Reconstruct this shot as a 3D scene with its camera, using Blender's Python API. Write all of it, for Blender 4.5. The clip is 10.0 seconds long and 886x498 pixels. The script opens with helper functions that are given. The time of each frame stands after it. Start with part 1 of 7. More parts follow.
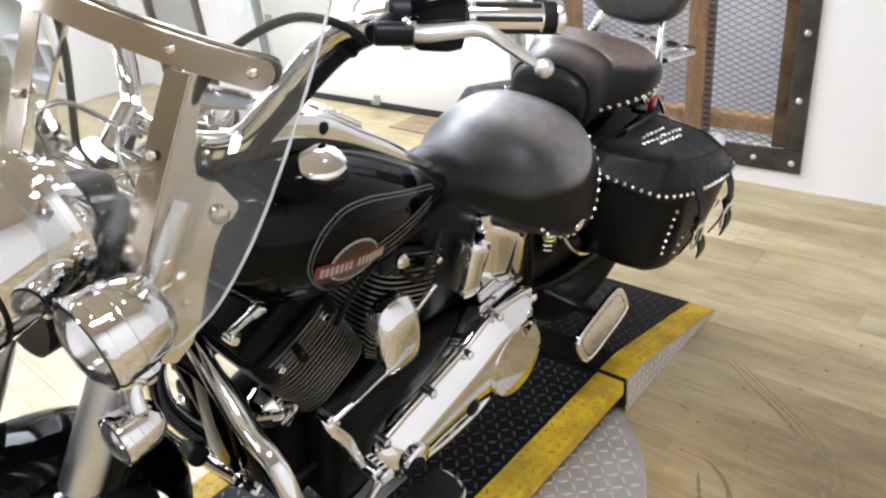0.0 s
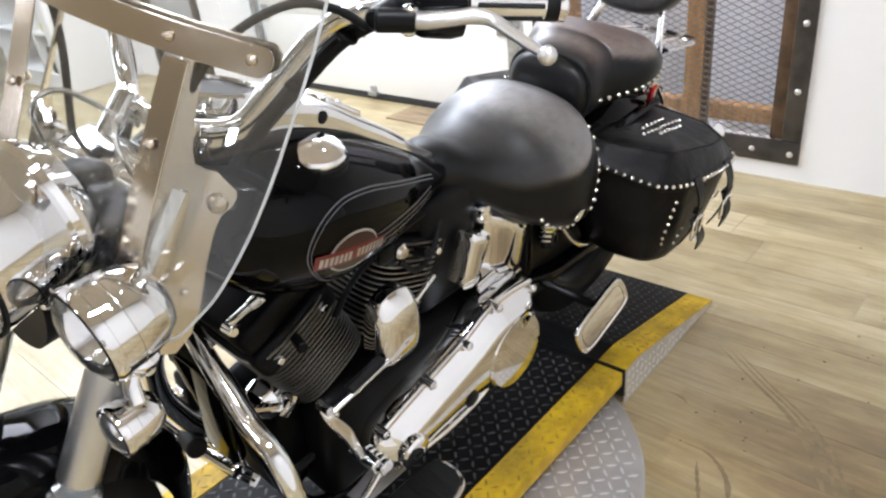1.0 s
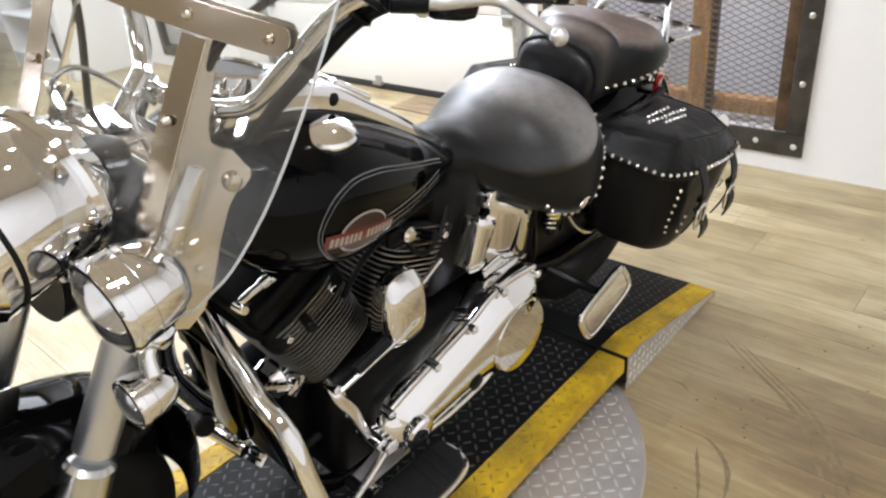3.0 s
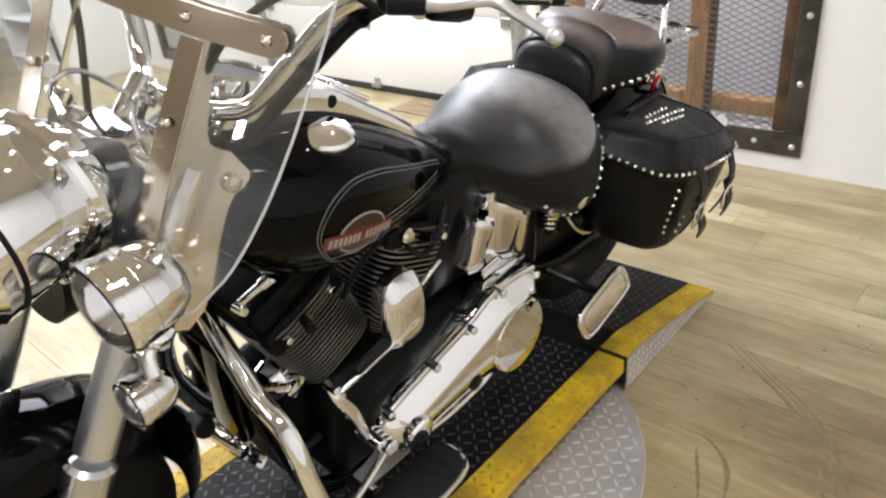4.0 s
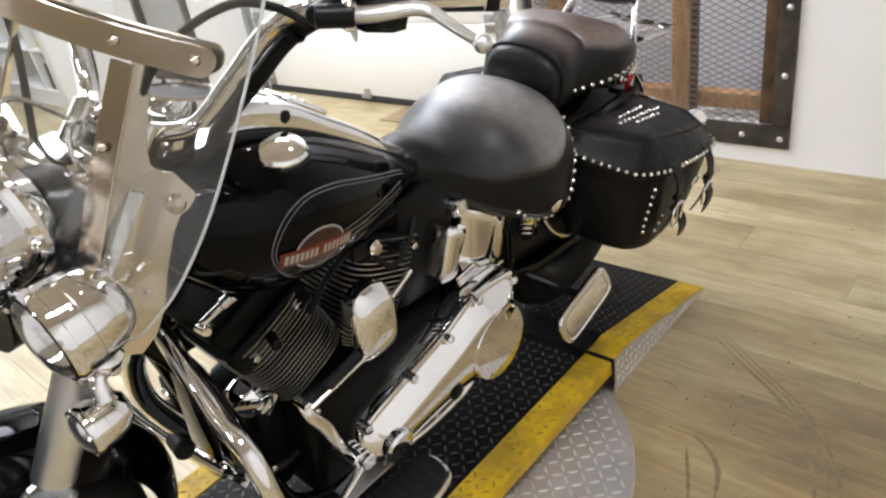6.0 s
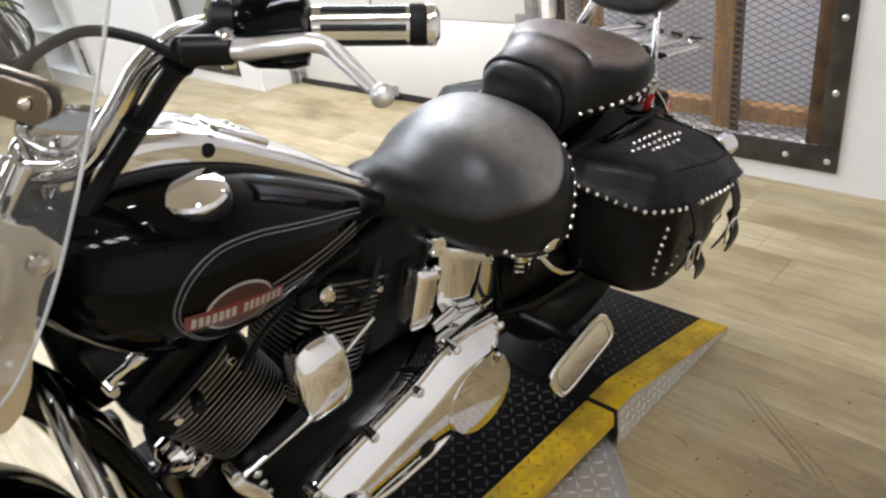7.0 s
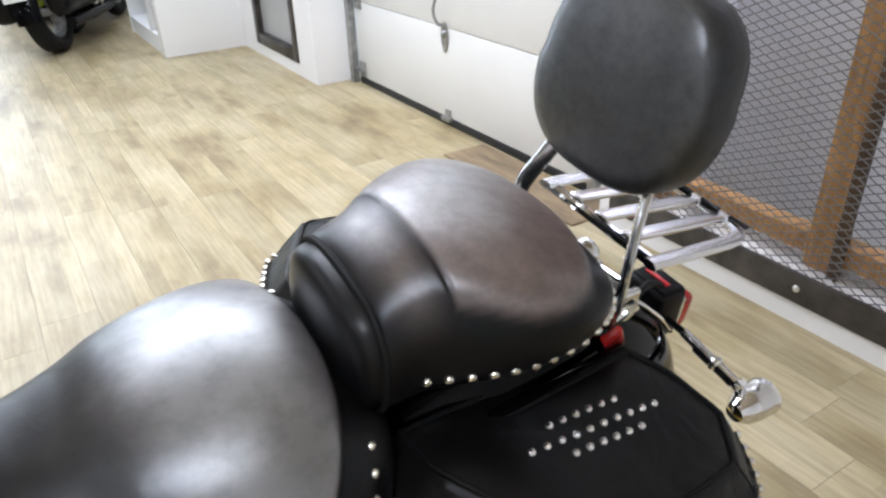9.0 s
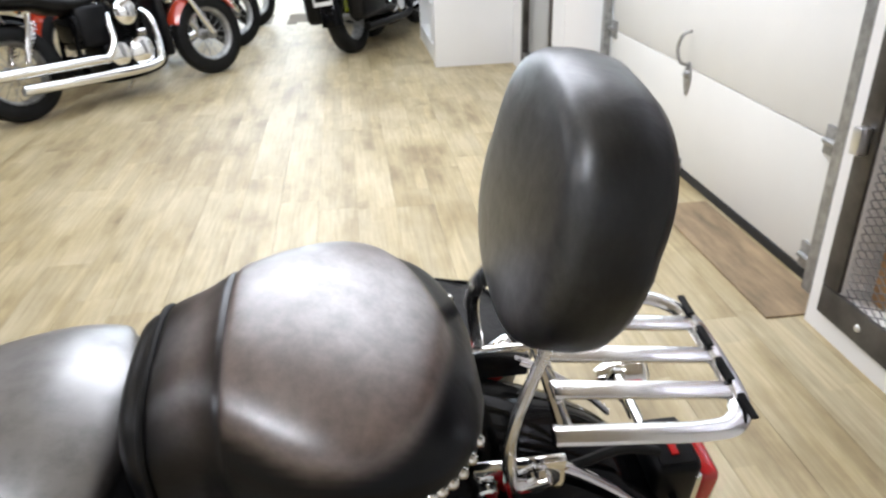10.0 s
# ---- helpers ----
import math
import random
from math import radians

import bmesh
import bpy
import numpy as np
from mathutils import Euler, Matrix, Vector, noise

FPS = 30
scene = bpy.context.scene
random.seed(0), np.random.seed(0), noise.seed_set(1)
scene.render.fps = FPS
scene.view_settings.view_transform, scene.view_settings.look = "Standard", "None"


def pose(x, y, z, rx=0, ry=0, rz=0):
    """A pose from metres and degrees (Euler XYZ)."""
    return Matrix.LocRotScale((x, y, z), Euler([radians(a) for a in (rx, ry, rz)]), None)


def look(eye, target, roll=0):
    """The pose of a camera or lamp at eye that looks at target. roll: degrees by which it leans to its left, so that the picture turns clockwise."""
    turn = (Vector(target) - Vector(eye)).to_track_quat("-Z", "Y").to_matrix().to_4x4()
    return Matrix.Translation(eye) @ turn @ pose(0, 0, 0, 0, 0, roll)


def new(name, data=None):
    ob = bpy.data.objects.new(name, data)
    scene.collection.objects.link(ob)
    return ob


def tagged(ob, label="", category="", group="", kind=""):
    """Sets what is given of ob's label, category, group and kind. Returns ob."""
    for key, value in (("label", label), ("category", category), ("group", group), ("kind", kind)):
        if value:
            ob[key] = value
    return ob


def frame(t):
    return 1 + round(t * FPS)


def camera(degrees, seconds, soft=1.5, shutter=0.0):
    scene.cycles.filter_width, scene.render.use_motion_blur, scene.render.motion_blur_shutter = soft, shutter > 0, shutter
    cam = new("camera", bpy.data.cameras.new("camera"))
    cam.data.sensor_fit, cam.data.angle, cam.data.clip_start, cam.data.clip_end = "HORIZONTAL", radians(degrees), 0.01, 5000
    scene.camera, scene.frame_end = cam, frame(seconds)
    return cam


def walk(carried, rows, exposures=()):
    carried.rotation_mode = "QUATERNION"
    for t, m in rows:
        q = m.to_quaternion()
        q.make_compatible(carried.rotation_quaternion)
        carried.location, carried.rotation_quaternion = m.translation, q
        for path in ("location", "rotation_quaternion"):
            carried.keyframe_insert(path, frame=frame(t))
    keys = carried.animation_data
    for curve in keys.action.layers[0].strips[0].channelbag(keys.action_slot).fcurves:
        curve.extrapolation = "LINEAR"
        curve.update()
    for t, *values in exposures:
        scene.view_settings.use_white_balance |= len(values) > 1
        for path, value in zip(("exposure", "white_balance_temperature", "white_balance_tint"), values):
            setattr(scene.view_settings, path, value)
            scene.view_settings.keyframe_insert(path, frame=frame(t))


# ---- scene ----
cam = camera(63.7, 10.0, 2.4, 0.18)
PATH = [
    (0, (1.106, 0.033, 1.361), (-0.13, 1.3, 0.429), -7.0),
    (0.5, (1.103, 0.038, 1.361), (-0.11, 1.322, 0.422), -7.4),
    (1, (1.098, 0.033, 1.356), (-0.125, 1.297, 0.403), -6.9),
    (1.5, (1.097, 0.016, 1.352), (-0.142, 1.25, 0.381), -6.6),
    (2, (1.103, 0.009, 1.351), (-0.132, 1.238, 0.369), -6.6),
    (2.5, (1.103, 0.01, 1.351), (-0.12, 1.254, 0.374), -6.3),
    (4, (1.11, 0.007, 1.351), (-0.112, 1.261, 0.385), -6.7),
    (4.5, (1.111, 0.007, 1.35), (-0.111, 1.261, 0.385), -7.0),
    (5, (1.12, 0.019, 1.349), (-0.081, 1.289, 0.377), -8.0),
    (5.5, (1.137, 0.037, 1.35), (-0.049, 1.335, 0.396), -8.8),
    (6.8, (1.176, 0.216, 1.326), (-0.173, 1.354, 0.385), -10.0),
    (7, (1.124, 0.292, 1.328), (-0.201, 1.449, 0.376), -8.8),
    (7.5, (1.021, 0.476, 1.341), (-0.227, 1.648, 0.307), -8.2),
    (7.8, (0.989, 0.594, 1.337), (-0.384, 1.711, 0.406), -8.0),
    (8, (0.993, 0.699, 1.337), (-0.484, 1.75, 0.492), -5.5),
    (8.3, (0.987, 0.831, 1.338), (-0.55, 1.786, 0.486), -1.5),
    (8.5, (0.95, 0.914, 1.335), (-0.607, 1.781, 0.427), -3.3),
    (9, (0.805, 1.153, 1.328), (-0.686, 2.067, 0.358), -1.9),
    (9.2, (0.776, 1.233, 1.323), (-0.751, 2.042, 0.316), -4.3),
    (9.5, (0.777, 1.375, 1.315), (-0.893, 1.948, 0.375), -4.0),
    (9.8, (0.778, 1.563, 1.306), (-0.969, 1.934, 0.406), -0.4),
    (10, (0.792, 1.615, 1.342), (-0.976, 1.821, 0.43), -1.9),
]
walk(cam, [(t, look(eye, target, roll)) for t, eye, target, roll in PATH], ((0.0, -0.12, 6060, 10), (2.5, -0.15, 6160, 10), (4.0, -0.25, 6340, 10), (5.5, -0.34, 6360, 10), (7.0, -0.50, 6270, 10), (8.0, -0.68, 6060, 10), (9.5, -0.74, 5960, 10), (10.0, -0.78, 6260, 10)))

# ---- light and world ----
world = bpy.data.worlds.new("showroom_world")
scene.world = world
world.use_nodes = True
world.node_tree.nodes["Background"].inputs[0].default_value = (0.9, 0.95, 1.0, 1)
world.node_tree.nodes["Background"].inputs[1].default_value = 0.25


# ---- materials ----
def material(name, color, rough=0.5, metal=0.0, coat=0.0, spec=0.5, vary=0.0, scale=8.0, bump=0.0, bump_scale=60.0,
             rough_vary=0.0, rand=0.0, transmission=0.0, ior=1.45, emit=0.0, stretch=(1, 1, 1), dark=None, wrinkle=0.0):
    m = bpy.data.materials.new(name)
    m.use_nodes = True
    nt = m.node_tree
    b = nt.nodes["Principled BSDF"]
    b.inputs["Base Color"].default_value = (*color, 1)
    b.inputs["Roughness"].default_value = rough
    b.inputs["Metallic"].default_value = metal
    b.inputs["Coat Weight"].default_value = coat
    b.inputs["Coat Roughness"].default_value = 0.04
    b.inputs["Specular IOR Level"].default_value = spec
    b.inputs["Transmission Weight"].default_value = transmission
    b.inputs["IOR"].default_value = ior
    if emit:
        b.inputs["Emission Color"].default_value = (*color, 1)
        b.inputs["Emission Strength"].default_value = emit
    tc = nt.nodes.new("ShaderNodeTexCoord")
    mp = nt.nodes.new("ShaderNodeMapping")
    mp.inputs["Scale"].default_value = stretch
    nt.links.new(tc.outputs["Object"], mp.inputs["Vector"])
    if vary or rand:
        n1 = nt.nodes.new("ShaderNodeTexNoise")
        n1.inputs["Scale"].default_value = scale
        n1.inputs["Detail"].default_value = 7
        n1.inputs["Roughness"].default_value = 0.62
        nt.links.new(mp.outputs[0], n1.inputs["Vector"])
        ramp = nt.nodes.new("ShaderNodeValToRGB")
        lo = dark if dark else tuple(c * (1 - vary) for c in color)
        hi = tuple(min(1, c * (1 + vary * 0.6)) for c in color)
        ramp.color_ramp.elements[0].position, ramp.color_ramp.elements[1].position = 0.3, 0.7
        ramp.color_ramp.elements[0].color, ramp.color_ramp.elements[1].color = (*lo, 1), (*hi, 1)
        nt.links.new(n1.outputs["Fac"], ramp.inputs[0])
        out = ramp.outputs[0]
        if rand:
            oi = nt.nodes.new("ShaderNodeObjectInfo")
            hs = nt.nodes.new("ShaderNodeHueSaturation")
            mr = nt.nodes.new("ShaderNodeMapRange")
            mr.inputs["To Min"].default_value, mr.inputs["To Max"].default_value = 1 - rand, 1 + rand
            nt.links.new(oi.outputs["Random"], mr.inputs["Value"])
            nt.links.new(mr.outputs[0], hs.inputs["Value"])
            nt.links.new(out, hs.inputs["Color"])
            out = hs.outputs[0]
        nt.links.new(out, b.inputs["Base Color"])
    if rough_vary:
        n2 = nt.nodes.new("ShaderNodeTexNoise")
        n2.inputs["Scale"].default_value = scale * 0.6
        n2.inputs["Detail"].default_value = 5
        nt.links.new(mp.outputs[0], n2.inputs["Vector"])
        mr2 = nt.nodes.new("ShaderNodeMapRange")
        mr2.inputs["To Min"].default_value, mr2.inputs["To Max"].default_value = max(0, rough - rough_vary), min(1, rough + rough_vary)
        nt.links.new(n2.outputs["Fac"], mr2.inputs["Value"])
        nt.links.new(mr2.outputs[0], b.inputs["Roughness"])
    if bump:
        n3 = nt.nodes.new("ShaderNodeTexNoise")
        n3.inputs["Scale"].default_value = bump_scale
        n3.inputs["Detail"].default_value = 4
        nt.links.new(mp.outputs[0], n3.inputs["Vector"])
        bp = nt.nodes.new("ShaderNodeBump")
        bp.inputs["Strength"].default_value = bump
        bp.inputs["Distance"].default_value = 0.06 / bump_scale
        nt.links.new(n3.outputs["Fac"], bp.inputs["Height"])
        nt.links.new(bp.outputs[0], b.inputs["Normal"])
        if wrinkle:
            n4 = nt.nodes.new("ShaderNodeTexNoise")
            n4.inputs["Scale"].default_value, n4.inputs["Detail"].default_value = 16.0, 5
            n4.inputs["Distortion"].default_value = 1.2
            nt.links.new(mp.outputs[0], n4.inputs["Vector"])
            b2 = nt.nodes.new("ShaderNodeBump")
            b2.inputs["Strength"].default_value, b2.inputs["Distance"].default_value = wrinkle, 0.006
            nt.links.new(n4.outputs["Fac"], b2.inputs["Height"])
            nt.links.new(b2.outputs[0], bp.inputs["Normal"])
    return m


def wood_floor(name):
    """Pale oak vinyl planks: long grain along x, darker knots and streaks, each plank its own shade."""
    m = bpy.data.materials.new(name)
    m.use_nodes = True
    nt = m.node_tree
    b = nt.nodes["Principled BSDF"]
    geo = nt.nodes.new("ShaderNodeNewGeometry")
    oi = nt.nodes.new("ShaderNodeObjectInfo")
    add = nt.nodes.new("ShaderNodeVectorMath")
    add.operation = "MULTIPLY_ADD"
    add.inputs[1].default_value = (7.0, 13.0, 5.0)
    nt.links.new(oi.outputs["Random"], add.inputs[0])
    nt.links.new(geo.outputs["Position"], add.inputs[2])

    def tex(scale, vec, detail, shift=1.0):
        mp = nt.nodes.new("ShaderNodeMapping")
        mp.inputs["Scale"].default_value = vec
        sh = nt.nodes.new("ShaderNodeMix")
        sh.data_type = "VECTOR"
        sh.inputs["Factor"].default_value = 1.0 if shift == 1.0 else 0.04
        nt.links.new(geo.outputs["Position"], sh.inputs[4])
        nt.links.new(add.outputs[0], sh.inputs[5])
        nt.links.new(sh.outputs[1], mp.inputs["Vector"])
        n = nt.nodes.new("ShaderNodeTexNoise")
        n.inputs["Scale"].default_value, n.inputs["Detail"].default_value = scale, detail
        n.inputs["Roughness"].default_value = 0.6
        nt.links.new(mp.outputs[0], n.inputs["Vector"])
        return n.outputs["Fac"]

    big, grain = tex(1.7, (1.0, 2.6, 1), 7, 0.25), tex(6.0, (0.7, 13.0, 1), 7)
    # printed strips, three to a plank, each its own shade
    sep = nt.nodes.new("ShaderNodeSeparateXYZ")
    nt.links.new(geo.outputs["Position"], sep.inputs[0])
    row_ = nt.nodes.new("ShaderNodeMath")
    row_.operation = "SNAP"
    row_.inputs[1].default_value = 0.181 / 3
    off_ = nt.nodes.new("ShaderNodeMath")
    off_.inputs[1].default_value = 1.5
    nt.links.new(sep.outputs[1], off_.inputs[0])
    nt.links.new(off_.outputs[0], row_.inputs[0])
    wr = nt.nodes.new("ShaderNodeTexWhiteNoise")
    wr.noise_dimensions = "1D"
    nt.links.new(row_.outputs[0], wr.inputs["W"])
    shift_ = nt.nodes.new("ShaderNodeMath")
    shift_.operation = "MULTIPLY_ADD"
    shift_.inputs[1].default_value = 0.7
    nt.links.new(wr.outputs["Value"], shift_.inputs[0])
    nt.links.new(sep.outputs[0], shift_.inputs[2])
    col_ = nt.nodes.new("ShaderNodeMath")
    col_.operation = "SNAP"
    col_.inputs[1].default_value = 0.62
    nt.links.new(shift_.outputs[0], col_.inputs[0])
    cmb = nt.nodes.new("ShaderNodeCombineXYZ")
    nt.links.new(col_.outputs[0], cmb.inputs[0])
    nt.links.new(row_.outputs[0], cmb.inputs[1])
    ws_ = nt.nodes.new("ShaderNodeTexWhiteNoise")
    ws_.noise_dimensions = "2D"
    nt.links.new(cmb.outputs[0], ws_.inputs["Vector"])
    strip_ = nt.nodes.new("ShaderNodeMapRange")
    strip_.inputs["To Min"].default_value, strip_.inputs["To Max"].default_value = 0.88, 1.08
    nt.links.new(ws_.outputs["Value"], strip_.inputs["Value"])
    r1 = nt.nodes.new("ShaderNodeValToRGB")
    e = r1.color_ramp.elements
    e[0].position, e[0].color = 0.31, (0.215, 0.158, 0.078, 1)
    e[1].position, e[1].color = 0.62, (0.46, 0.395, 0.255, 1)
    k = e.new(0.45)
    k.color = (0.365, 0.298, 0.162, 1)
    nt.links.new(big, r1.inputs[0])
    r2 = nt.nodes.new("ShaderNodeValToRGB")
    r2.color_ramp.elements[0].position, r2.color_ramp.elements[0].color = 0.32, (0.80, 0.77, 0.71, 1)
    r2.color_ramp.elements[1].position, r2.color_ramp.elements[1].color = 0.66, (1.12, 1.12, 1.10, 1)
    nt.links.new(grain, r2.inputs[0])
    mul = nt.nodes.new("ShaderNodeMix")
    mul.data_type, mul.blend_type = "RGBA", "MULTIPLY"
    mul.inputs["Factor"].default_value = 1.0
    nt.links.new(r1.outputs[0], mul.inputs[6])
    nt.links.new(r2.outputs[0], mul.inputs[7])
    hs = nt.nodes.new("ShaderNodeHueSaturation")
    mr = nt.nodes.new("ShaderNodeMapRange")
    mr.inputs["To Min"].default_value, mr.inputs["To Max"].default_value = 0.95, 1.05
    nt.links.new(oi.outputs["Random"], mr.inputs["Value"])
    both_ = nt.nodes.new("ShaderNodeMath")
    both_.operation = "MULTIPLY"
    nt.links.new(mr.outputs[0], both_.inputs[0])
    nt.links.new(strip_.outputs[0], both_.inputs[1])
    nt.links.new(both_.outputs[0], hs.inputs["Value"])
    dirt = tex(0.9, (1.0, 1.0, 1), 8, 0.25)
    r3 = nt.nodes.new("ShaderNodeValToRGB")
    r3.color_ramp.elements[0].position, r3.color_ramp.elements[0].color = 0.36, (0.82, 0.78, 0.69, 1)
    r3.color_ramp.elements[1].position, r3.color_ramp.elements[1].color = 0.52, (1.0, 1.0, 1.0, 1)
    nt.links.new(dirt, r3.inputs[0])
    mul2 = nt.nodes.new("ShaderNodeMix")
    mul2.data_type, mul2.blend_type = "RGBA", "MULTIPLY"
    mul2.inputs["Factor"].default_value = 1.0
    nt.links.new(mul.outputs[2], mul2.inputs[6])
    nt.links.new(r3.outputs[0], mul2.inputs[7])
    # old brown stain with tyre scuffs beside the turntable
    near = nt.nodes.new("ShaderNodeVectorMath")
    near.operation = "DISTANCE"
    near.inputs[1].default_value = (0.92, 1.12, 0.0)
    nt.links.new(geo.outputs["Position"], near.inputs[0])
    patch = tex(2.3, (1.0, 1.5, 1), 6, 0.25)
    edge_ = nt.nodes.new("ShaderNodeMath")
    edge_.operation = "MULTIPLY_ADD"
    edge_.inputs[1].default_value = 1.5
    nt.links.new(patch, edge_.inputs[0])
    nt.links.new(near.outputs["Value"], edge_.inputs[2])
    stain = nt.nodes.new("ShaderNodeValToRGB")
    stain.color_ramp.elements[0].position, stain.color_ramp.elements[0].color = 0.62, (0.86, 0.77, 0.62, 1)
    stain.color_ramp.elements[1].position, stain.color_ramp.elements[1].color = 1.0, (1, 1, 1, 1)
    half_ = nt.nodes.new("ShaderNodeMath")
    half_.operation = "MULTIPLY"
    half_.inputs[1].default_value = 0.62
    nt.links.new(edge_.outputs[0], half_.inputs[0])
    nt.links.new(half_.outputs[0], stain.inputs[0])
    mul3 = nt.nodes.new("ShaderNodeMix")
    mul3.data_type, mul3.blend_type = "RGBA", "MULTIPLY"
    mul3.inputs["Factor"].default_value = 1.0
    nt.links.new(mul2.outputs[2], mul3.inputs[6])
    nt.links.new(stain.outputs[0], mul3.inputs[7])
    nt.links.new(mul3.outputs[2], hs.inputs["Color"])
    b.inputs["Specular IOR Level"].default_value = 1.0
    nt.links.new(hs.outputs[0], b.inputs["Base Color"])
    mr3 = nt.nodes.new("ShaderNodeMapRange")
    mr3.inputs["To Min"].default_value, mr3.inputs["To Max"].default_value = 0.40, 0.52
    nt.links.new(big, mr3.inputs["Value"])
    nt.links.new(mr3.outputs[0], b.inputs["Roughness"])
    bp = nt.nodes.new("ShaderNodeBump")
    bp.inputs["Strength"].default_value, bp.inputs["Distance"].default_value = 0.12, 0.001
    nt.links.new(grain, bp.inputs["Height"])
    nt.links.new(bp.outputs[0], b.inputs["Normal"])
    return m


BRIGHT = material("bright_rack_chrome", (0.82, 0.82, 0.82), 0.20, 1.0, rough_vary=0.05, scale=14)
CHROME = material("chrome", (0.86, 0.86, 0.87), 0.045, 1.0, rough_vary=0.02, scale=9)
STEEL = material("brushed_steel", (0.62, 0.62, 0.6), 0.24, 1.0, rough_vary=0.06, scale=20)
ALU = material("satin_aluminium", (0.72, 0.72, 0.72), 0.32, 1.0, rough_vary=0.06, scale=20)
BLACK_PAINT = material("gloss_black_paint", (0.0018, 0.0018, 0.002), 0.045, spec=0.15)
BLACK_METAL = material("black_powdercoat", (0.005, 0.005, 0.0055), 0.36, spec=0.16, rough_vary=0.08, scale=30, bump=0.1, bump_scale=400)
LEATHER = material("black_leather", (0.0032, 0.003, 0.003), 0.40, spec=0.24, vary=0.3, scale=14, bump=0.4, bump_scale=300, wrinkle=0.45, rough_vary=0.07)
VINYL = material("smooth_black_vinyl", (0.0045, 0.0045, 0.005), 0.36, spec=0.36, vary=0.25, scale=10, bump=0.18, bump_scale=520, rough_vary=0.06)
RUBBER = material("black_rubber", (0.007, 0.007, 0.007), 0.6, spec=0.22, vary=0.3, scale=25, bump=0.3, bump_scale=200)
SILVER_LINE = material("silver_pinstripe", (0.10, 0.10, 0.105), 0.4, 0.0)
RED_PAINT = material("red_emblem_paint", (0.15, 0.013, 0.009), 0.3, coat=0.5)
CREAM_PAINT = material("cream_emblem_paint", (0.42, 0.38, 0.32), 0.35)
RED_LENS = material("red_lens", (0.45, 0.01, 0.012), 0.12, coat=1.0)
AMBER_LENS = material("amber_lens", (0.7, 0.22, 0.02), 0.12, coat=1.0)
CLEAR = material("clear_polycarbonate", (0.97, 0.985, 0.985), 0.02, transmission=1.0, ior=1.4)
FLUTED_GLASS = material("fluted_lamp_glass", (0.93, 0.94, 0.95), 0.05, transmission=0.93, ior=1.45, bump=0.5, bump_scale=120)


def screen_material(name):
    """Clear polycarbonate with a fine haze of scratches and dust."""
    m = bpy.data.materials.new(name)
    m.use_nodes = True
    nt = m.node_tree
    nt.nodes.remove(nt.nodes["Principled BSDF"])
    haze = nt.nodes.new("ShaderNodeBsdfDiffuse")
    haze.inputs["Color"].default_value = (0.66, 0.65, 0.62, 1)
    clear = nt.nodes.new("ShaderNodeBsdfTransparent")
    clear.inputs["Color"].default_value = (0.95, 0.955, 0.95, 1)
    gloss = nt.nodes.new("ShaderNodeBsdfGlossy")
    gloss.inputs["Roughness"].default_value = 0.02
    face = nt.nodes.new("ShaderNodeLayerWeight")
    face.inputs["Blend"].default_value = 0.5
    steep = nt.nodes.new("ShaderNodeMath")
    steep.operation = "POWER"
    steep.inputs[1].default_value = 4.0
    nt.links.new(face.outputs["Facing"], steep.inputs[0])
    fres = nt.nodes.new("ShaderNodeMath")
    fres.operation = "MULTIPLY_ADD"
    fres.inputs[1].default_value, fres.inputs[2].default_value = 0.75, 0.11
    nt.links.new(steep.outputs[0], fres.inputs[0])
    sheet = nt.nodes.new("ShaderNodeMixShader")
    mix = nt.nodes.new("ShaderNodeMixShader")
    no = nt.nodes.new("ShaderNodeTexNoise")
    no.inputs["Scale"].default_value, no.inputs["Detail"].default_value = 6.0, 8
    mr = nt.nodes.new("ShaderNodeMapRange")
    mr.inputs["From Min"].default_value, mr.inputs["From Max"].default_value = 0.3, 0.7
    mr.inputs["To Min"].default_value, mr.inputs["To Max"].default_value = 0.010, 0.026
    nt.links.new(no.outputs["Fac"], mr.inputs["Value"])
    nt.links.new(mr.outputs[0], sheet.inputs["Fac"])
    nt.links.new(clear.outputs[0], sheet.inputs[1])
    nt.links.new(haze.outputs[0], sheet.inputs[2])
    nt.links.new(fres.outputs[0], mix.inputs["Fac"])
    nt.links.new(sheet.outputs[0], mix.inputs[1])
    nt.links.new(gloss.outputs[0], mix.inputs[2])
    nt.links.new(mix.outputs[0], nt.nodes["Material Output"].inputs["Surface"])
    return m


SCREEN = screen_material("hazy_polycarbonate")
LENS_GLASS = material("clear_glass", (0.98, 0.98, 0.98), 0.02, transmission=1.0, ior=1.45)
LUG = material("worn_deck_lugs", (0.062, 0.062, 0.062), 0.36, 0.5, vary=0.7, scale=14, rough_vary=0.1)
DECK = material("black_tread_deck", (0.008, 0.008, 0.0082), 0.45, 0.0, spec=0.13, vary=0.5, scale=9, rough_vary=0.12, bump=0.2, bump_scale=150)
YELLOW = material("yellow_deck_paint", (0.62, 0.40, 0.010), 0.5, spec=0.3, vary=0.25, scale=11, dark=(0.25, 0.165, 0.02), rough_vary=0.1, bump=0.2, bump_scale=120)
YELLOW_LUG = material("worn_yellow_lugs", (0.40, 0.26, 0.022), 0.45, spec=0.3, vary=0.5, scale=16, dark=(0.10, 0.07, 0.02))
# paler than the plate: the highlight on the lugs is put into their colour
TREAD_LUG = material("highlit_silver_lugs", (0.78, 0.77, 0.76), 0.34, 0.8, rough_vary=0.08, scale=20)
TREAD = material("silver_tread_plate", (0.59, 0.565, 0.55), 0.46, 0.7, vary=0.18, scale=6, rough_vary=0.1)
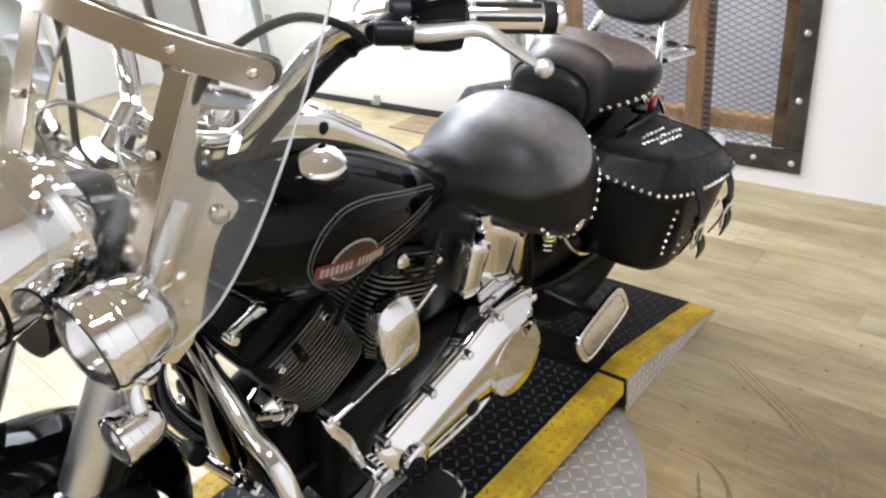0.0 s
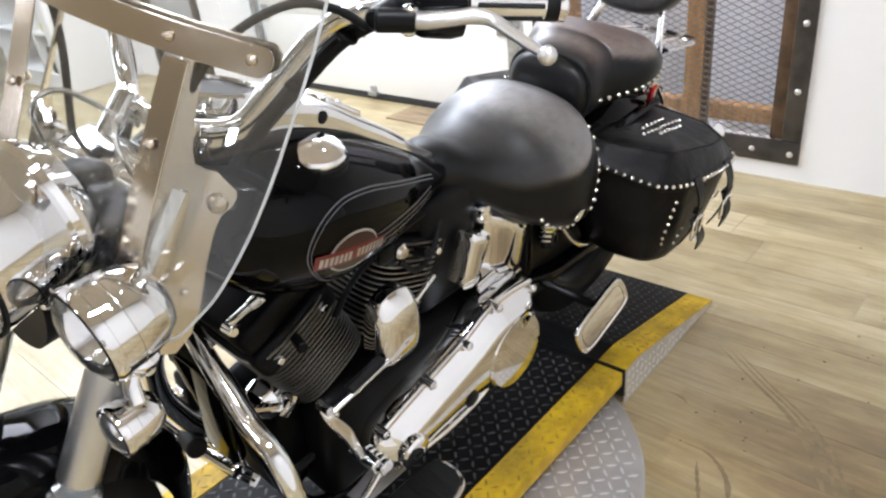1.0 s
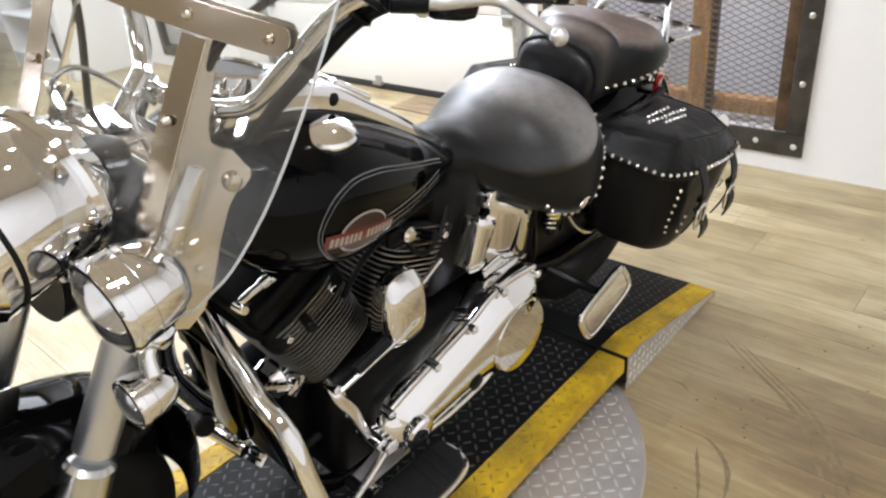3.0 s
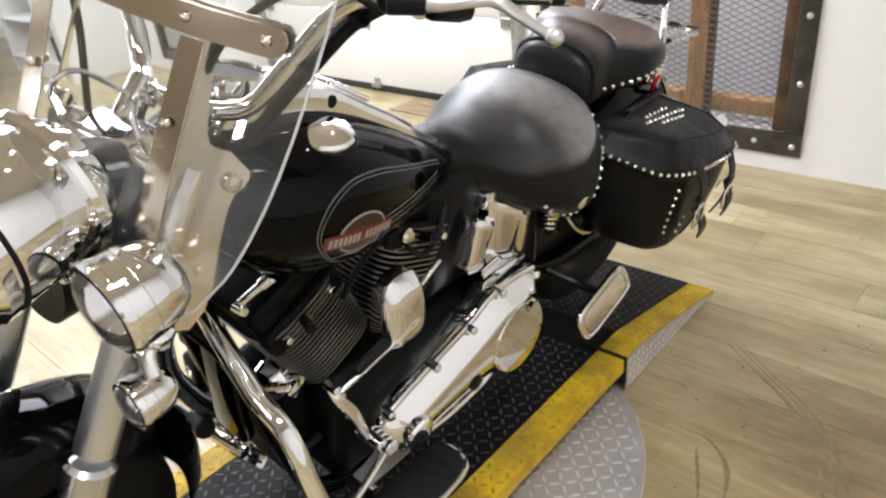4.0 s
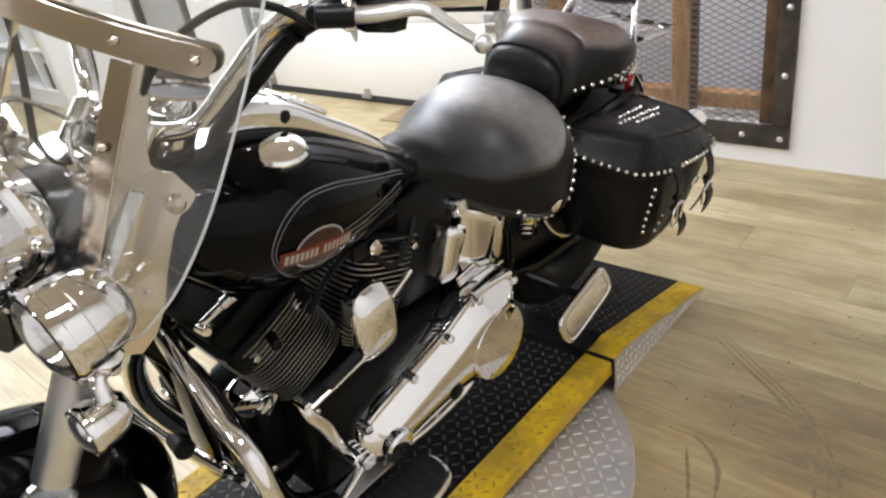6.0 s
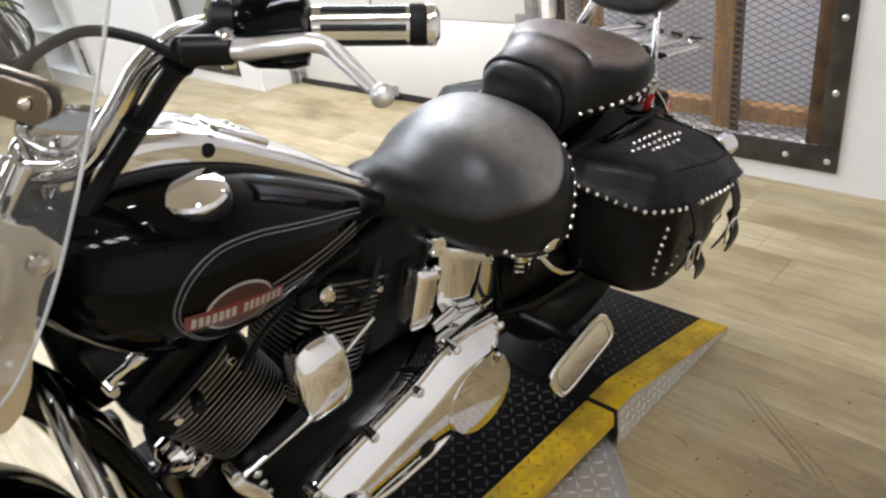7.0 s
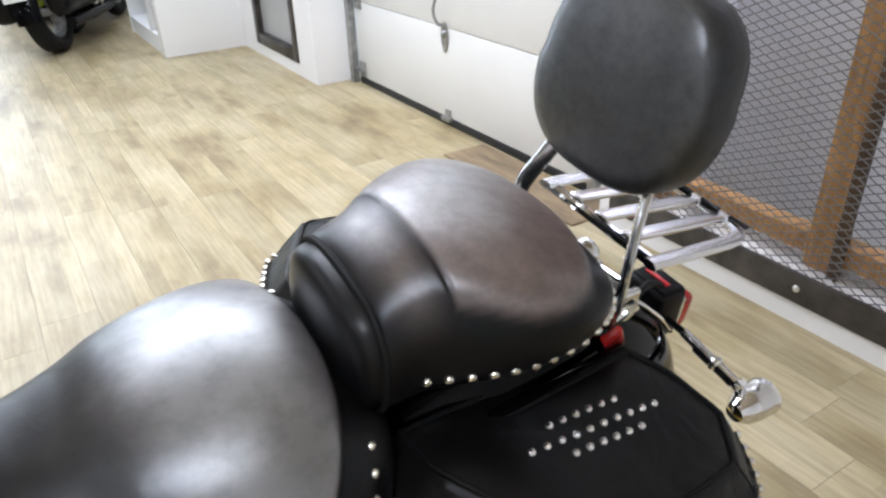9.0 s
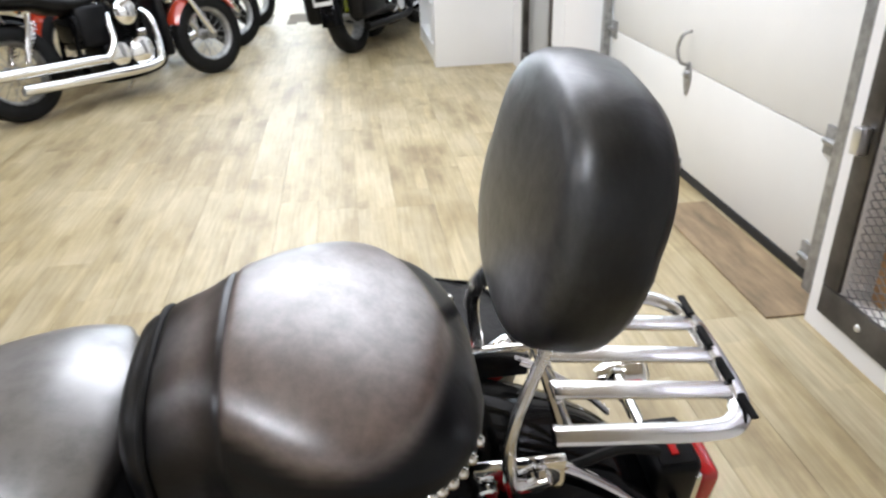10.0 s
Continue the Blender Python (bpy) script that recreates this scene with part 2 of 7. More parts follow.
WALL = material("white_wall_paint", (0.80, 0.79, 0.775), 0.6, vary=0.03, scale=2.0, bump=0.15, bump_scale=90)
DOOR_WHITE = material("white_steel_door_paint", (0.74, 0.735, 0.70), 0.42, vary=0.04, scale=1.5, bump=0.08, bump_scale=200)
WHITE_GLOSS = material("white_laminate", (0.83, 0.83, 0.82), 0.35, vary=0.02, scale=2)
CEIL = material("tan_ceiling_boards", (0.55, 0.49, 0.40), 0.7, vary=0.12, scale=3, stretch=(0.3, 5, 1))
RAW_STEEL = material("raw_blackened_steel", (0.085, 0.078, 0.072), 0.42, 0.6, vary=0.6, scale=7, rough_vary=0.12, bump=0.2)
RUST_STEEL = material("rust_patina_steel", (0.12, 0.075, 0.045), 0.5, 0.35, vary=0.75, scale=9, rough_vary=0.12, bump=0.25)
WOOD_POST = material("stained_timber", (0.42, 0.225, 0.085), 0.55, vary=0.45, scale=10, stretch=(6, 6, 1), bump=0.25, bump_scale=40)
MESH_STEEL = material("expanded_steel", (0.22, 0.22, 0.225), 0.42, 0.7, vary=0.3, scale=30)
DIM_WALL = material("dimmed_unseen_wall", (0.30, 0.295, 0.29), 0.6, vary=0.08, scale=2.0, bump=0.15, bump_scale=90)
GREY_CLOTH = material("cage_back_panel", (0.72, 0.72, 0.76), 0.7, vary=0.1, scale=1.5)
BLACK_RUBBER_SEAL = material("door_seal_rubber", (0.02, 0.02, 0.02), 0.6, vary=0.3, scale=20)


def worn_sheen_leather(name, top):
    """Black leather, worn where sat on; a mask, 0 to 1, also paints its grey sheen."""
    m = material(name, (0.0045, 0.0042, 0.0042), 0.38, spec=0.3, bump=0.4, bump_scale=300, wrinkle=0.22)
    nt = m.node_tree
    b = nt.nodes["Principled BSDF"]
    b.inputs["Coat Roughness"].default_value = 0.37
    # cool tint put into the reflections, standing for daylight
    b.inputs["Specular Tint"].default_value = (0.86, 0.93, 1.0, 1)
    b.inputs["Coat IOR"].default_value = 2.35
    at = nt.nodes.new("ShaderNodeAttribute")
    at.attribute_name = "wear_sheen"
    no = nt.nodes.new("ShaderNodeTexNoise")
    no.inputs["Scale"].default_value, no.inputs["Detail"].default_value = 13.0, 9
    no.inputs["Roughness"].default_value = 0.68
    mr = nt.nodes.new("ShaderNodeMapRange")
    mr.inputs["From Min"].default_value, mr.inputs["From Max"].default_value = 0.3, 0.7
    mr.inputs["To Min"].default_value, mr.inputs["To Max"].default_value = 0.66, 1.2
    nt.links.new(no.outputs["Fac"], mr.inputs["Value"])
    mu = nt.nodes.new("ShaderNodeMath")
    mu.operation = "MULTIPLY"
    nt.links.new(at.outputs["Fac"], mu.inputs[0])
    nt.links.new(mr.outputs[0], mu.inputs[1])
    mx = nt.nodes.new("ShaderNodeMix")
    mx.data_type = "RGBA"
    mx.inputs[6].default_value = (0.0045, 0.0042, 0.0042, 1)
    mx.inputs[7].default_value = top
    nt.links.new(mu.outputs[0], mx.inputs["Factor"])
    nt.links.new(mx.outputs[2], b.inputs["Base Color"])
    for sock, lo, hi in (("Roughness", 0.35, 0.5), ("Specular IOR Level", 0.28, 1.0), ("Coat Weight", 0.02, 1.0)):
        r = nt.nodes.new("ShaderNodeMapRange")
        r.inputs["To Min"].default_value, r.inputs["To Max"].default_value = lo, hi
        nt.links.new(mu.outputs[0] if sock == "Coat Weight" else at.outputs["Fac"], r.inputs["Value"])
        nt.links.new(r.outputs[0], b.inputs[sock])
    return m


SEAT_LEATHER = worn_sheen_leather("seat_leather", (0.084, 0.074, 0.070, 1))
PILLION_LEATHER = worn_sheen_leather("pillion_leather", (0.135, 0.082, 0.062, 1))
PAD_LEATHER = worn_sheen_leather("backrest_leather", (0.040, 0.041, 0.043, 1))
FLOOR = wood_floor("oak_vinyl_planks")
GAP = material("floor_joint", (0.12, 0.09, 0.05), 0.7, vary=0.3, scale=9)
GALV = material("galvanised_steel", (0.36, 0.36, 0.35), 0.42, 0.7, vary=0.4, scale=25, rough_vary=0.1)
STUD = material("nickel_stud", (0.80, 0.79, 0.76), 0.12, 1.0)
FIN = material("machined_fin_edges", (0.33, 0.325, 0.31), 0.38, 1.0, rough_vary=0.1, scale=30)
ENGINE_BLACK = material("black_engine_enamel", (0.003, 0.003, 0.003), 0.42, spec=0.12, vary=0.3, scale=30, rough_vary=0.08)
SKY_GLOW = material("daylight_outside", (0.86, 0.94, 1.0), 0.5, emit=8.0)
# added glow behind the door, for a bluish sheen on the seats
DOOR_SKY = material("added_door_daylight", (0.82, 0.92, 1.0), 0.5, emit=5.0)
GREY_GLASS = material("tinted_window_glass", (0.52, 0.52, 0.51), 0.05, transmission=0.35, ior=1.45)
BLUE_PAINT = material("blue_paint", (0.02, 0.03, 0.16), 0.15, coat=1.0)
ORANGE_RED = material("orange_red_paint", (0.42, 0.035, 0.012), 0.15, coat=1.0)
YELLOW_PLASTIC = material("yellow_plastic", (0.62, 0.55, 0.04), 0.4, vary=0.05)
BOOK_DARK = material("dark_box", (0.02, 0.02, 0.022), 0.5, vary=0.2)
WHITE_PLASTIC = material("white_plastic", (0.8, 0.8, 0.8), 0.4, vary=0.03)


# ---- building tools ----
def worn(ob, values):
    """Gives each vertex its share of worn colour and painted sheen."""
    a = ob.data.attributes.new("wear_sheen", "FLOAT", "POINT")
    a.data.foreach_set("value", values)
    return ob


def link_mesh(name, bm, mat, smooth=True, angle=35):
    me = bpy.data.meshes.new(name)
    bm.normal_update()
    bm.to_mesh(me)
    bm.free()
    me.materials.append(mat)
    if smooth:
        me.shade_smooth()
        me.set_sharp_from_angle(angle=radians(angle))
    return me


def part(name, bm, mat, parent, label="", smooth=True, angle=35):
    ob = new(name, link_mesh(name, bm, mat, smooth, angle))
    ob.parent = parent
    if label:
        ob["label"] = label
    return ob


def thing(name, m, label, category, group="", kind=""):
    ob = new(name)
    ob.empty_display_size = 0.1
    ob.matrix_world = m
    return tagged(ob, label, category, group, kind)


def solid(name, bm, mat, label="", category="", group="", kind="", smooth=False, angle=35):
    ob = new(name, link_mesh(name, bm, mat, smooth, angle))
    return tagged(ob, label, category, group, kind)


def box(x0, x1, y0, y1, z0, z1, bevel=0.0, seg=2, bm=None, m=None):
    one = bmesh.new()
    bmesh.ops.create_cube(one, size=1, matrix=Matrix.LocRotScale(((x0 + x1) / 2, (y0 + y1) / 2, (z0 + z1) / 2), None, (abs(x1 - x0), abs(y1 - y0), abs(z1 - z0))))
    if bevel:
        bmesh.ops.bevel(one, geom=one.edges[:], offset=bevel, segments=seg, profile=0.5, affect="EDGES")
    if m is not None:
        one.transform(m)
    return merge(bm, one)


def merge(bm, one):
    if bm is None:
        return one
    me = bpy.data.meshes.new("tmp")
    one.to_mesh(me)
    bm.from_mesh(me)
    bpy.data.meshes.remove(me)
    one.free()
    return bm


def spline(pts, n=8, closed=False):
    """Catmull-Rom through the points."""
    P = [Vector(p) for p in pts]
    out, k = [], len(P)
    for i in range(k if closed else k - 1):
        if closed:
            a, b, c, d = P[i - 1], P[i], P[(i + 1) % k], P[(i + 2) % k]
        else:
            a, b, c, d = P[max(i - 1, 0)], P[i], P[i + 1], P[min(i + 2, k - 1)]
        for j in range(n):
            t = j / n
            out.append(0.5 * ((2 * b) + (c - a) * t + (2 * a - 5 * b + 4 * c - d) * t * t + (3 * b - a - 3 * c + d) * t ** 3))
    if not closed:
        out.append(P[-1].copy())
    return out


def tube(pts, r, n=12, smooth=8, caps=True, flat=1.0, bm=None, radii=None, closed=False):
    """A round bar swept along a smooth line. flat < 1 squashes it along its second side."""
    path = spline(pts, smooth, closed) if smooth else [Vector(p) for p in pts]
    one = bmesh.new()
    up = Vector((0, 0, 1))
    t0 = (path[1] - path[0]).normalized()
    side = t0.cross(up)
    if side.length < 0.01:
        side = t0.cross(Vector((0, 1, 0)))
    side.normalize()
    rings = []
    for i, p in enumerate(path):
        if closed:
            t = (path[(i + 1) % len(path)] - path[i - 1]).normalized()
        else:
            t = (path[min(i + 1, len(path) - 1)] - path[max(i - 1, 0)]).normalized()
        side = (side - t * side.dot(t)).normalized()
        oth = t.cross(side)
        rr = r
        if radii:
            f = i / (len(path) - 1) * (len(radii) - 1)
            k = min(int(f), len(radii) - 2)
            rr = radii[k] + (radii[k + 1] - radii[k]) * (f - k)
        rings.append([one.verts.new(p + (side * math.cos(2 * math.pi * j / n) + oth * flat * math.sin(2 * math.pi * j / n)) * rr) for j in range(n)])
    skin(one, rings, caps and not closed, wrap=closed)
    return merge(bm, one)


def skin(bm, rings, caps=True, wrap=False):
    n = len(rings[0])
    for a, b in zip(rings, rings[1:] + ([rings[0]] if wrap else [])):
        for j in range(n):
            try:
                bm.faces.new((a[j], a[(j + 1) % n], b[(j + 1) % n], b[j]))
            except ValueError:
                pass
    if caps:
        bm.faces.new(list(reversed(rings[0])))
        bm.faces.new(rings[-1])
    bmesh.ops.recalc_face_normals(bm, faces=bm.faces[:])


def loft(rings, caps=True, bm=None):
    one = bmesh.new()
    vs = [[one.verts.new(p) for p in r] for r in rings]
    skin(one, vs, caps)
    return merge(bm, one)


def lathe(profile, m=None, n=32, bm=None, caps=True):
    """profile: (radius, height) pairs, turned about local z, then moved by m."""
    one = bmesh.new()
    rings = [[one.verts.new((max(r, 1e-5) * math.cos(2 * math.pi * j / n), max(r, 1e-5) * math.sin(2 * math.pi * j / n), h)) for j in range(n)] for r, h in profile]
    skin(one, rings, caps)
    if m is not None:
        one.transform(m)
    return merge(bm, one)


def aim(p, d):
    """The pose at p whose z axis points along d."""
    return Matrix.Translation(p) @ Vector(d).to_track_quat("Z", "Y").to_matrix().to_4x4()


def rod(a, b, r, n=12, bm=None, bevel=0.0):
    a, b = Vector(a), Vector(b)
    L = (b - a).length
    e = min(bevel or r * 0.2, L / 3)
    return lathe([(r - e, 0), (r, e), (r, L - e), (r - e, L)], aim(a, b - a), n, bm)


def dome(p, d, r, h, n=16, bm=None, steps=4):
    return lathe([(r * math.cos(math.pi / 2 * i / steps), h * math.sin(math.pi / 2 * i / steps)) for i in range(steps + 1)], aim(p, d), n, bm)


def plate(outline, thick, m=None, bevel=0.0, seg=2, bm=None):
    """A flat piece with this outline in its local xy plane, thick along z."""
    one = bmesh.new()
    f = one.faces.new([one.verts.new((x, y, 0)) for x, y in outline])
    ex = bmesh.ops.extrude_face_region(one, geom=[f])
    vs = [v for v in ex["geom"] if isinstance(v, bmesh.types.BMVert)]
    bmesh.ops.translate(one, verts=vs, vec=(0, 0, thick))
    bmesh.ops.recalc_face_normals(one, faces=one.faces[:])
    if bevel:
        bmesh.ops.bevel(one, geom=[e for e in one.edges if len(e.link_faces) == 2 and e.calc_face_angle(0) > 0.6], offset=bevel, segments=seg, profile=0.5, affect="EDGES")
    if m is not None:
        one.transform(m)
    return merge(bm, one)


def ring_curve(pts, n=8):
    return [(p.x, p.y) for p in spline([(x, y, 0) for x, y in pts], n, True)]


def superring(y, w, zt, zb, n=40, pw=2.4, ph=2.4, x0=0.0, zc=None):
    """A closed superellipse section across the machine at y."""
    zc = (zt + zb) / 2 if zc is None else zc
    out = []
    for j in range(n):
        a = 2 * math.pi * j / n
        c, s = math.cos(a), math.sin(a)
        h = (zt - zc) if s >= 0 else (zc - zb)
        out.append((x0 + w * math.copysign(abs(c) ** (2 / pw), c), y, zc + h * math.copysign(abs(s) ** (2 / ph), s)))
    return out


def interp(table, t):
    """Smooth row between the rows of a table keyed by its first column."""
    rows = [Vector(r[1:]) if len(r) <= 5 else r[1:] for r in table]
    keys = [r[0] for r in table]
    t = min(max(t, keys[0]), keys[-1])
    i = max(k for k in range(len(keys) - 1) if keys[k] <= t)
    f = (t - keys[i]) / (keys[i + 1] - keys[i])
    a, b, c, d = rows[max(i - 1, 0)], rows[i], rows[i + 1], rows[min(i + 2, len(rows) - 1)]
    ha, hb = keys[i] - keys[max(i - 1, 0)], keys[min(i + 2, len(keys) - 1)] - keys[i + 1]
    h = keys[i + 1] - keys[i]
    m0 = (c - a) / (h + ha) * h
    m1 = (d - b) / (h + hb) * h
    return b * (2 * f ** 3 - 3 * f * f + 1) + m0 * (f ** 3 - 2 * f * f + f) + c * (3 * f * f - 2 * f ** 3) + m1 * (f ** 3 - f * f)


# ---- the showroom ----
FRONT = 3.05           # face of the wall with the mesh cage
X0, X1, Y0 = -13.0, 2.9, -10.5
CEILING = 3.0

bm = box(X0 - 0.2, X1 + 0.2, Y0 - 0.2, 6.0, -0.2, -0.006)
solid("floor", bm, GAP, "pale oak-look vinyl plank floor", "floor", kind="structure")
floor = scene.objects["floor"]

# the wall with the cage opening: right part, strip above, end towards the garage door
CX0, CX1, CZ0, CZ1 = -0.93, 0.225, 0.16, 2.3
bm = box(CX1, X1, FRONT, FRONT + 0.16, 0, CEILING)
box(-1.07, CX0, FRONT, FRONT + 0.16, 0, CEILING, bm=bm)
box(CX0, CX1, FRONT, FRONT + 0.16, 0, CZ0, bm=bm)
box(CX0, CX1, FRONT, FRONT + 0.16, CZ1, CEILING, bm=bm)
solid("wall_cage", bm, WALL, "white painted wall round a mesh cage opening", "wall", kind="structure")
# wall over and left of the garage door
DX0, DX1, DY = -3.5, -1.262, 3.195
bm = box(DX1, -1.07, 3.21, 3.40, 0, CEILING)
box(DX0 - 0.11, DX1, 3.25, 3.40, 2.16, CEILING, bm=bm)
solid("wall_over_door", bm, WALL, "white wall over the garage door", "wall", kind="structure")
WY = 2.93
bm = box(-3.93 + 0.03, -3.61, WY, 3.40, 0, CEILING)
box(-4.73, -3.90, WY, 3.40, 0, 0.085, bm=bm)
box(-4.73, -3.90, WY, 3.40, 2.1, CEILING, bm=bm)
box(X0, -4.73, WY, 3.40, 0, CEILING, bm=bm)
solid("wall_window", bm, WALL, "white wall with a glazed door opening", "wall", kind="structure")
# unseen wall, its grey chosen to cut fill light and darken the chrome
solid("wall_back", box(X0, X1, Y0 - 0.15, Y0, 0, CEILING), DIM_WALL, "unseen closing wall, greyed to darken reflections", "wall", kind="structure")
solid("wall_right", box(X1, X1 + 0.15, Y0, FRONT + 0.16, 0, CEILING), WALL, "plain white wall", "wall", kind="structure")
bm = box(X0 - 0.15, X0, Y0, -2.4, 0, CEILING)
box(X0 - 0.15, X0, 2.0, 3.4, 0, CEILING, bm=bm)
box(X0 - 0.15, X0, -2.4, 2.0, 2.3, CEILING, bm=bm)
box(X0 - 0.15, X0, -2.4, 2.0, 0, 0.1, bm=bm)
solid("wall_far", bm, WALL, "far white wall with a shop window", "wall", kind="structure")
solid("ceiling", box(X0 - 0.2, X1 + 0.2, Y0 - 0.2, 5.2, CEILING, CEILING + 0.1), CEIL, "tan boarded ceiling", "ceiling", kind="structure")
solid("backdrop", box(X0 - 1.2, X0 - 1.1, -4, 4, -0.5, 3.5), SKY_GLOW, "bright daylight outside the shop window", "sky", kind="structure")
solid("backdrop_door", box(DX0 - 0.4, DX1 + 0.1, 3.95, 4.0, 0.8, 3.4), DOOR_SKY, "glowing sheet added as daylight behind the unseen door windows", "sky", kind="structure")
w1 = thing("window_1", pose(X0, 0, 0), "shop window with daylight behind it", "window", kind="structure")
bm = None
for yy in (-2.37, -0.9, 0.5, 1.97):
    part("window_frame", box(-0.1, -0.02, yy - 0.03, yy + 0.03, 0.1, 2.3, 0.004), RAW_STEEL, w1)

# ceiling lamps
def ceiling_lamp(x, y, power, sx=0.25, sy=1.1, tint=(0.93, 0.935, 1.0)):
    t = thing("ceiling_light", pose(x, y, CEILING), "slim white ceiling light panel, lit", "ceiling light", "ceiling lights")
    part("housing", box(-sx / 2 - 0.02, sx / 2 + 0.02, -sy / 2 - 0.02, sy / 2 + 0.02, -0.05, 0.0, 0.006), WHITE_PLASTIC, t)
    d = bpy.data.lights.new("panel_light", "AREA")
    d.shape, d.size, d.size_y, d.energy, d.color = "RECTANGLE", sx, sy, power, tint
    ob = new("panel_light", d)
    ob.matrix_world = pose(x, y, CEILING - 0.056)


for lx, ly, pw in ((1.45, 0.2, 66), (0.2, -2.3, 52), (-3.6, -2.6, 52), (0.9, -8.6, 90), (-4.6, -6.0, 90)):
    ceiling_lamp(lx, ly, pw)
# bright linear lights down the aisle, near the door
ceiling_lamp(-2.05, 1.85, 190, 1.25, 2.3)
for lx, ly, pw in ((-3.95, 0.75, 95), (-6.4, 0.75, 105), (-8.85, 0.3, 150), (-11.3, 0.1, 160)):
    ceiling_lamp(lx, ly, pw, 2.4, 2.6, (0.86, 0.915, 1.0))
# unseen panel, added to brighten the store room behind the mesh
ceiling_lamp(-0.35, 3.44, 60, 1.0, 0.2)


def spot_lamp(x, y):
    t = thing("spotlight", pose(x, y, CEILING), "small round white ceiling spotlight, lit", "spotlight", "ceiling spotlights")
    part("can", lathe([(0.05, 0), (0.05, -0.10), (0.043, -0.10), (0.04, -0.06), (0.0, -0.06)], n=24, caps=False), WHITE_PLASTIC, t)
    part("bulb", dome((0, 0, -0.062), (0, 0, -1), 0.024, 0.02), LAMP_GLOW_HOT, t)


LAMP_GLOW_HOT = material("spot_bulb", (1.0, 0.95, 0.88), 0.5, emit=260.0)
for sx_, sy_ in ((0.9, 1.2), (0.1, 1.25), (-0.7, 0.3), (0.8, 0.35), (0.2, -0.5), (1.5, -0.6), (1.9, 0.8), (-0.5, 2.3), (0.6, 2.3), (1.1, -1.6), (-0.6, -1.2), (-1.5, -0.4), (0.4, -3.6), (-1.2, -2.8), (1.8, -3.2)):
    spot_lamp(sx_, sy_)

# garage door: panels with seams, handle, brackets, roller hinges, rubber seal
gd = thing("garage_door", pose(0, DY, 0), "white sectional steel garage door, closed", "garage door")
SEC = 0.533
for i in range(4):
    if i == 3:
        continue
    z0 = 0.045 + (0 if i == 0 else i * SEC - 0.045)
    z1 = (i + 1) * SEC - 0.004
    part("panel", box(DX0, DX1, 0.0, 0.05, z0, z1, 0.004), DOOR_WHITE, gd)
# unseen top section; its windows are added to let that glow in
z0, z1 = 3 * SEC, 4 * SEC - 0.004
bm = box(DX0, DX1, 0.0, 0.05, z0, z0 + 0.11, 0.003)
box(DX0, DX1, 0.0, 0.05, z1 - 0.10, z1, 0.003, bm=bm)
pw_ = (DX1 - DX0) / 4
for k in range(5):
    xa = DX0 + pw_ * k
    box(max(DX0, xa - 0.05), min(DX1, xa + 0.05), 0.001, 0.049, z0 + 0.111, z1 - 0.101, 0.002, bm=bm)
part("window_panel", bm, DOOR_WHITE, gd, "unseen top door section with four added window openings")
for k in range(4):
    part("pane", box(DX0 + pw_ * k + 0.05, DX0 + pw_ * (k + 1) - 0.05, 0.022, 0.027, z0 + 0.11, z1 - 0.10), LENS_GLASS, gd).visible_shadow = False
part("rubber_seal", box(DX0, DX1, -0.004, 0.045, 0.0, 0.043, 0.006), BLACK_RUBBER_SEAL, gd, "black rubber bottom seal")
bm = tube([(-2.43, -0.008, 0.70), (-2.43, -0.05, 0.685), (-2.45, -0.06, 0.62), (-2.43, -0.05, 0.56), (-2.43, -0.008, 0.545)], 0.008, 10)
part("handle", bm, GALV, gd, "grey metal lift handle")
bm = plate(ring_curve([(0.0, -0.10), (0.035, -0.02), (0.02, 0.04), (0, 0.06), (-0.02, 0.04), (-0.035, -0.02)], 4), 0.008, pose(-2.43, -0.001, 0.50, 90, 0, 0), 0.002)
dome((-2.43, -0.009, 0.50), (0, -1, 0), 0.022, 0.02, bm=bm)
part("lock_plate", bm, GALV, gd, "grey metal lock plate")
bm = box(-2.455, -2.375, -0.03, 0.0, 0.03, 0.055, 0.003)
box(-2.44, -2.39, -0.012, 0.0, 0.05, 0.09, 0.003, bm=bm)
part("bracket", bm, GALV, gd, "small galvanised bracket")
for hx, hs in ((DX0 + 0.05, 1), (DX1 - 0.05, -1)):
    for hz in (0.10, SEC, 2 * SEC, 3 * SEC):
        bm = box(hx - 0.04, hx + 0.04, -0.012, 0.0, hz - 0.05, hz + 0.05, 0.003)
        rod((hx - 0.06 * hs, -0.02, hz), (hx + 0.03 * hs, -0.02, hz), 0.011, bm=bm)
        part("hinge", bm, GALV, gd, "galvanised roller hinge")
for tx, nm in ((DX0 - 0.045, "door_track"), (DX1 + 0.03, "door_track")):
    bm = box(tx - 0.025, tx + 0.025, 3.15, 3.195, 0.0, 2.5, 0.003)
    solid(nm, bm, GALV, "galvanised vertical steel track of the garage door", "door track")
solid("plywood_ramp", box(-2.05, -1.09, 2.925, 3.17, 0.0, 0.008, 0.002), material("worn_plywood", (0.27, 0.195, 0.115), 0.55, vary=0.55, scale=5, stretch=(0.6, 2.5, 1), bump=0.2),
      "worn brown board lying before the garage door", "board")

# mesh cage: steel frame, timber posts, expanded metal
cg = thing("mesh_cage", pose(0, FRONT, 0), "expanded steel mesh screen in a rusty steel frame", "mesh screen")
CR = 0.303
fr = 0.075
part("bottom_rail", box(CX0 - 0.08, CR, -0.012, 0.004, 0.075, 0.075 + 0.1, 0.003), RAW_STEEL, cg, "dark raw steel rail")
part("top_rail", box(CX0 - 0.08, CR, -0.012, 0.004, 2.24, 2.34, 0.003), RAW_STEEL, cg)
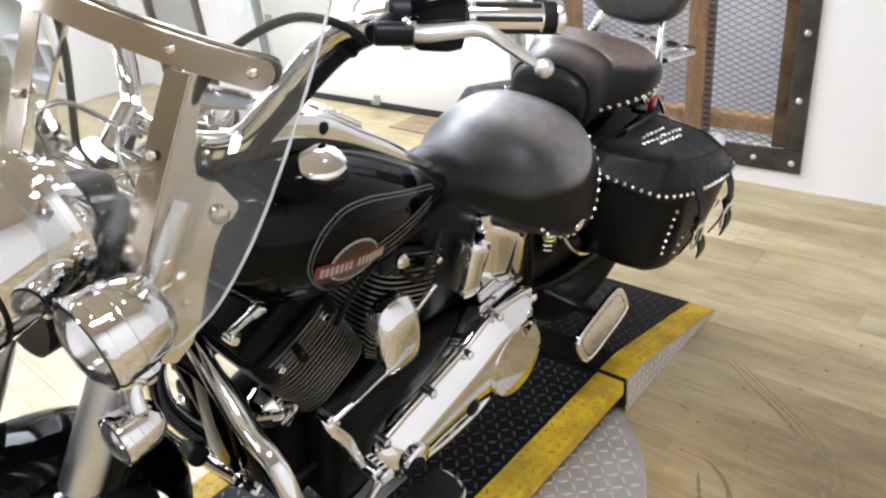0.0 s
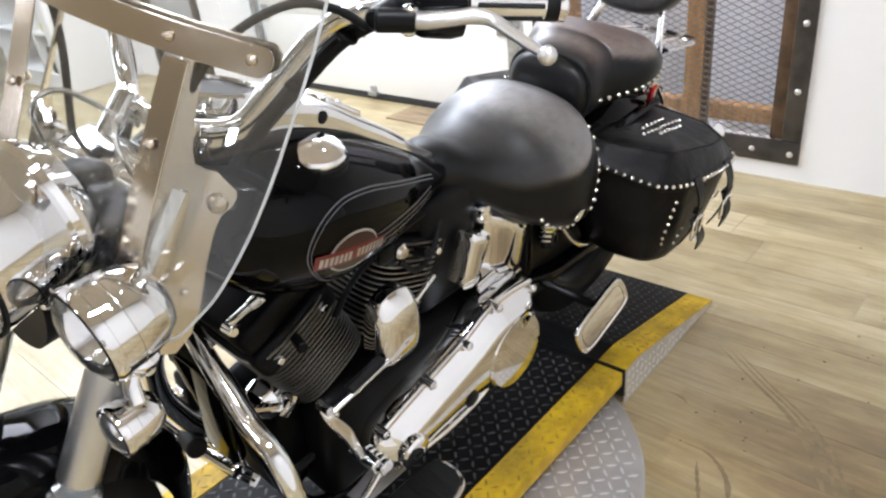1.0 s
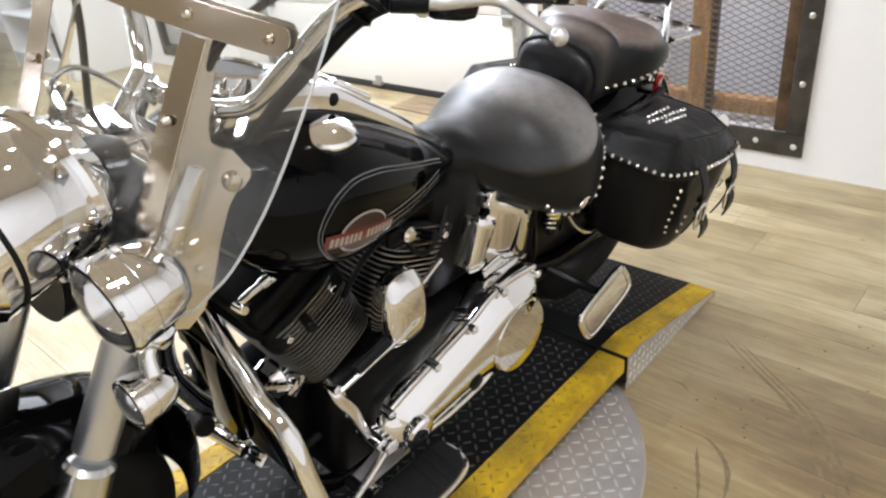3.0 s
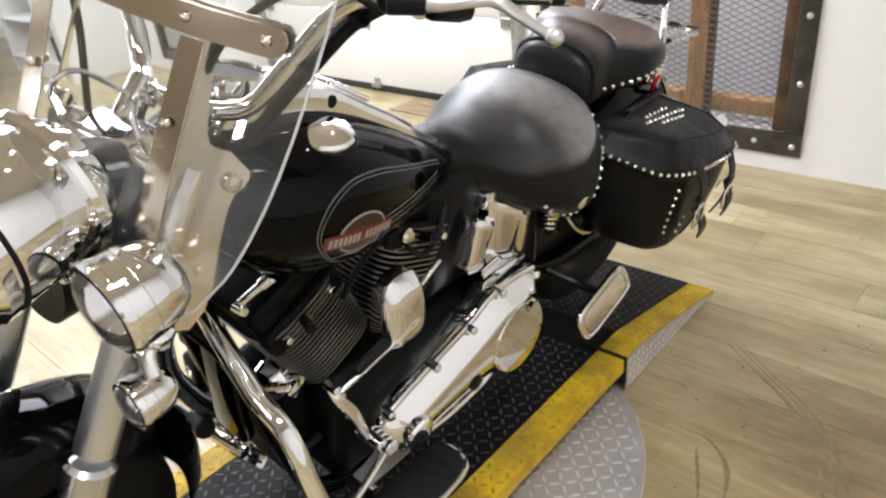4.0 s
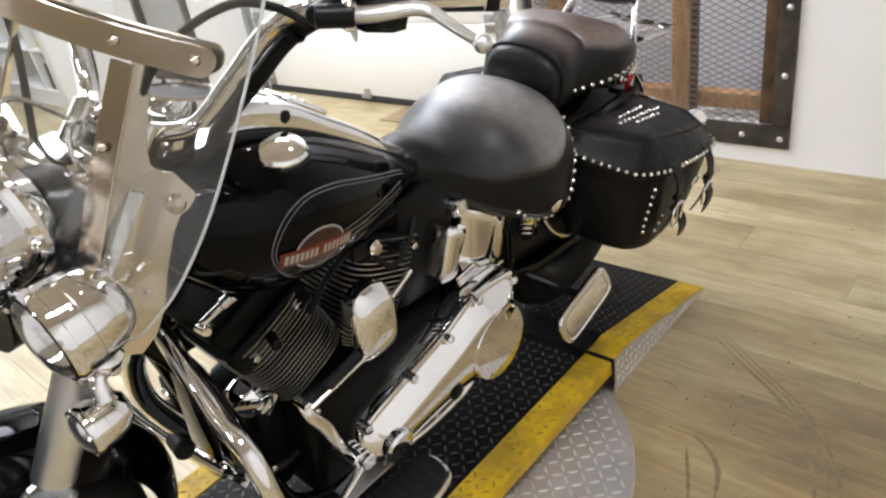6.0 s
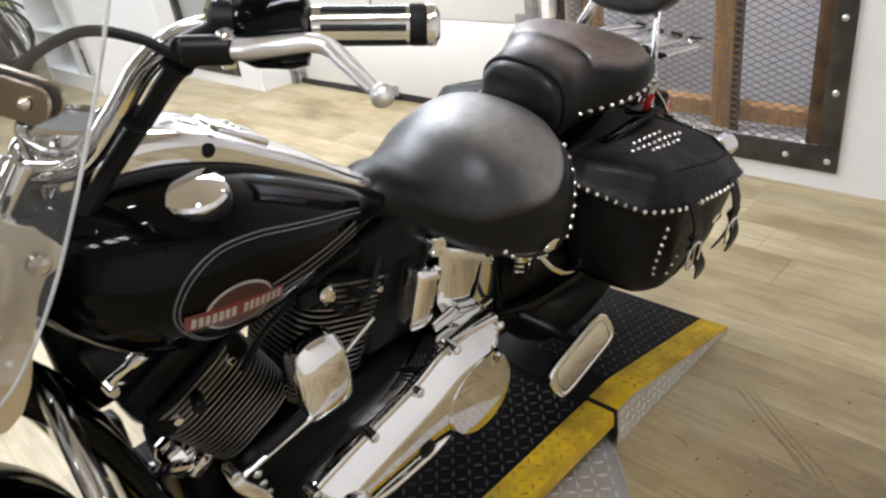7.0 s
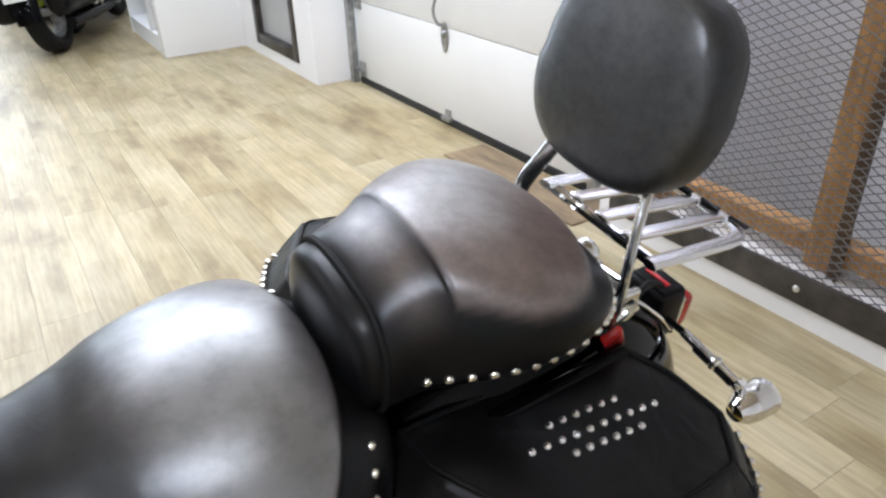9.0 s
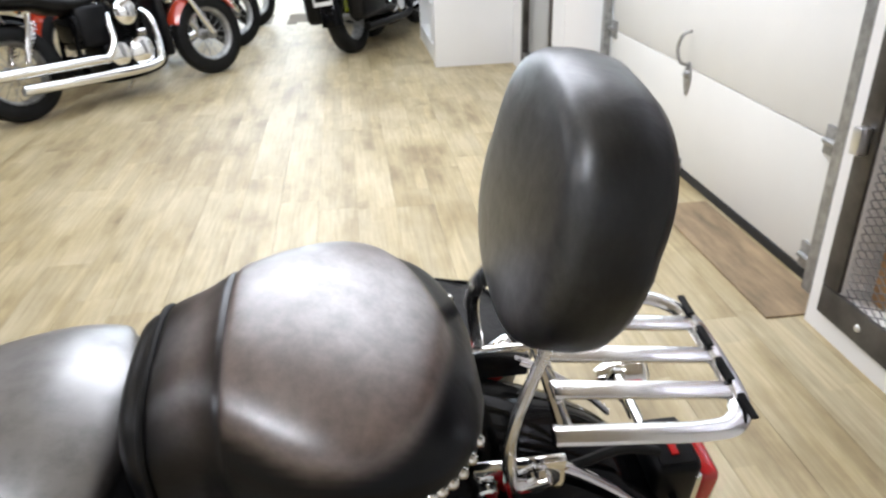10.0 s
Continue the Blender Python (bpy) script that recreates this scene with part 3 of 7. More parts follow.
part("side_rail", box(CR - fr, CR, -0.013, 0.003, 0.178, 2.237, 0.003), RAW_STEEL, cg)
part("side_rail", box(CX0 - 0.08, CX0 - 0.005, -0.013, 0.003, 0.178, 2.237, 0.003), RAW_STEEL, cg)
part("angle_bar", box(CR - fr - 0.055, CR - fr - 0.002, 0.0, 0.05, 0.178, 2.237, 0.003), RUST_STEEL, cg, "rust-brown angle bar")
for k in range(9):
    bm = dome((CR - 0.036, -0.013, 0.12 + k * 0.27), (0, -1, 0), 0.013, 0.008, 12)
    part("screw_head", bm, ALU, cg)
for k in range(4):
    part("screw_head", dome((-0.82 + k * 0.31, -0.012, 0.125), (0, -1, 0), 0.012, 0.008, 12), ALU, cg)
part("timber_post", box(-0.25, -0.165, 0.075, 0.16, 0.162, 2.3, 0.004), WOOD_POST, cg, "orange-brown timber post behind the mesh")
part("timber_post", box(-0.90, -0.83, 0.075, 0.16, 0.162, 2.3, 0.004), WOOD_POST, cg)
part("timber_rail", box(-0.826, -0.254, 0.08, 0.155, 0.20, 0.27, 0.004), WOOD_POST, cg)
part("timber_rail", box(-0.161, 0.15, 0.08, 0.155, 0.20, 0.27, 0.004), WOOD_POST, cg)
part("steel_bar", box(-0.158, -0.125, 0.055, 0.078, 0.162, 2.3, 0.002), RUST_STEEL, cg)
part("hasp", box(-0.99, -0.955, -0.05, -0.014, 0.62, 0.70, 0.004), ALU, cg, "galvanised latch")


def mesh_sheet(x0, x1, z0, z1, lw=0.058, lh=0.027, w=0.0032, t=0.0024):
    """Diamond lattice of thin flat strands."""
    one = bmesh.new()
    nx, nz = int((x1 - x0) / lw) + 1, int((z1 - z0) / lh) + 1

    def strand(xa, za, xb, zb):
        d = Vector((xb - xa, 0, zb - za)).normalized()
        nrm = Vector((-d.z, 0, d.x)) * w / 2
        vs = []
        for y in (-t / 2, t / 2):
            for p, s in (((xa, za), 1), ((xb, zb), 1), ((xb, zb), -1), ((xa, za), -1)):
                vs.append(one.verts.new((p[0] + s * nrm.x, y + (0.002 if (p == (xa, za)) else -0.002), p[1] + s * nrm.z)))
        for f in ((0, 1, 2, 3), (7, 6, 5, 4), (0, 4, 5, 1), (2, 6, 7, 3)):
            one.faces.new([vs[i] for i in f])

    for i in range(nx):
        for k in range(nz):
            xa, za = x0 + i * lw, z0 + k * lh
            xm, zm = xa + lw / 2, za + lh / 2
            if xm <= x1 and zm <= z1:
                strand(xa, za, xm, zm)
                strand(xm, zm, min(xa + lw, x1), za)
                if za + lh <= z1:
                    strand(xa, za + lh, xm, zm)
                    strand(xm, zm, min(xa + lw, x1), za + lh)
    bmesh.ops.recalc_face_normals(one, faces=one.faces[:])
    return one


ob = part("expanded_mesh", mesh_sheet(CX0 - 0.004, CR - fr - 0.03, 0.165, 2.3), MESH_STEEL, cg, "dark expanded steel mesh", smooth=False)
tagged(ob, kind="stuff")
ob.location = (0, 0.012, 0)
# the store room behind the mesh
solid("wall_store_back", box(-1.06, 1.4, 3.62, 3.7, 0.0, CEILING), GREY_CLOTH, "grey wall behind the mesh", "wall", kind="structure")
solid("wall_store_left", box(-1.06, -1.0, 3.42, 3.62, 0.0, CEILING), GREY_CLOTH, "grey side wall behind the mesh", "wall", kind="structure")
solid("wall_store_right", box(1.3, 1.4, 3.22, 3.62, 0.0, CEILING), GREY_CLOTH, "grey side wall behind the mesh", "wall", kind="structure")

# glazed door left of the garage door
w2 = thing("window_2", pose(0, WY, 0), "glazed shop door in a dark steel frame", "glass door", kind="structure")
part("window_frame", box(-4.73, -4.66, -0.012, 0.06, 0.09, 2.1, 0.004), RAW_STEEL, w2)
part("window_frame", box(-3.97, -3.90, -0.012, 0.06, 0.09, 2.1, 0.004), RAW_STEEL, w2)
part("window_frame", box(-4.657, -3.973, -0.012, 0.06, 0.09, 0.17, 0.004), RAW_STEEL, w2)
part("window_frame", box(-4.657, -3.973, -0.012, 0.06, 2.03, 2.1, 0.004), RAW_STEEL, w2)
part("inner_frame", box(-4.03, -3.985, 0.01, 0.05, 0.175, 2.025, 0.004), RUST_STEEL, w2)
part("pane", box(-4.655, -4.035, 0.03, 0.036, 0.175, 2.025), GREY_GLASS, w2)
solid("wall_behind_glass", box(-5.0, -3.63, 3.42, 3.5, 0.0, CEILING), GREY_CLOTH, "grey wall behind the glazed door", "wall", kind="structure")

# white cabinet block with open shelves beside the aisle
cb = thing("shelf_cabinet", pose(0, 0, 0), "white built-in cabinet with open shelves", "cabinet")
KX0, KX1, KY = -6.3, -5.06, 2.29
part("side_panel", box(KX1 - 0.02, KX1, KY, WY, 0, 1.6, 0.003), WHITE_GLOSS, cb)
part("side_panel", box(KX0, KX0 + 0.02, KY, WY, 0, 1.6, 0.003), WHITE_GLOSS, cb)
part("back_panel", box(KX0 + 0.02, KX1 - 0.02, WY - 0.03, WY - 0.005, 0, 1.6), WHITE_GLOSS, cb)
part("plinth", box(KX0 + 0.02, KX1 - 0.02, KY + 0.01, KY + 0.03, 0, 0.12), WHITE_GLOSS, cb)
for sz in (0.12, 0.46, 0.82, 1.2, 1.58):
    part("shelf", box(KX0 + 0.02, KX1 - 0.02, KY + 0.005, WY - 0.032, sz, sz + 0.02, 0.002), WHITE_GLOSS, cb)
part("divider", box(-5.48, -5.44, KY + 0.004, WY - 0.032, 0.142, 1.58, 0.002), WHITE_GLOSS, cb)
part("front_stile", box(-5.19, -5.08, KY - 0.002, KY + 0.02, 0.0, 1.6, 0.002), WHITE_GLOSS, cb)
solid("dark_box", box(-5.35, -5.205, KY + 0.026, KY + 0.28, 0.142, 0.36, 0.006), BOOK_DARK, "dark box standing on a cabinet shelf", "box")
solid("yellow_folder", box(-5.30, -5.205, KY + 0.026, KY + 0.22, 0.482, 0.55, 0.004), YELLOW_PLASTIC, "yellow plastic folder on a cabinet shelf", "folder")

# ---- the lift: turntable, tread deck and ramp ----
LX, PLAT = 0.045, 0.116
PX0, PX1 = -0.295, 0.378
PY0, PYJ, PY1 = -0.55, 1.41, 2.0


def lug(one, x, y, ang, z, L=0.024, w=0.0062, h=0.0016, slope=0.0):
    """One raised almond of tread plate."""
    c, s = math.cos(ang), math.sin(ang)
    base = [(-L / 2, 0), (-L / 5, w / 2), (L / 5, w / 2), (L / 2, 0), (L / 5, -w / 2), (-L / 5, -w / 2)]
    lo = [one.verts.new((x + c * a - s * b, y + s * a + c * b, z + slope * (s * a + c * b))) for a, b in base]
    hi = [one.verts.new((x + 0.6 * (c * a - s * b), y + 0.6 * (s * a + c * b), z + h + slope * 0.6 * (s * a + c * b))) for a, b in base]
    one.faces.new(hi)
    for i in range(6):
        one.faces.new((lo[i], lo[(i + 1) % 6], hi[(i + 1) % 6], hi[i]))


def tread(x0, x1, y0, y1, z, step=0.0265, inside=None, slope=0.0, h=0.0016, L=0.024):
    one = bmesh.new()
    i = 0
    y = y0 + step / 2
    while y < y1 - 0.006:
        x = x0 + step / 2 + (0 if i % 2 else 0.0)
        j = 0
        while x < x1 - 0.006:
            if inside is None or inside(x, y):
                lug(one, x, y, radians(45 if (i + j) % 2 else -45), z + slope * (y - y0), L, L * 0.26, h, slope)
            x += step
            j += 1
        y += step
        i += 1
    bmesh.ops.recalc_face_normals(one, faces=one.faces[:])
    return one


tt = thing("turntable", pose(0, 0, 0), "round silver tread-plate turntable on the floor", "turntable")
TTC, TTR = (0.045, 0.93), 0.572
part("disc", lathe([(TTR - 0.004, 0.0), (TTR, 0.004), (TTR, 0.010), (TTR - 0.003, 0.013), (0.0, 0.0131)], pose(TTC[0], TTC[1], 0), 96, caps=False), TREAD, tt)
ob = part("tread_relief", tread(PX1 - 0.07, TTC[0] + TTR, 0.3, 1.52, 0.013, 0.029, lambda x, y: math.hypot(x - TTC[0], y - TTC[1]) < TTR - 0.02, h=0.0022, L=0.028), TREAD_LUG, tt, smooth=False)
tagged(ob, kind="stuff")
for a in (8, 70, 128, -50):
    part("screw_head", dome((TTC[0] + (TTR - 0.06) * math.cos(radians(a)), TTC[1] + (TTR - 0.06) * math.sin(radians(a)), 0.013), (0, 0, 1), 0.011, 0.004, 12), STEEL, tt)

lift = thing("lift_platform", pose(0, 0, 0), "low motorcycle display platform with black tread deck and yellow edges", "platform")
YW = 0.083
part("deck", box(PX0 + YW, PX1 - YW, PY0, PYJ - 0.006, 0.07, PLAT - 0.0035, 0.003), DECK, lift, "black tread-plate deck")
part("yellow_edge", box(PX1 - YW + 0.0015, PX1, PY0, PYJ - 0.006, 0.07, PLAT - 0.002, 0.004), YELLOW, lift, "scuffed yellow painted edge")
part("yellow_edge", box(PX0, PX0 + YW - 0.0015, PY0, PYJ - 0.006, 0.07, PLAT - 0.002, 0.004), YELLOW, lift, "scuffed yellow painted edge")
part("side_plate", box(PX1 - 0.082, PX1 - 0.072, PY0, PYJ - 0.006, 0.014, 0.0695, 0.002), TREAD, lift, "bare silver tread-plate side")
part("side_plate", box(PX0 + 0.072, PX0 + 0.082, PY0, PYJ - 0.006, 0.014, 0.0695, 0.002), TREAD, lift, "bare silver tread-plate side")
part("joint_strip", box(PX0 + 0.004, PX1 + 0.003, PYJ - 0.005, PYJ + 0.005, 0.03, PLAT + 0.001, 0.002), RUBBER, lift, "black rubber joint strip")
ob = part("deck_relief", tread(PX0 + YW, PX1 - YW, PY0, PYJ - 0.01, PLAT - 0.0036), LUG, lift, smooth=False)
tagged(ob, kind="stuff")
for xa, xb in ((PX1 - YW + 0.002, PX1), (PX0, PX0 + YW - 0.002)):
    ob = part("edge_relief", tread(xa, xb, PY0, PYJ - 0.01, PLAT - 0.0021), YELLOW_LUG, lift, smooth=False)
    tagged(ob, kind="stuff")
ramp = thing("loading_ramp", pose(0, 0, 0), "sloping black tread-plate ramp with yellow edges", "ramp")
SL = -(PLAT - 0.012) / (PY1 - PYJ - 0.09)


def wedge(x0, x1, drop, z_low=0.002):
    ys = (PYJ + 0.006, PYJ + 0.09, PY1)
    zs = (PLAT - drop, PLAT - drop, 0.012 - drop * 0.3)
    one = bmesh.new()
    rings = []
    for y, z in zip(ys, zs):
        rings.append([one.verts.new(p) for p in ((x0, y, max(z - 0.045, z_low)), (x1, y, max(z - 0.045, z_low)), (x1, y, z), (x0, y, z))])
    skin(one, rings)
    return one


part("ramp_deck", wedge(PX0 + YW, PX1 - YW, 0.0035), DECK, ramp, "black tread-plate ramp deck", smooth=False)
part("yellow_edge", wedge(PX1 - YW + 0.0015, PX1, 0.002), YELLOW, ramp, "scuffed yellow painted edge", smooth=False)
part("yellow_edge", wedge(PX0, PX0 + YW - 0.0015, 0.002), YELLOW, ramp, "scuffed yellow painted edge", smooth=False)
for xs in (PX1 - 0.003, PX0 - 0.001):
    one = bmesh.new()
    side = [(PYJ + 0.006, 0.001), (PY1 - 0.02, 0.001), (PY1 - 0.01, 0.008), (PYJ + 0.09, PLAT - 0.006), (PYJ + 0.006, PLAT - 0.006)]
    skin(one, [[one.verts.new((xs, y, z)) for y, z in side], [one.verts.new((xs + 0.004, y, z)) for y, z in side]])
    part("side_plate", one, TREAD, ramp, "bare silver tread-plate side", smooth=False)
for xa, xb, mt in ((PX0 + YW, PX1 - YW, LUG), (PX1 - YW + 0.002, PX1, YELLOW_LUG), (PX0, PX0 + YW - 0.002, YELLOW_LUG)):
    ob = part("ramp_relief", tread(xa, xb, PYJ + 0.095, PY1 - 0.02, PLAT - 0.003, slope=SL), mt, ramp, smooth=False)
    tagged(ob, kind="stuff")

# raised pattern on the bare sides
def side_relief(y0, y1, z0, z1, x, inside, parent_):
    one = tread(y0, y1, z0, z1, 0.0, 0.025, inside, h=0.002)
    one.transform(Matrix(((0, 0, 1, x), (1, 0, 0, 0), (0, 1, 0, 0), (0, 0, 0, 1))))
    ob_ = part("side_relief", one, TREAD_LUG, parent_, smooth=False)
    tagged(ob_, kind="stuff")


side_relief(PYJ + 0.012, PY1 - 0.03, 0.004, PLAT - 0.008, PX1 + 0.001, lambda a, b: b < PLAT - 0.02 + SL * max(0, a - PYJ - 0.09), ramp)

# specks on the planks beside the platform
SPECK = material("dark_speck", (0.05, 0.035, 0.02), 0.6)
rng_ = random.Random(11)
sp_ = bmesh.new()
for k in range(46):
    x, y, r_ = 0.55 + rng_.random() * 0.55, 1.15 + rng_.random() * 1.6, 0.0012 + rng_.random() * 0.0022
    a_ = rng_.random() * 3
    sp_.faces.new([sp_.verts.new((x + r_ * (1 + 0.8 * rng_.random()) * math.cos(a_ + j), y + r_ * math.sin(a_ + j), 0.0006)) for j in (0, 1.0, 2.1, 3.1, 4.2, 5.2)])
bmesh.ops.recalc_face_normals(sp_, faces=sp_.faces[:])
SCUFF = material("brown_scuff", (0.235, 0.180, 0.100), 0.5, vary=0.35, scale=22)


def scuff(line, half):
    """A thin flat mark along a line on the floor."""
    path = spline([(x, y, 0.0005) for x, y in line], 10)
    prev = None
    for i, p in enumerate(path):
        t = (path[min(i + 1, len(path) - 1)] - path[max(i - 1, 0)]).normalized()
        n_ = Vector((-t.y, t.x, 0)) * half * math.sin(math.pi * (i + 0.5) / len(path)) * (0.6 + 0.7 * rng_.random())
        cur = [sc_.verts.new(p + n_), sc_.verts.new(p - n_)]
        if prev:
            sc_.faces.new((prev[0], prev[1], cur[1], cur[0]))
        prev = cur


sc_ = bmesh.new()
for off_x, w_ in ((0.0, 0.007), (0.03, 0.005), (0.055, 0.006)):
    scuff([(0.48 + off_x, 1.80), (0.625 + off_x, 1.69), (0.742 + off_x, 1.606), (0.818 + off_x, 1.519), (0.868 + off_x, 1.438), (0.909 + off_x, 1.342), (0.93 + off_x, 1.22)], w_)
scuff([(0.570, 1.366), (0.631, 1.364), (0.680, 1.332), (0.715, 1.285), (0.735, 1.22), (0.75, 1.14)], 0.0065)
scuff([(0.622, 1.325), (0.640, 1.285), (0.672, 1.22), (0.70, 1.15)], 0.005)
scuff([(0.452, 1.524), (0.490, 1.522), (0.520, 1.505)], 0.004)
ob = part("scuff_marks", sc_, SCUFF, floor, smooth=False)
tagged(ob, kind="stuff")
ob = part("floor_dirt", sp_, SPECK, floor, smooth=False)
tagged(ob, kind="stuff")


# ---- the touring motorcycle on the platform ----
# Bike space: x to its left, y to its rear, z up from the tyres' contact; front axle at y 0, rear axle at y 1.64.
LEAN_POSE = pose(LX, 0, PLAT, 0, 10, 0)
bike = thing("motorcycle", LEAN_POSE, "black and chrome touring motorcycle with leather saddlebags, leaning on its stand", "motorcycle")

RAKE, STEERED = radians(32), radians(15.6)
_ax = Vector((0, math.sin(RAKE), math.cos(RAKE)))
_p0 = Matrix.Translation((0, -0.147, 0))
STEER = _p0 @ Matrix.Rotation(STEERED, 4, _ax) @ _p0.inverted()


def steered(bm):
    bm.transform(STEER)
    return bm


def mirrored(bm):
    bm.transform(Matrix.Diagonal((-1, 1, 1, 1)))
    bmesh.ops.reverse_faces(bm, faces=bm.faces[:])
    return bm


# -- fuel tank --
TANK = [  # y, half width, bottom, top, waist
    (0.405, 0.060, 0.830, 0.915, 0.86),
    (0.425, 0.112, 0.795, 0.945, 0.855),
    (0.470, 0.160, 0.742, 0.962, 0.848),
    (0.540, 0.184, 0.706, 0.962, 0.838),
    (0.620, 0.186, 0.690, 0.948, 0.824),
    (0.700, 0.173, 0.694, 0.918, 0.807),
    (0.780, 0.150, 0.712, 0.874, 0.790),
    (0.860, 0.118, 0.728, 0.822, 0.772),
    (0.930, 0.085, 0.735, 0.772, 0.752),
    (0.965, 0.055, 0.738, 0.755, 0.747),
]


def tank_at(y):
    return interp(TANK, y)


rings = []
for i in range(57):
    y = 0.405 + (0.965 - 0.405) * i / 56
    w, zb, zt, zc = tank_at(y)
    rings.append(superring(y, w, zt, zb, 72, 2.5, 2.3, zc=zc))
tank = part("fuel_tank", loft(rings), BLACK_PAINT, bike, "gloss black teardrop fuel tank", angle=60)


def tank_side(y, z, lift_=0.001):
    """A point on the left flank of the tank at this y and z."""
    w, zb, zt, zc = tank_at(y)
    h = (zt - zc) if z >= zc else (zc - zb)
    s = min(abs(z - zc) / h, 0.999)
    c = (1 - s ** 2.3) ** (1 / 2.5)
    return Vector((w * c + lift_, y, z))


def tank_strip(line, half, mat, name, lift_=0.0012, n=10, label=""):
    """A painted band on the flank, following a line in y and z."""
    path = spline([(0, y, z) for y, z in line], n)
    for sgn in (1, -1):
        one = bmesh.new()
        prev = None
        for i, p in enumerate(path):
            t = (path[min(i + 1, len(path) - 1)] - path[max(i - 1, 0)]).normalized()
            nn = Vector((0, -t.z, t.y)) * half
            a, b = tank_side(p.y + nn.y, p.z + nn.z, lift_), tank_side(p.y - nn.y, p.z - nn.z, lift_)
            cur = [one.verts.new(a), one.verts.new(b)]
            if prev:
                one.faces.new((prev[0], prev[1], cur[1], cur[0]))
            prev = cur
        bmesh.ops.recalc_face_normals(one, faces=one.faces[:])
        if sgn < 0:
            mirrored(one)
        part(name, one, mat, tank, label)


for off in (0.0, 0.0055):
    k = off
    tank_strip([(0.612 - k, 0.738 + k * 0.3), (0.553 + k * 0.2, 0.768 + k * 0.3), (0.522 + k, 0.822), (0.543 + k, 0.868 - k), (0.590 + k * 0.5, 0.887 - k), (0.650, 0.880 - k), (0.72, 0.855 - k), (0.815, 0.816 - k), (0.86, 0.795 - k)], 0.0008 if off else 0.0011, SILVER_LINE, "pinstripe", label="thin silver pinstripe")
for k in (0, 0.011, 0.022):
    tank_strip([(0.655, 0.803 - k * 0.9), (0.74, 0.797 - k), (0.84, 0.787 - k * 0.9)], 0.0018 - k * 0.03, SILVER_LINE, "speed_line", 0.0014, label="tapering silver speed line")


def tank_patch(outline, mat, name, lift_, label=""):
    for sgn in (1, -1):
        one = bmesh.new()
        # fan of small quads so that the patch follows the flank
        cy, cz = sum(p[0] for p in outline) / len(outline), sum(p[1] for p in outline) / len(outline)
        prev = None
        rows = []
        for f in (1.0, 0.66, 0.33, 0.02):
            rows.append([one.verts.new(tank_side(cy + (y - cy) * f, cz + (z - cz) * f, lift_)) for y, z in outline])
        n = len(outline)
        for a, b in zip(rows, rows[1:]):
            for j in range(n):
                one.faces.new((a[j], a[(j + 1) % n], b[(j + 1) % n], b[j]))
        one.faces.new(rows[-1])
        bmesh.ops.recalc_face_normals(one, faces=one.faces[:])
        if sgn < 0:
            mirrored(one)
        part(name, one, mat, tank, label)


def along(y, z, du, dv):
    """A point du along the emblem's slope and dv across it."""
    c, s = math.cos(radians(-11)), math.sin(radians(-11))
    return (y + du * c - dv * s, z + du * s + dv * c)


EY, EZ = 0.600, 0.800
EMBLEM_SILVER = material("emblem_silver", (0.42, 0.41, 0.39), 0.35, 0.1)
EMBLEM_RED = material("dark_red_paint", (0.032, 0.006, 0.005), 0.3, coat=0.5)
oval = [along(EY + 0.004, EZ + 0.002, 0.050 * math.cos(2 * math.pi * i / 28), 0.034 * math.sin(2 * math.pi * i / 28)) for i in range(28)]
oval2 = [along(EY + 0.004, EZ + 0.002, 0.0465 * math.cos(2 * math.pi * i / 28), 0.0305 * math.sin(2 * math.pi * i / 28)) for i in range(28)]
tank_patch(oval, EMBLEM_SILVER, "emblem_oval", 0.0016, "silver oval emblem border")
tank_patch(oval2, EMBLEM_RED, "emblem_field", 0.0026, "dark red emblem field")
bar = [along(EY, EZ, u, v) for u, v in ((-0.070, -0.012), (-0.03, -0.013), (0.03, -0.012), (0.070, -0.010), (0.072, 0.010), (0.03, 0.012), (-0.03, 0.013), (-0.072, 0.012))]
tank_patch(bar, RED_PAINT, "emblem_band", 0.0036, "red emblem band")
for i in range(15):
    u = -0.064 + i * 0.0088
    hh = 0.0075
    if i == 7:
        continue
    tank_patch([along(EY, EZ, u + a, b) for a, b in ((0, -hh), (0.0060, -hh), (0.0060, hh), (0, hh))], CREAM_PAINT, "emblem_bar", 0.0050)

# filler caps on both sides
for sgn in (1, -1):
    nrm = Vector((0.13 * sgn, 0.04, 1)).normalized()
    cp = Vector((0.103 * sgn, 0.610, 0.925))
    cap = part("fuel_cap", lathe([(0.044, -0.010), (0.047, 0.002), (0.0475, 0.008), (0.044, 0.013), (0.030, 0.0165), (0.012, 0.018), (0.0, 0.0182)], aim(cp, nrm), 40, caps=False), CHROME, tank, "domed chrome filler cap")
    part("cap_seal", lathe([(0.042, -0.016), (0.0505, -0.014), (0.0505, 0.000), (0.044, 0.001)], aim(cp, nrm), 40, caps=False), RUBBER, cap, "black rubber ring")

# dash console
CON = [  # y, half width, top, bottom
    (0.455, 0.034, 0.975, 0.93), (0.480, 0.060, 1.000, 0.935), (0.540, 0.070, 1.004, 0.945), (0.600, 0.069, 0.998, 0.94),
    (0.680, 0.062, 0.968, 0.905), (0.760, 0.055, 0.915, 0.85), (0.840, 0.048, 0.861, 0.79), (0.910, 0.040, 0.806, 0.745), (0.950, 0.034, 0.778, 0.73), (0.985, 0.027, 0.756, 0.72)]
rings = []
for i in range(40):
    y = 0.455 + 0.53 * i / 39
    w, zt, zb = interp(CON, y)
    rings.append(superring(y, w, zt, zb - 0.02, 40, 6.0, 5.0))
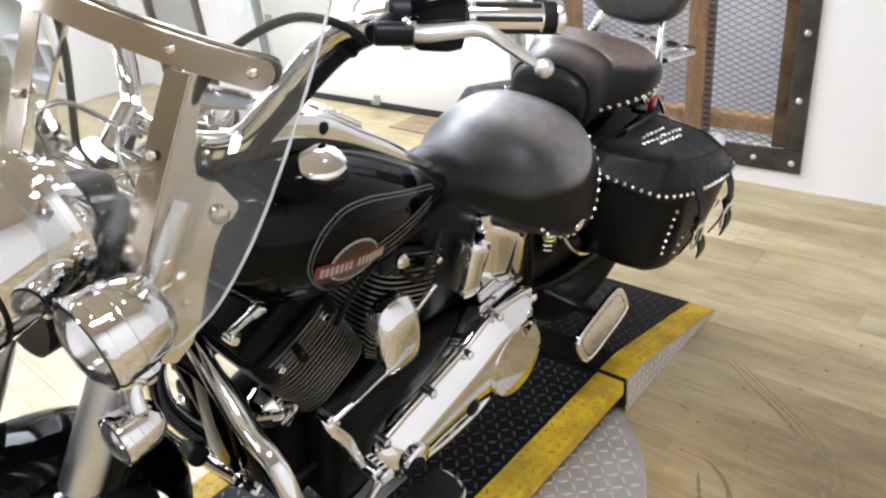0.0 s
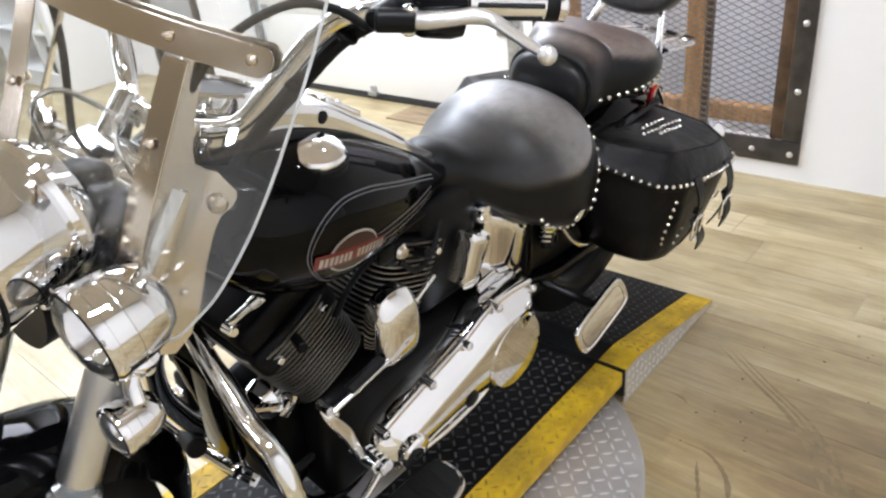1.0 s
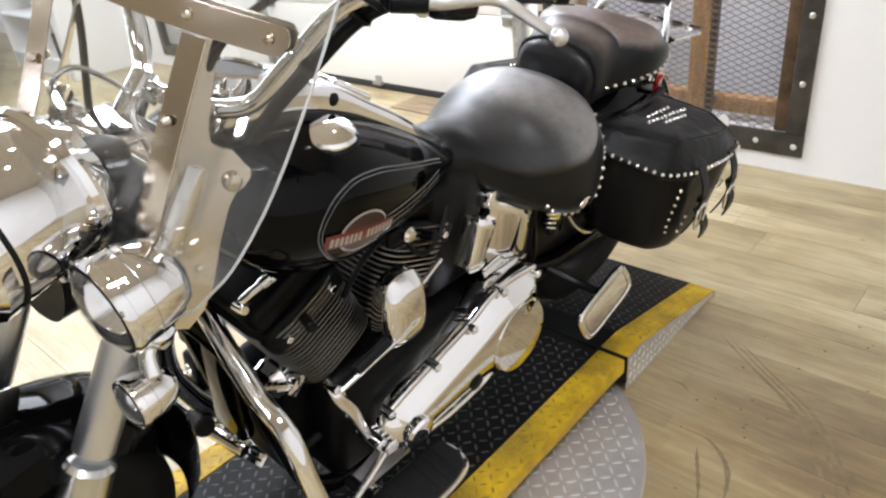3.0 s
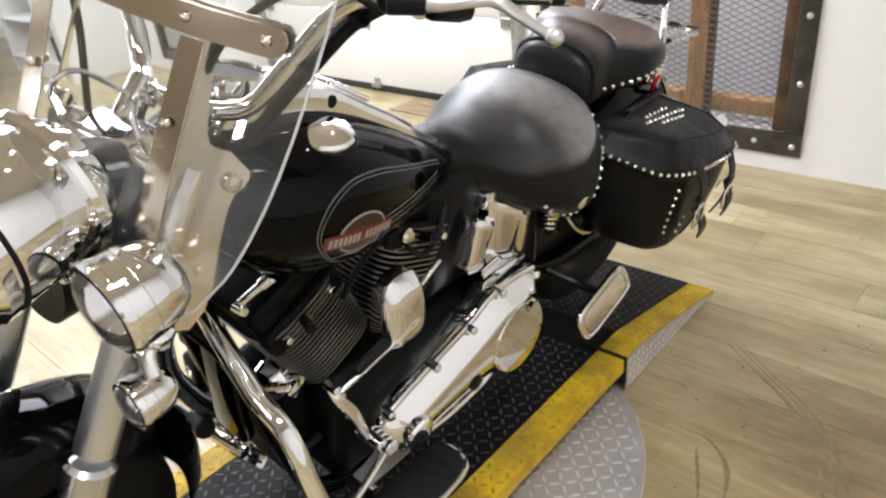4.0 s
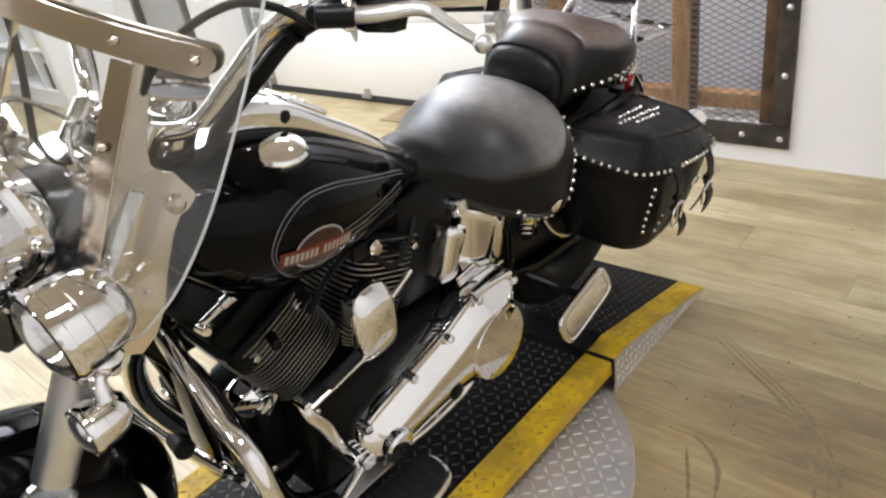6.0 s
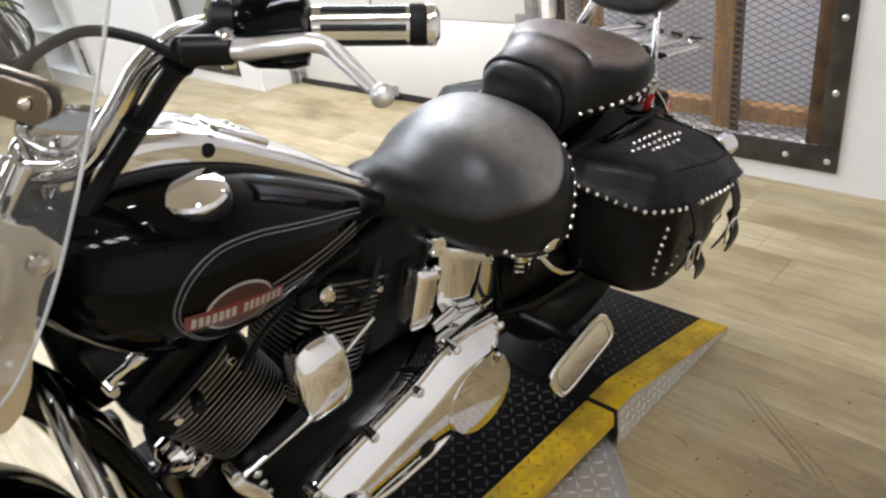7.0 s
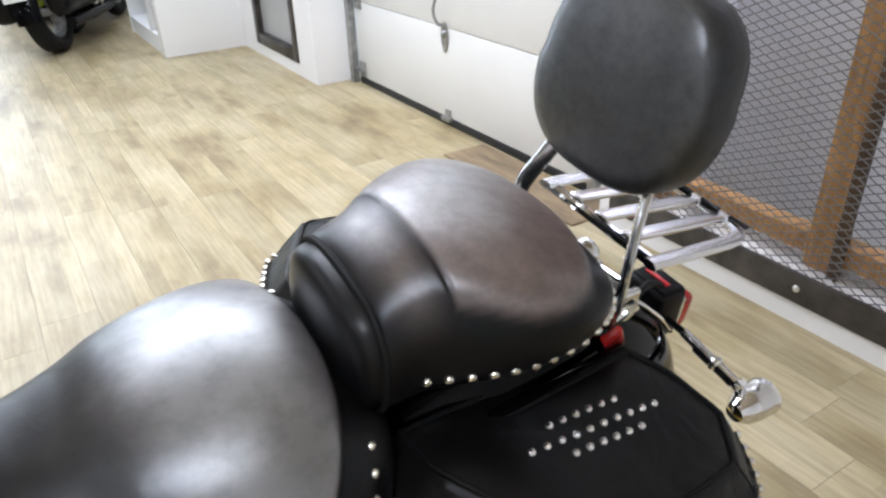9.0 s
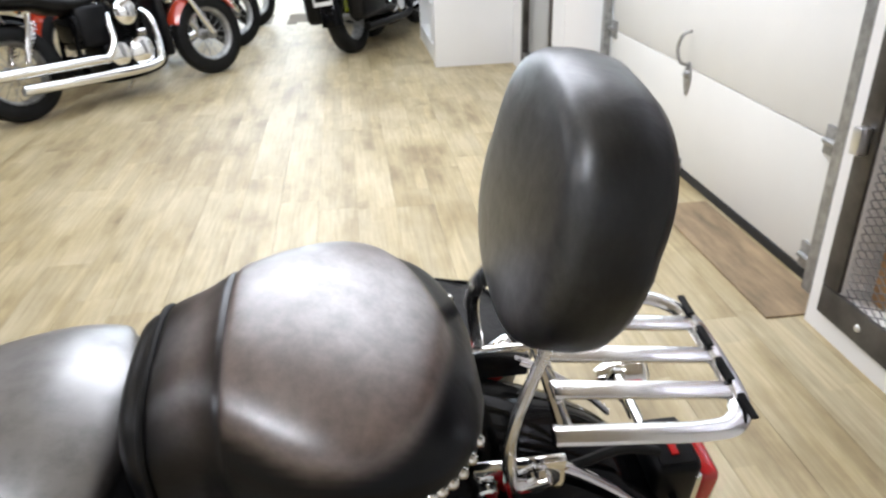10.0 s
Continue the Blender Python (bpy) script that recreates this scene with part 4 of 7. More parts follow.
console = part("dash_console", loft(rings), CHROME, bike, "long chrome dash console on the tank", angle=50)
part("speedometer_bezel", lathe([(0.058, -0.02), (0.060, 0.004), (0.057, 0.012), (0.050, 0.015), (0.048, 0.010)], aim((0, 0.535, 1.008), (0, 0.22, 1)), 40, caps=False), CHROME, console, "round chrome speedometer bezel")
part("speedometer_face", lathe([(0.049, 0.009), (0.0, 0.0095)], aim((0, 0.535, 1.008), (0, 0.22, 1)), 32, caps=False), BLACK_METAL, console, "dark round speedometer face")
part("ignition_switch", lathe([(0.018, -0.01), (0.019, 0.003), (0.016, 0.007), (0.008, 0.009), (0.0, 0.009)], aim((0, 0.672, 0.966), (0, 0.5, 1)), 28, caps=False), CHROME, console, "chrome ignition switch cover")
bm = box(-0.032, 0.032, 0.625, 0.715, 0, 0.017, 0.006, 3, m=pose(0, 0.0, 0.974, 0, 0, 0))
for k_ in range(3):
    dome((-0.018 + 0.018 * k_, 0.668, 0.990), (0, 0, 1), 0.006, 0.004, 12, bm)
bm.transform(Matrix.Translation((0, 0.735, 0.922)) @ Matrix.Rotation(radians(-33), 4, "X") @ Matrix.Translation((0, -0.675, -0.974)))
part("indicator_panel", bm, CHROME, console, "raised chrome indicator panel")
for sgn in (1, -1):
    part("console_plug", lathe([(0.0095, -0.004), (0.0105, 0.001), (0.007, 0.0025), (0, 0.003)], aim((0.0625 * sgn, 0.665, 0.952), (sgn, 0, 0)), 20, caps=False), RUBBER, console, "black rubber plug")
part("tank_trim", tube([(0.068, 0.47, 0.957), (0.076, 0.54, 0.960), (0.074, 0.62, 0.944), (0.067, 0.72, 0.900), (0.058, 0.82, 0.838), (0.048, 0.93, 0.768)], 0.007, 10), RUBBER, console, "black rubber edging")
part("tank_trim", mirrored(tube([(0.068, 0.47, 0.957), (0.076, 0.54, 0.960), (0.074, 0.62, 0.944), (0.067, 0.72, 0.900), (0.058, 0.82, 0.838), (0.048, 0.93, 0.768)], 0.007, 10)), RUBBER, console, "black rubber edging")

# -- rider's saddle --
SEAT = [  # y, half width, top, bottom, shoulder
    (0.930, 0.036, 0.764, 0.722, 0.738),
    (0.945, 0.056, 0.784, 0.700, 0.726),
    (0.990, 0.078, 0.791, 0.672, 0.708),
    (1.050, 0.112, 0.772, 0.622, 0.664),
    (1.110, 0.148, 0.773, 0.580, 0.622),
    (1.160, 0.176, 0.788, 0.552, 0.600),
    (1.220, 0.200, 0.798, 0.522, 0.585),
    (1.280, 0.206, 0.802, 0.508, 0.585),
    (1.330, 0.196, 0.790, 0.532, 0.600),
    (1.370, 0.168, 0.765, 0.600, 0.625),
    (1.400, 0.128, 0.735, 0.640, 0.655),
    (1.412, 0.095, 0.715, 0.660, 0.670),
]


seat_wear_sheen = []


def seat_ring(y, n=136):
    w, zt, zb, zs = interp(SEAT, y)
    pts = []
    for p in superring(y, w, zt - 0.014, zb, n, 2.25, 2.5, zc=zs):
        x, _, z = p
        k = 0.0
        if z < zs:
            x = math.copysign(w * (1 - min((zs - z) / (zs - zb), 1.0) ** 4) ** (1 / 2.25), x)
        if z > zs:
            # puffed middle panel with a soft edge
            a = math.atan2((z - zs) / (zt - zs), abs(x) / max(w, 1e-4))
            arc = (math.pi / 2 - a) / (math.pi / 2)
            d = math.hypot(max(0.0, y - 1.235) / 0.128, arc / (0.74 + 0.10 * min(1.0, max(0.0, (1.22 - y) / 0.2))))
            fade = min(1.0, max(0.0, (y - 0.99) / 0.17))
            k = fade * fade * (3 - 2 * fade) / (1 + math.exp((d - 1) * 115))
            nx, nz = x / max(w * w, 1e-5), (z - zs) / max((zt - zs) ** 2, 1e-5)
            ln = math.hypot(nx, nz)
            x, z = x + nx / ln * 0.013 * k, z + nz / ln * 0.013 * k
        # painted sheen: strong on the rear of the panel, faint on the nose
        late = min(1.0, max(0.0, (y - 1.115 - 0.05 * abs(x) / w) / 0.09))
        seat_wear_sheen.append(k * (0.16 + 0.84 * late * late * (3 - 2 * late)))
        pts.append((x, y, z))
    return pts


saddle = part("rider_seat", loft([seat_ring(0.93 + (1.412 - 0.93) * i / 120) for i in range(121)]), SEAT_LEATHER, bike, "wide black leather rider's saddle, worn on top, with a painted grey sheen", angle=80)
worn(saddle, seat_wear_sheen)


def seat_side(y, dz):
    """The lower left edge of the saddle, dz above its bottom."""
    w, zt, zb, zs = interp(SEAT, y)
    z = zb + dz
    s = min(abs(z - zs) / ((zt - zs) if z > zs else (zs - zb)), 0.999)
    return Vector((w * (1 - s ** (4 if z < zs else 2)) ** (1 / 2.25), y, z))


def stud_on(p, nrm, parent, r=0.0058, mesh_store={}):
    if r not in mesh_store:
        mesh_store[r] = link_mesh("stud", lathe([(r, -0.001), (r * 0.95, r * 0.35), (r * 0.6, r * 0.75), (0, r * 0.9)], None, 10, caps=False), STUD)
    ob = new("stud", mesh_store[r])
    ob.parent = parent
    ob.matrix_local = aim(p, nrm)
    return ob


edge = []
for y, z in ((1.150, 0.590), (1.168, 0.572), (1.19, 0.556), (1.213, 0.546), (1.237, 0.539), (1.262, 0.533), (1.285, 0.531), (1.302, 0.541), (1.312, 0.558), (1.318, 0.578), (1.323, 0.60), (1.330, 0.62), (1.338, 0.64), (1.346, 0.66), (1.354, 0.68), (1.361, 0.70), (1.367, 0.718)):
    edge.append(seat_side(y, z - interp(SEAT, y)[2]))
for p in edge:
    out_ = Vector((1, 0.35 if p.y > 1.3 else 0.0, 0.15)).normalized()
    for sgn in (1, -1):
        stud_on(Vector((p.x * sgn, p.y, p.z)) + Vector((out_.x * sgn, out_.y, out_.z)) * 0.0015, Vector((out_.x * sgn, out_.y, out_.z)), saddle)
for sgn in (1, -1):
    bm = plate([(0.024 * math.cos(2 * math.pi * i / 28), 0.0115 * math.sin(2 * math.pi * i / 28)) for i in range(28)], 0.005, None, 0.002)
    q = seat_side(1.245, 0.062) + Vector((0.004, 0, 0))
    bm.transform(Matrix.Translation((q.x * sgn, q.y, q.z)) @ Matrix.Rotation(radians(90 * sgn), 4, "Y") @ Matrix.Rotation(radians(90), 4, "Z"))
    part("seat_badge", bm, CHROME, saddle, "small oval chrome badge")

# -- pillion --
PIL = [  # y, half width, top, bottom, shoulder
    (1.398, 0.106, 0.858, 0.690, 0.765),
    (1.412, 0.109, 0.869, 0.688, 0.765),
    (1.450, 0.114, 0.884, 0.700, 0.766),
    (1.480, 0.132, 0.886, 0.712, 0.772),
    (1.530, 0.157, 0.884, 0.722, 0.782),
    (1.580, 0.169, 0.877, 0.732, 0.79),
    (1.630, 0.165, 0.862, 0.742, 0.792),
    (1.675, 0.142, 0.844, 0.750, 0.79),
    (1.704, 0.100, 0.820, 0.757, 0.785),
    (1.716, 0.056, 0.803, 0.765, 0.78),
]


pil_wear_sheen = []


def pil_ring(y, n=88):
    w, zt, zb, zs = interp(PIL, y)
    pts = []
    for x, _, z in superring(y, w, zt - 0.014, zb, n, 2.6, 2.9, zc=zs):
        k = front = 0.0
        if z > zs:
            a = math.atan2((z - zs) / (zt - zs), abs(x) / max(w, 1e-4))
            arc = (math.pi / 2 - a) / (math.pi / 2)
            # bright sheen of the front roll, painted into the mask
            front = math.exp(-((y - 1.443) / 0.022) ** 2) / (1 + math.exp((arc - 0.6) * 14))
            # broad sat-on panel, straight at the seam and round behind
            d = math.hypot(max(0.0, y - 1.575) / 0.115, arc / (0.60 + 0.12 * min(1.0, max(0.0, (y - 1.48) / 0.07))))
            k = 1 / (1 + math.exp((d - 1) * 60)) / (1 + math.exp((1.477 - y) * 700))
            z += 0.013 / (1 + math.exp((d - 1) * 40)) / (1 + math.exp((1.462 - y) * 90))
            # stitched seam across the front
            z -= 0.0028 * math.exp(-((y - 1.475) / 0.0032) ** 2)
        pil_wear_sheen.append(max(0.74 * k, 0.5 * front))
        pts.append((x, y, z))
    return pts


pillion = part("pillion_seat", loft([pil_ring(1.398 + 0.318 * i / 152) for i in range(153)]), PILLION_LEATHER, bike, "black leather pillion seat with a stud border, worn brown and sheen-painted on top", angle=80)
worn(pillion, pil_wear_sheen)
# front pad of the pillion and its piping
def pil_front(f, y, grow=0.0):
    w, zt, zb, zs = interp(PIL, 1.40)
    return [(x * f, y, zs + (z - zs) * f) for x, _, z in superring(0, w + grow, zt - 0.014 + grow, zb, 88, 2.6, 2.9, zc=zs)]


pad_rings = [(0.985, 1.403), (0.975, 1.394), (0.95, 1.386), (0.90, 1.379), (0.80, 1.374), (0.6, 1.370), (0.3, 1.367), (0.03, 1.366)]
part("front_pad", loft([pil_front(f, y) for f, y in pad_rings]), VINYL, pillion, "smooth black vinyl front pad", angle=80)
part("piping", tube([p for p in pil_front(1.012, 1.400)][::4], 0.0046, 8, 3, closed=True), RUBBER, pillion, "black piping")


def pil_side(y, z):
    w, zt, zb, zs = interp(PIL, y)
    s = min(abs(z - zs) / ((zt - zs) if z > zs else (zs - zb)), 0.999)
    return w * (1 - s ** 2.3) ** (1 / 2.6)


for k in range(10):
    y = 1.446 + 0.0212 * k
    z = 0.751 + 0.0032 * k
    d_ = 0.012
    x = pil_side(y, z)
    slope_ = (pil_side(y + d_, z) - pil_side(y - d_, z)) / (2 * d_)
    nrm = Vector((1, -slope_, 0.1)).normalized()
    for sgn in (1, -1):
        stud_on(Vector((x * sgn, y, z)), Vector((nrm.x * sgn, nrm.y, nrm.z)), pillion, 0.0068)
for k in range(7):
    y = 1.65 + 0.0105 * k
    x = pil_side(y, 0.786)
    for sgn in (1, -1):
        if k < 6:
            stud_on(Vector((x * sgn, y, 0.786)), Vector((0.5 * sgn, 0.5 + 0.1 * k, 0.1)).normalized(), pillion, 0.0068)

# -- saddlebags --
from mathutils import noise
from mathutils.bvhtree import BVHTree


def blend_ring(a, b, f):
    return [tuple(pa[i] + (pb[i] - pa[i]) * f for i in range(3)) for pa, pb in zip(a, b)]


def ring3(pts, n=9):
    return [tuple(p) for p in spline(pts, n, True)]


def crisp_ring(pts, share, n=9):
    """A ring between straight sides (share 1) and a smooth curve (share 0)."""
    soft_ring = ring3(pts, n)
    k = len(pts)
    out = []
    for i in range(k):
        a, b = pts[i], pts[(i + 1) % k]
        for j in range(n):
            t = j / n
            line = [a[c] + (b[c] - a[c]) * t for c in range(3)]
            out.append(tuple(line[c] * share + soft_ring[i * n + j][c] * (1 - share) for c in range(3)))
    return out


LID_TOP = crisp_ring([(0.095, 1.428, 0.662), (0.160, 1.430, 0.668), (0.284, 1.507, 0.654), (0.297, 1.600, 0.634), (0.306, 1.705, 0.611), (0.299, 1.792, 0.597), (0.236, 1.838, 0.600), (0.160, 1.820, 0.613), (0.100, 1.775, 0.630), (0.090, 1.60, 0.650)], 0.82)
LID_RIM = crisp_ring([(0.098, 1.396, 0.628), (0.172, 1.394, 0.610), (0.292, 1.446, 0.580), (0.336, 1.530, 0.568), (0.346, 1.700, 0.544), (0.332, 1.826, 0.530), (0.252, 1.876, 0.534), (0.165, 1.860, 0.556), (0.094, 1.80, 0.60), (0.086, 1.60, 0.625)], 0.45)
BODY_TOP = [(x + (0.22 - x) * 0.06, y + (1.64 - y) * 0.06, z + 0.004) for x, y, z in LID_RIM]
BODY_LOW = crisp_ring([(0.110, 1.450, 0.378), (0.190, 1.442, 0.366), (0.285, 1.468, 0.362), (0.318, 1.540, 0.356), (0.322, 1.690, 0.362), (0.305, 1.775, 0.370), (0.25, 1.810, 0.376), (0.170, 1.80, 0.380), (0.112, 1.77, 0.385), (0.105, 1.60, 0.378)], 0.4)


def shrink(r, f, dz=0.0):
    cx, cy = sum(p[0] for p in r) / len(r), sum(p[1] for p in r) / len(r)
    cz = sum(p[2] for p in r) / len(r)
    return [(cx + (x - cx) * f, cy + (y - cy) * f, cz + (z - cz) * f + dz) for x, y, z in r]


def saddlebag(sgn):
    fix = (lambda b: b) if sgn > 0 else mirrored
    lid_rings = [shrink(LID_RIM, 0.955, 0.006), shrink(LID_RIM, 0.985, -0.004), LID_RIM, shrink(LID_RIM, 1.0, 0.012)]
    for f in (0.25, 0.5, 0.75, 0.92):
        r = blend_ring(LID_RIM, LID_TOP, f)
        bulge = math.sin(f * math.pi) * 0.004
        lid_rings.append([(x, y, z + bulge + (0.004 if f > 0.9 else 0)) for x, y, z in shrink(r, 1.0 + math.sin(f * math.pi) * 0.012)])
    lid_rings += [LID_TOP, shrink(LID_TOP, 0.975, -0.002), shrink(LID_TOP, 0.94, 0.0015), shrink(LID_TOP, 0.75, 0.005), shrink(LID_TOP, 0.45, 0.008), shrink(LID_TOP, 0.15, 0.009), shrink(LID_TOP, 0.01, 0.009)]
    body = [shrink(BODY_LOW, 0.05, -0.006), shrink(BODY_LOW, 0.85, -0.006), shrink(BODY_LOW, 0.96, 0.0), shrink(BODY_LOW, 1.0, 0.018)]
    for f in (0.2, 0.45, 0.7, 0.9, 1.0):
        r = blend_ring(BODY_LOW, BODY_TOP, f)
        body.append(shrink(r, 1.0 + math.sin(f * math.pi) * 0.015))
    body.append(shrink(BODY_TOP, 0.5))
    bag = part("saddlebag", fix(loft(body)), LEATHER, bike, "black leather saddlebag with chrome studs and buckled straps", angle=60)
    lid_bm = loft(lid_rings)
    from_top = BVHTree.FromBMesh(lid_bm)
    for v in lid_bm.verts:
        v.co.z += 0.0032 * noise.noise(v.co * 14.0) + 0.0014 * noise.noise(v.co * 37.0)
        v.co.x += 0.0028 * noise.noise(v.co * 17.0 + Vector((3.1, 0, 0)))
    part("lid", fix(lid_bm), LEATHER, bag, "curved black leather lid", angle=60)
    crease = shrink(LID_TOP, 0.985, 0.0005)
    part("lid_seam", fix(tube(crease[::3], 0.0022, 6, 3, closed=True)), RUBBER, bag, "stitched seam")
    # studs: lid rim
    L = [Vector(p) for p in LID_RIM]
    acc, last = 0.0, None
    n = len(L)
    rim_c = Vector((0.22, 1.64, 0.57))
    walked = []
    for i in range(8, 62):
        a = L[i % n]
        if last is None or (a - last).length > 0.0:
            walked.append(a)
        last = a
    dist, nxt = 0.0, 0.0
    for a, b in zip(walked, walked[1:]):
        seg_ = (b - a).length
        while nxt <= dist + seg_:
            p = a + (b - a) * ((nxt - dist) / max(seg_, 1e-6))
            o = Vector((p.x - rim_c.x, (p.y - rim_c.y) * 0.45, 0.03)).normalized()
            if p.x > 0.13:
                q = p + Vector((0, 0, 0.013)) + o * 0.0005
                stud_on(Vector((q.x * sgn, q.y, q.z)), Vector((o.x * sgn, o.y, o.z)), bag, 0.0058)
            nxt += 0.0205
        dist += seg_
    # studs: pattern on the lid, three slanted rows
    for (ax_, ay), (bx, by), cnt in (((0.167, 1.589), (0.168, 1.695), 6), ((0.191, 1.543), (0.193, 1.747), 10), ((0.213, 1.592), (0.214, 1.702), 6)):
        for k in range(cnt):
            f = k / (cnt - 1)
            x, y = ax_ + (bx - ax_) * f, ay + (by - ay) * f
            hit, nrm, _, _ = from_top.ray_cast(Vector((x, y, 0.9)), Vector((0, 0, -1)))
            stud_on(Vector((hit.x * sgn, hit.y, hit.z)), Vector((nrm.x * sgn, nrm.y, nrm.z)), bag, 0.0058)
    # straps with buckles on the outer face
    for k, y in enumerate((1.555, 1.745)):
        zt_ = 0.60 - (y - 1.5) * 0.14
        xo = 0.348 if k == 0 else 0.348
        prof = [(xo - 0.012, y, zt_), (xo + 0.012, y, zt_ - 0.05), (xo + 0.012, y + 0.002, zt_ - 0.12), (xo - 0.012, y + 0.004, zt_ - 0.19)]
        one = bmesh.new()
        path = spline(prof, 6)
        rings_ = []
        for p in path:
            rings_.append([one.verts.new((p.x + d, p.y + s, p.z)) for d, s in ((0, -0.017), (0.004, -0.016), (0.004, 0.016), (0, 0.017))])
        skin(one, rings_)
        part("strap", fix(one), LEATHER, bag, "black leather strap")
        bk = [(xo + 0.019, y - 0.022, zt_ - 0.105), (xo + 0.021, y - 0.022, zt_ - 0.155), (xo + 0.019, y + 0.024, zt_ - 0.155), (xo + 0.019, y + 0.024, zt_ - 0.105)]
        part("buckle", fix(tube(bk, 0.0035, 8, 3, closed=True)), CHROME, bag, "chrome roller buckle")
        part("buckle_tongue", fix(rod((xo + 0.018, y + 0.001, zt_ - 0.105), (xo + 0.021, y + 0.001, zt_ - 0.158), 0.0022, 8)), CHROME, bag)
        part("strap_loop", fix(box(xo + 0.006, xo + 0.021, y - 0.021, y + 0.021, zt_ - 0.085, zt_ - 0.072, 0.003)), LEATHER, bag)
    for k_ in (2, 5):
        a, b = Vector(LID_TOP[k_ * 9]), Vector(LID_RIM[k_ * 9])
        o_ = Vector((a.x - 0.22, (a.y - 1.64) * 0.6, 0.02)).normalized() * 0.004
        part("corner_seam", fix(tube([a + o_ * 0.3, a.lerp(b, 0.5) + o_, b + o_ * 0.7], 0.0016, 6, 5)), RUBBER, bag)
    for y, turn_ in ((1.572, 0.010), (1.765, -0.006)):
        one = bmesh.new()
        rings_ = []
        for i, p in enumerate(spline([(0.346, y, 0.475), (0.362, y + turn_, 0.448), (0.372, y + 2 * turn_, 0.415), (0.366, y + 3 * turn_, 0.378)], 5)):
            hw = 0.019 * (1.0 if i < 12 else 1.0 - 0.16 * (i - 12))
            rings_.append([one.verts.new((p.x + d, p.y + s_, p.z + 0.3 * d)) for d, s_ in ((0, -hw), (0.004, -hw), (0.004, hw), (0, hw))])
        skin(one, rings_)
        part("strap_end", fix(one), LEATHER, bag, "loose black leather strap end")
    bd = plate([(0.022 * math.cos(2 * math.pi * i / 24), 0.010 * math.sin(2 * math.pi * i / 24)) for i in range(24)], 0.004, None, 0.0015)
    bd.transform(pose(0.355, 1.665, 0.505, 90, 0, 90))
    part("badge", fix(bd), CHROME, bag, "small oval chrome badge")
    # studs down the front edge and across the pocket
    for k in range(8):
        z = 0.548 - 0.0215 * k
        q = Vector((0.318 - 0.020 * k / 8 - (0.012 if k == 7 else 0), 1.482 + (0.004 if k < 6 else 0.012 * (k - 5)), z))
        stud_on(Vector((q.x * sgn + 0.010 * sgn, q.y, q.z)), Vector((0.85 * sgn, -0.5, 0)).normalized(), bag, 0.005)
    for k in range(3):
        for yy, dy in ((1.505, 0.017), (1.635, -0.017)):
            q = Vector((0.338, yy + dy * k, 0.428 + 0.014 * k))
            stud_on(Vector((q.x * sgn, q.y, q.z)), Vector((sgn, 0, 0)), bag, 0.0045)
    return bag


saddlebag(1)
bag_right = saddlebag(-1)
bag_right.location += Vector((-0.030, -0.020, 0.020))

# -- backrest, rack --
backrest = part("backrest_bar", tube([(0.094, 1.742, 0.69), (0.106, 1.734, 0.74), (0.107, 1.732, 0.79), (0.090, 1.752, 0.845), (0.076, 1.776, 0.90), (0.066, 1.808, 0.99), (0.04, 1.822, 1.05), (0, 1.826, 1.06), (-0.04, 1.822, 1.05), (-0.066, 1.808, 0.99), (-0.076, 1.776, 0.90), (-0.090, 1.752, 0.845), (-0.107, 1.732, 0.79), (-0.106, 1.734, 0.74), (-0.094, 1.742, 0.69)], 0.0062, 12, flat=1.9), BRIGHT, bike, "chrome passenger backrest bar")


def pad_ring(f, y, n=64):
    out = []
    for j in range(n):
        a = 2 * math.pi * j / n
        c, s = math.cos(a), math.sin(a)
        wide = 0.130 if s > 0 else 0.135
        out.append((wide * f * math.copysign(abs(c) ** (2 / 2.7), c), y, 0.985 + (0.121 if s > 0 else 0.129) * f * math.copysign(abs(s) ** (2 / 2.6), s)))
    return out


pad_shape = [(0.02, 1.846), (0.72, 1.845), (0.90, 1.838), (0.975, 1.824), (1.0, 1.806), (1.0, 1.786), (0.985, 1.770), (0.955, 1.760), (0.91, 1.753), (0.80, 1.748), (0.6, 1.745), (0.3, 1.743), (0.02, 1.742)]
bm = loft([pad_ring(f, y) for f, y in pad_shape])
bm.transform(Matrix.Translation((-0.008, 1.79, 0.985)) @ Matrix.Rotation(radians(-12), 4, "X") @ Matrix.Translation((0, -1.79, -0.985)))
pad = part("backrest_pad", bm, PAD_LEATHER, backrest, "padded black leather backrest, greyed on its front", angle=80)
# front rings greyed: scuffed leather together with a painted sheen
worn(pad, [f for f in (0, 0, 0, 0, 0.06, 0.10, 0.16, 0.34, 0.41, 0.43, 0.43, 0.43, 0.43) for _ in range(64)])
rack = part("luggage_rack", tube([(0.104, 1.775, 0.783), (0.106, 1.86, 0.774), (0.103, 1.935, 0.762), (0.092, 1.970, 0.756), (0.062, 1.989, 0.753), (0.0, 1.992, 0.753), (-0.062, 1.989, 0.753), (-0.092, 1.970, 0.756), (-0.103, 1.935, 0.762), (-0.106, 1.86, 0.774), (-0.104, 1.775, 0.783)], 0.0125, 12, flat=0.5), BRIGHT, bike, "chrome luggage rack behind the backrest")
for x in (-0.052, 0.0, 0.052):
    part("slat", box(-0.0115, 0.0115, -0.100, 0.100, -0.0035, 0.0035, 0.0028, 3, m=pose(x, 1.884, 0.773, -8.9)), BRIGHT, rack, smooth=True)
part("cross_bar", tube([(-0.102, 1.79, 0.776), (0.102, 1.79, 0.776)], 0.008, 10, 1), CHROME, rack)
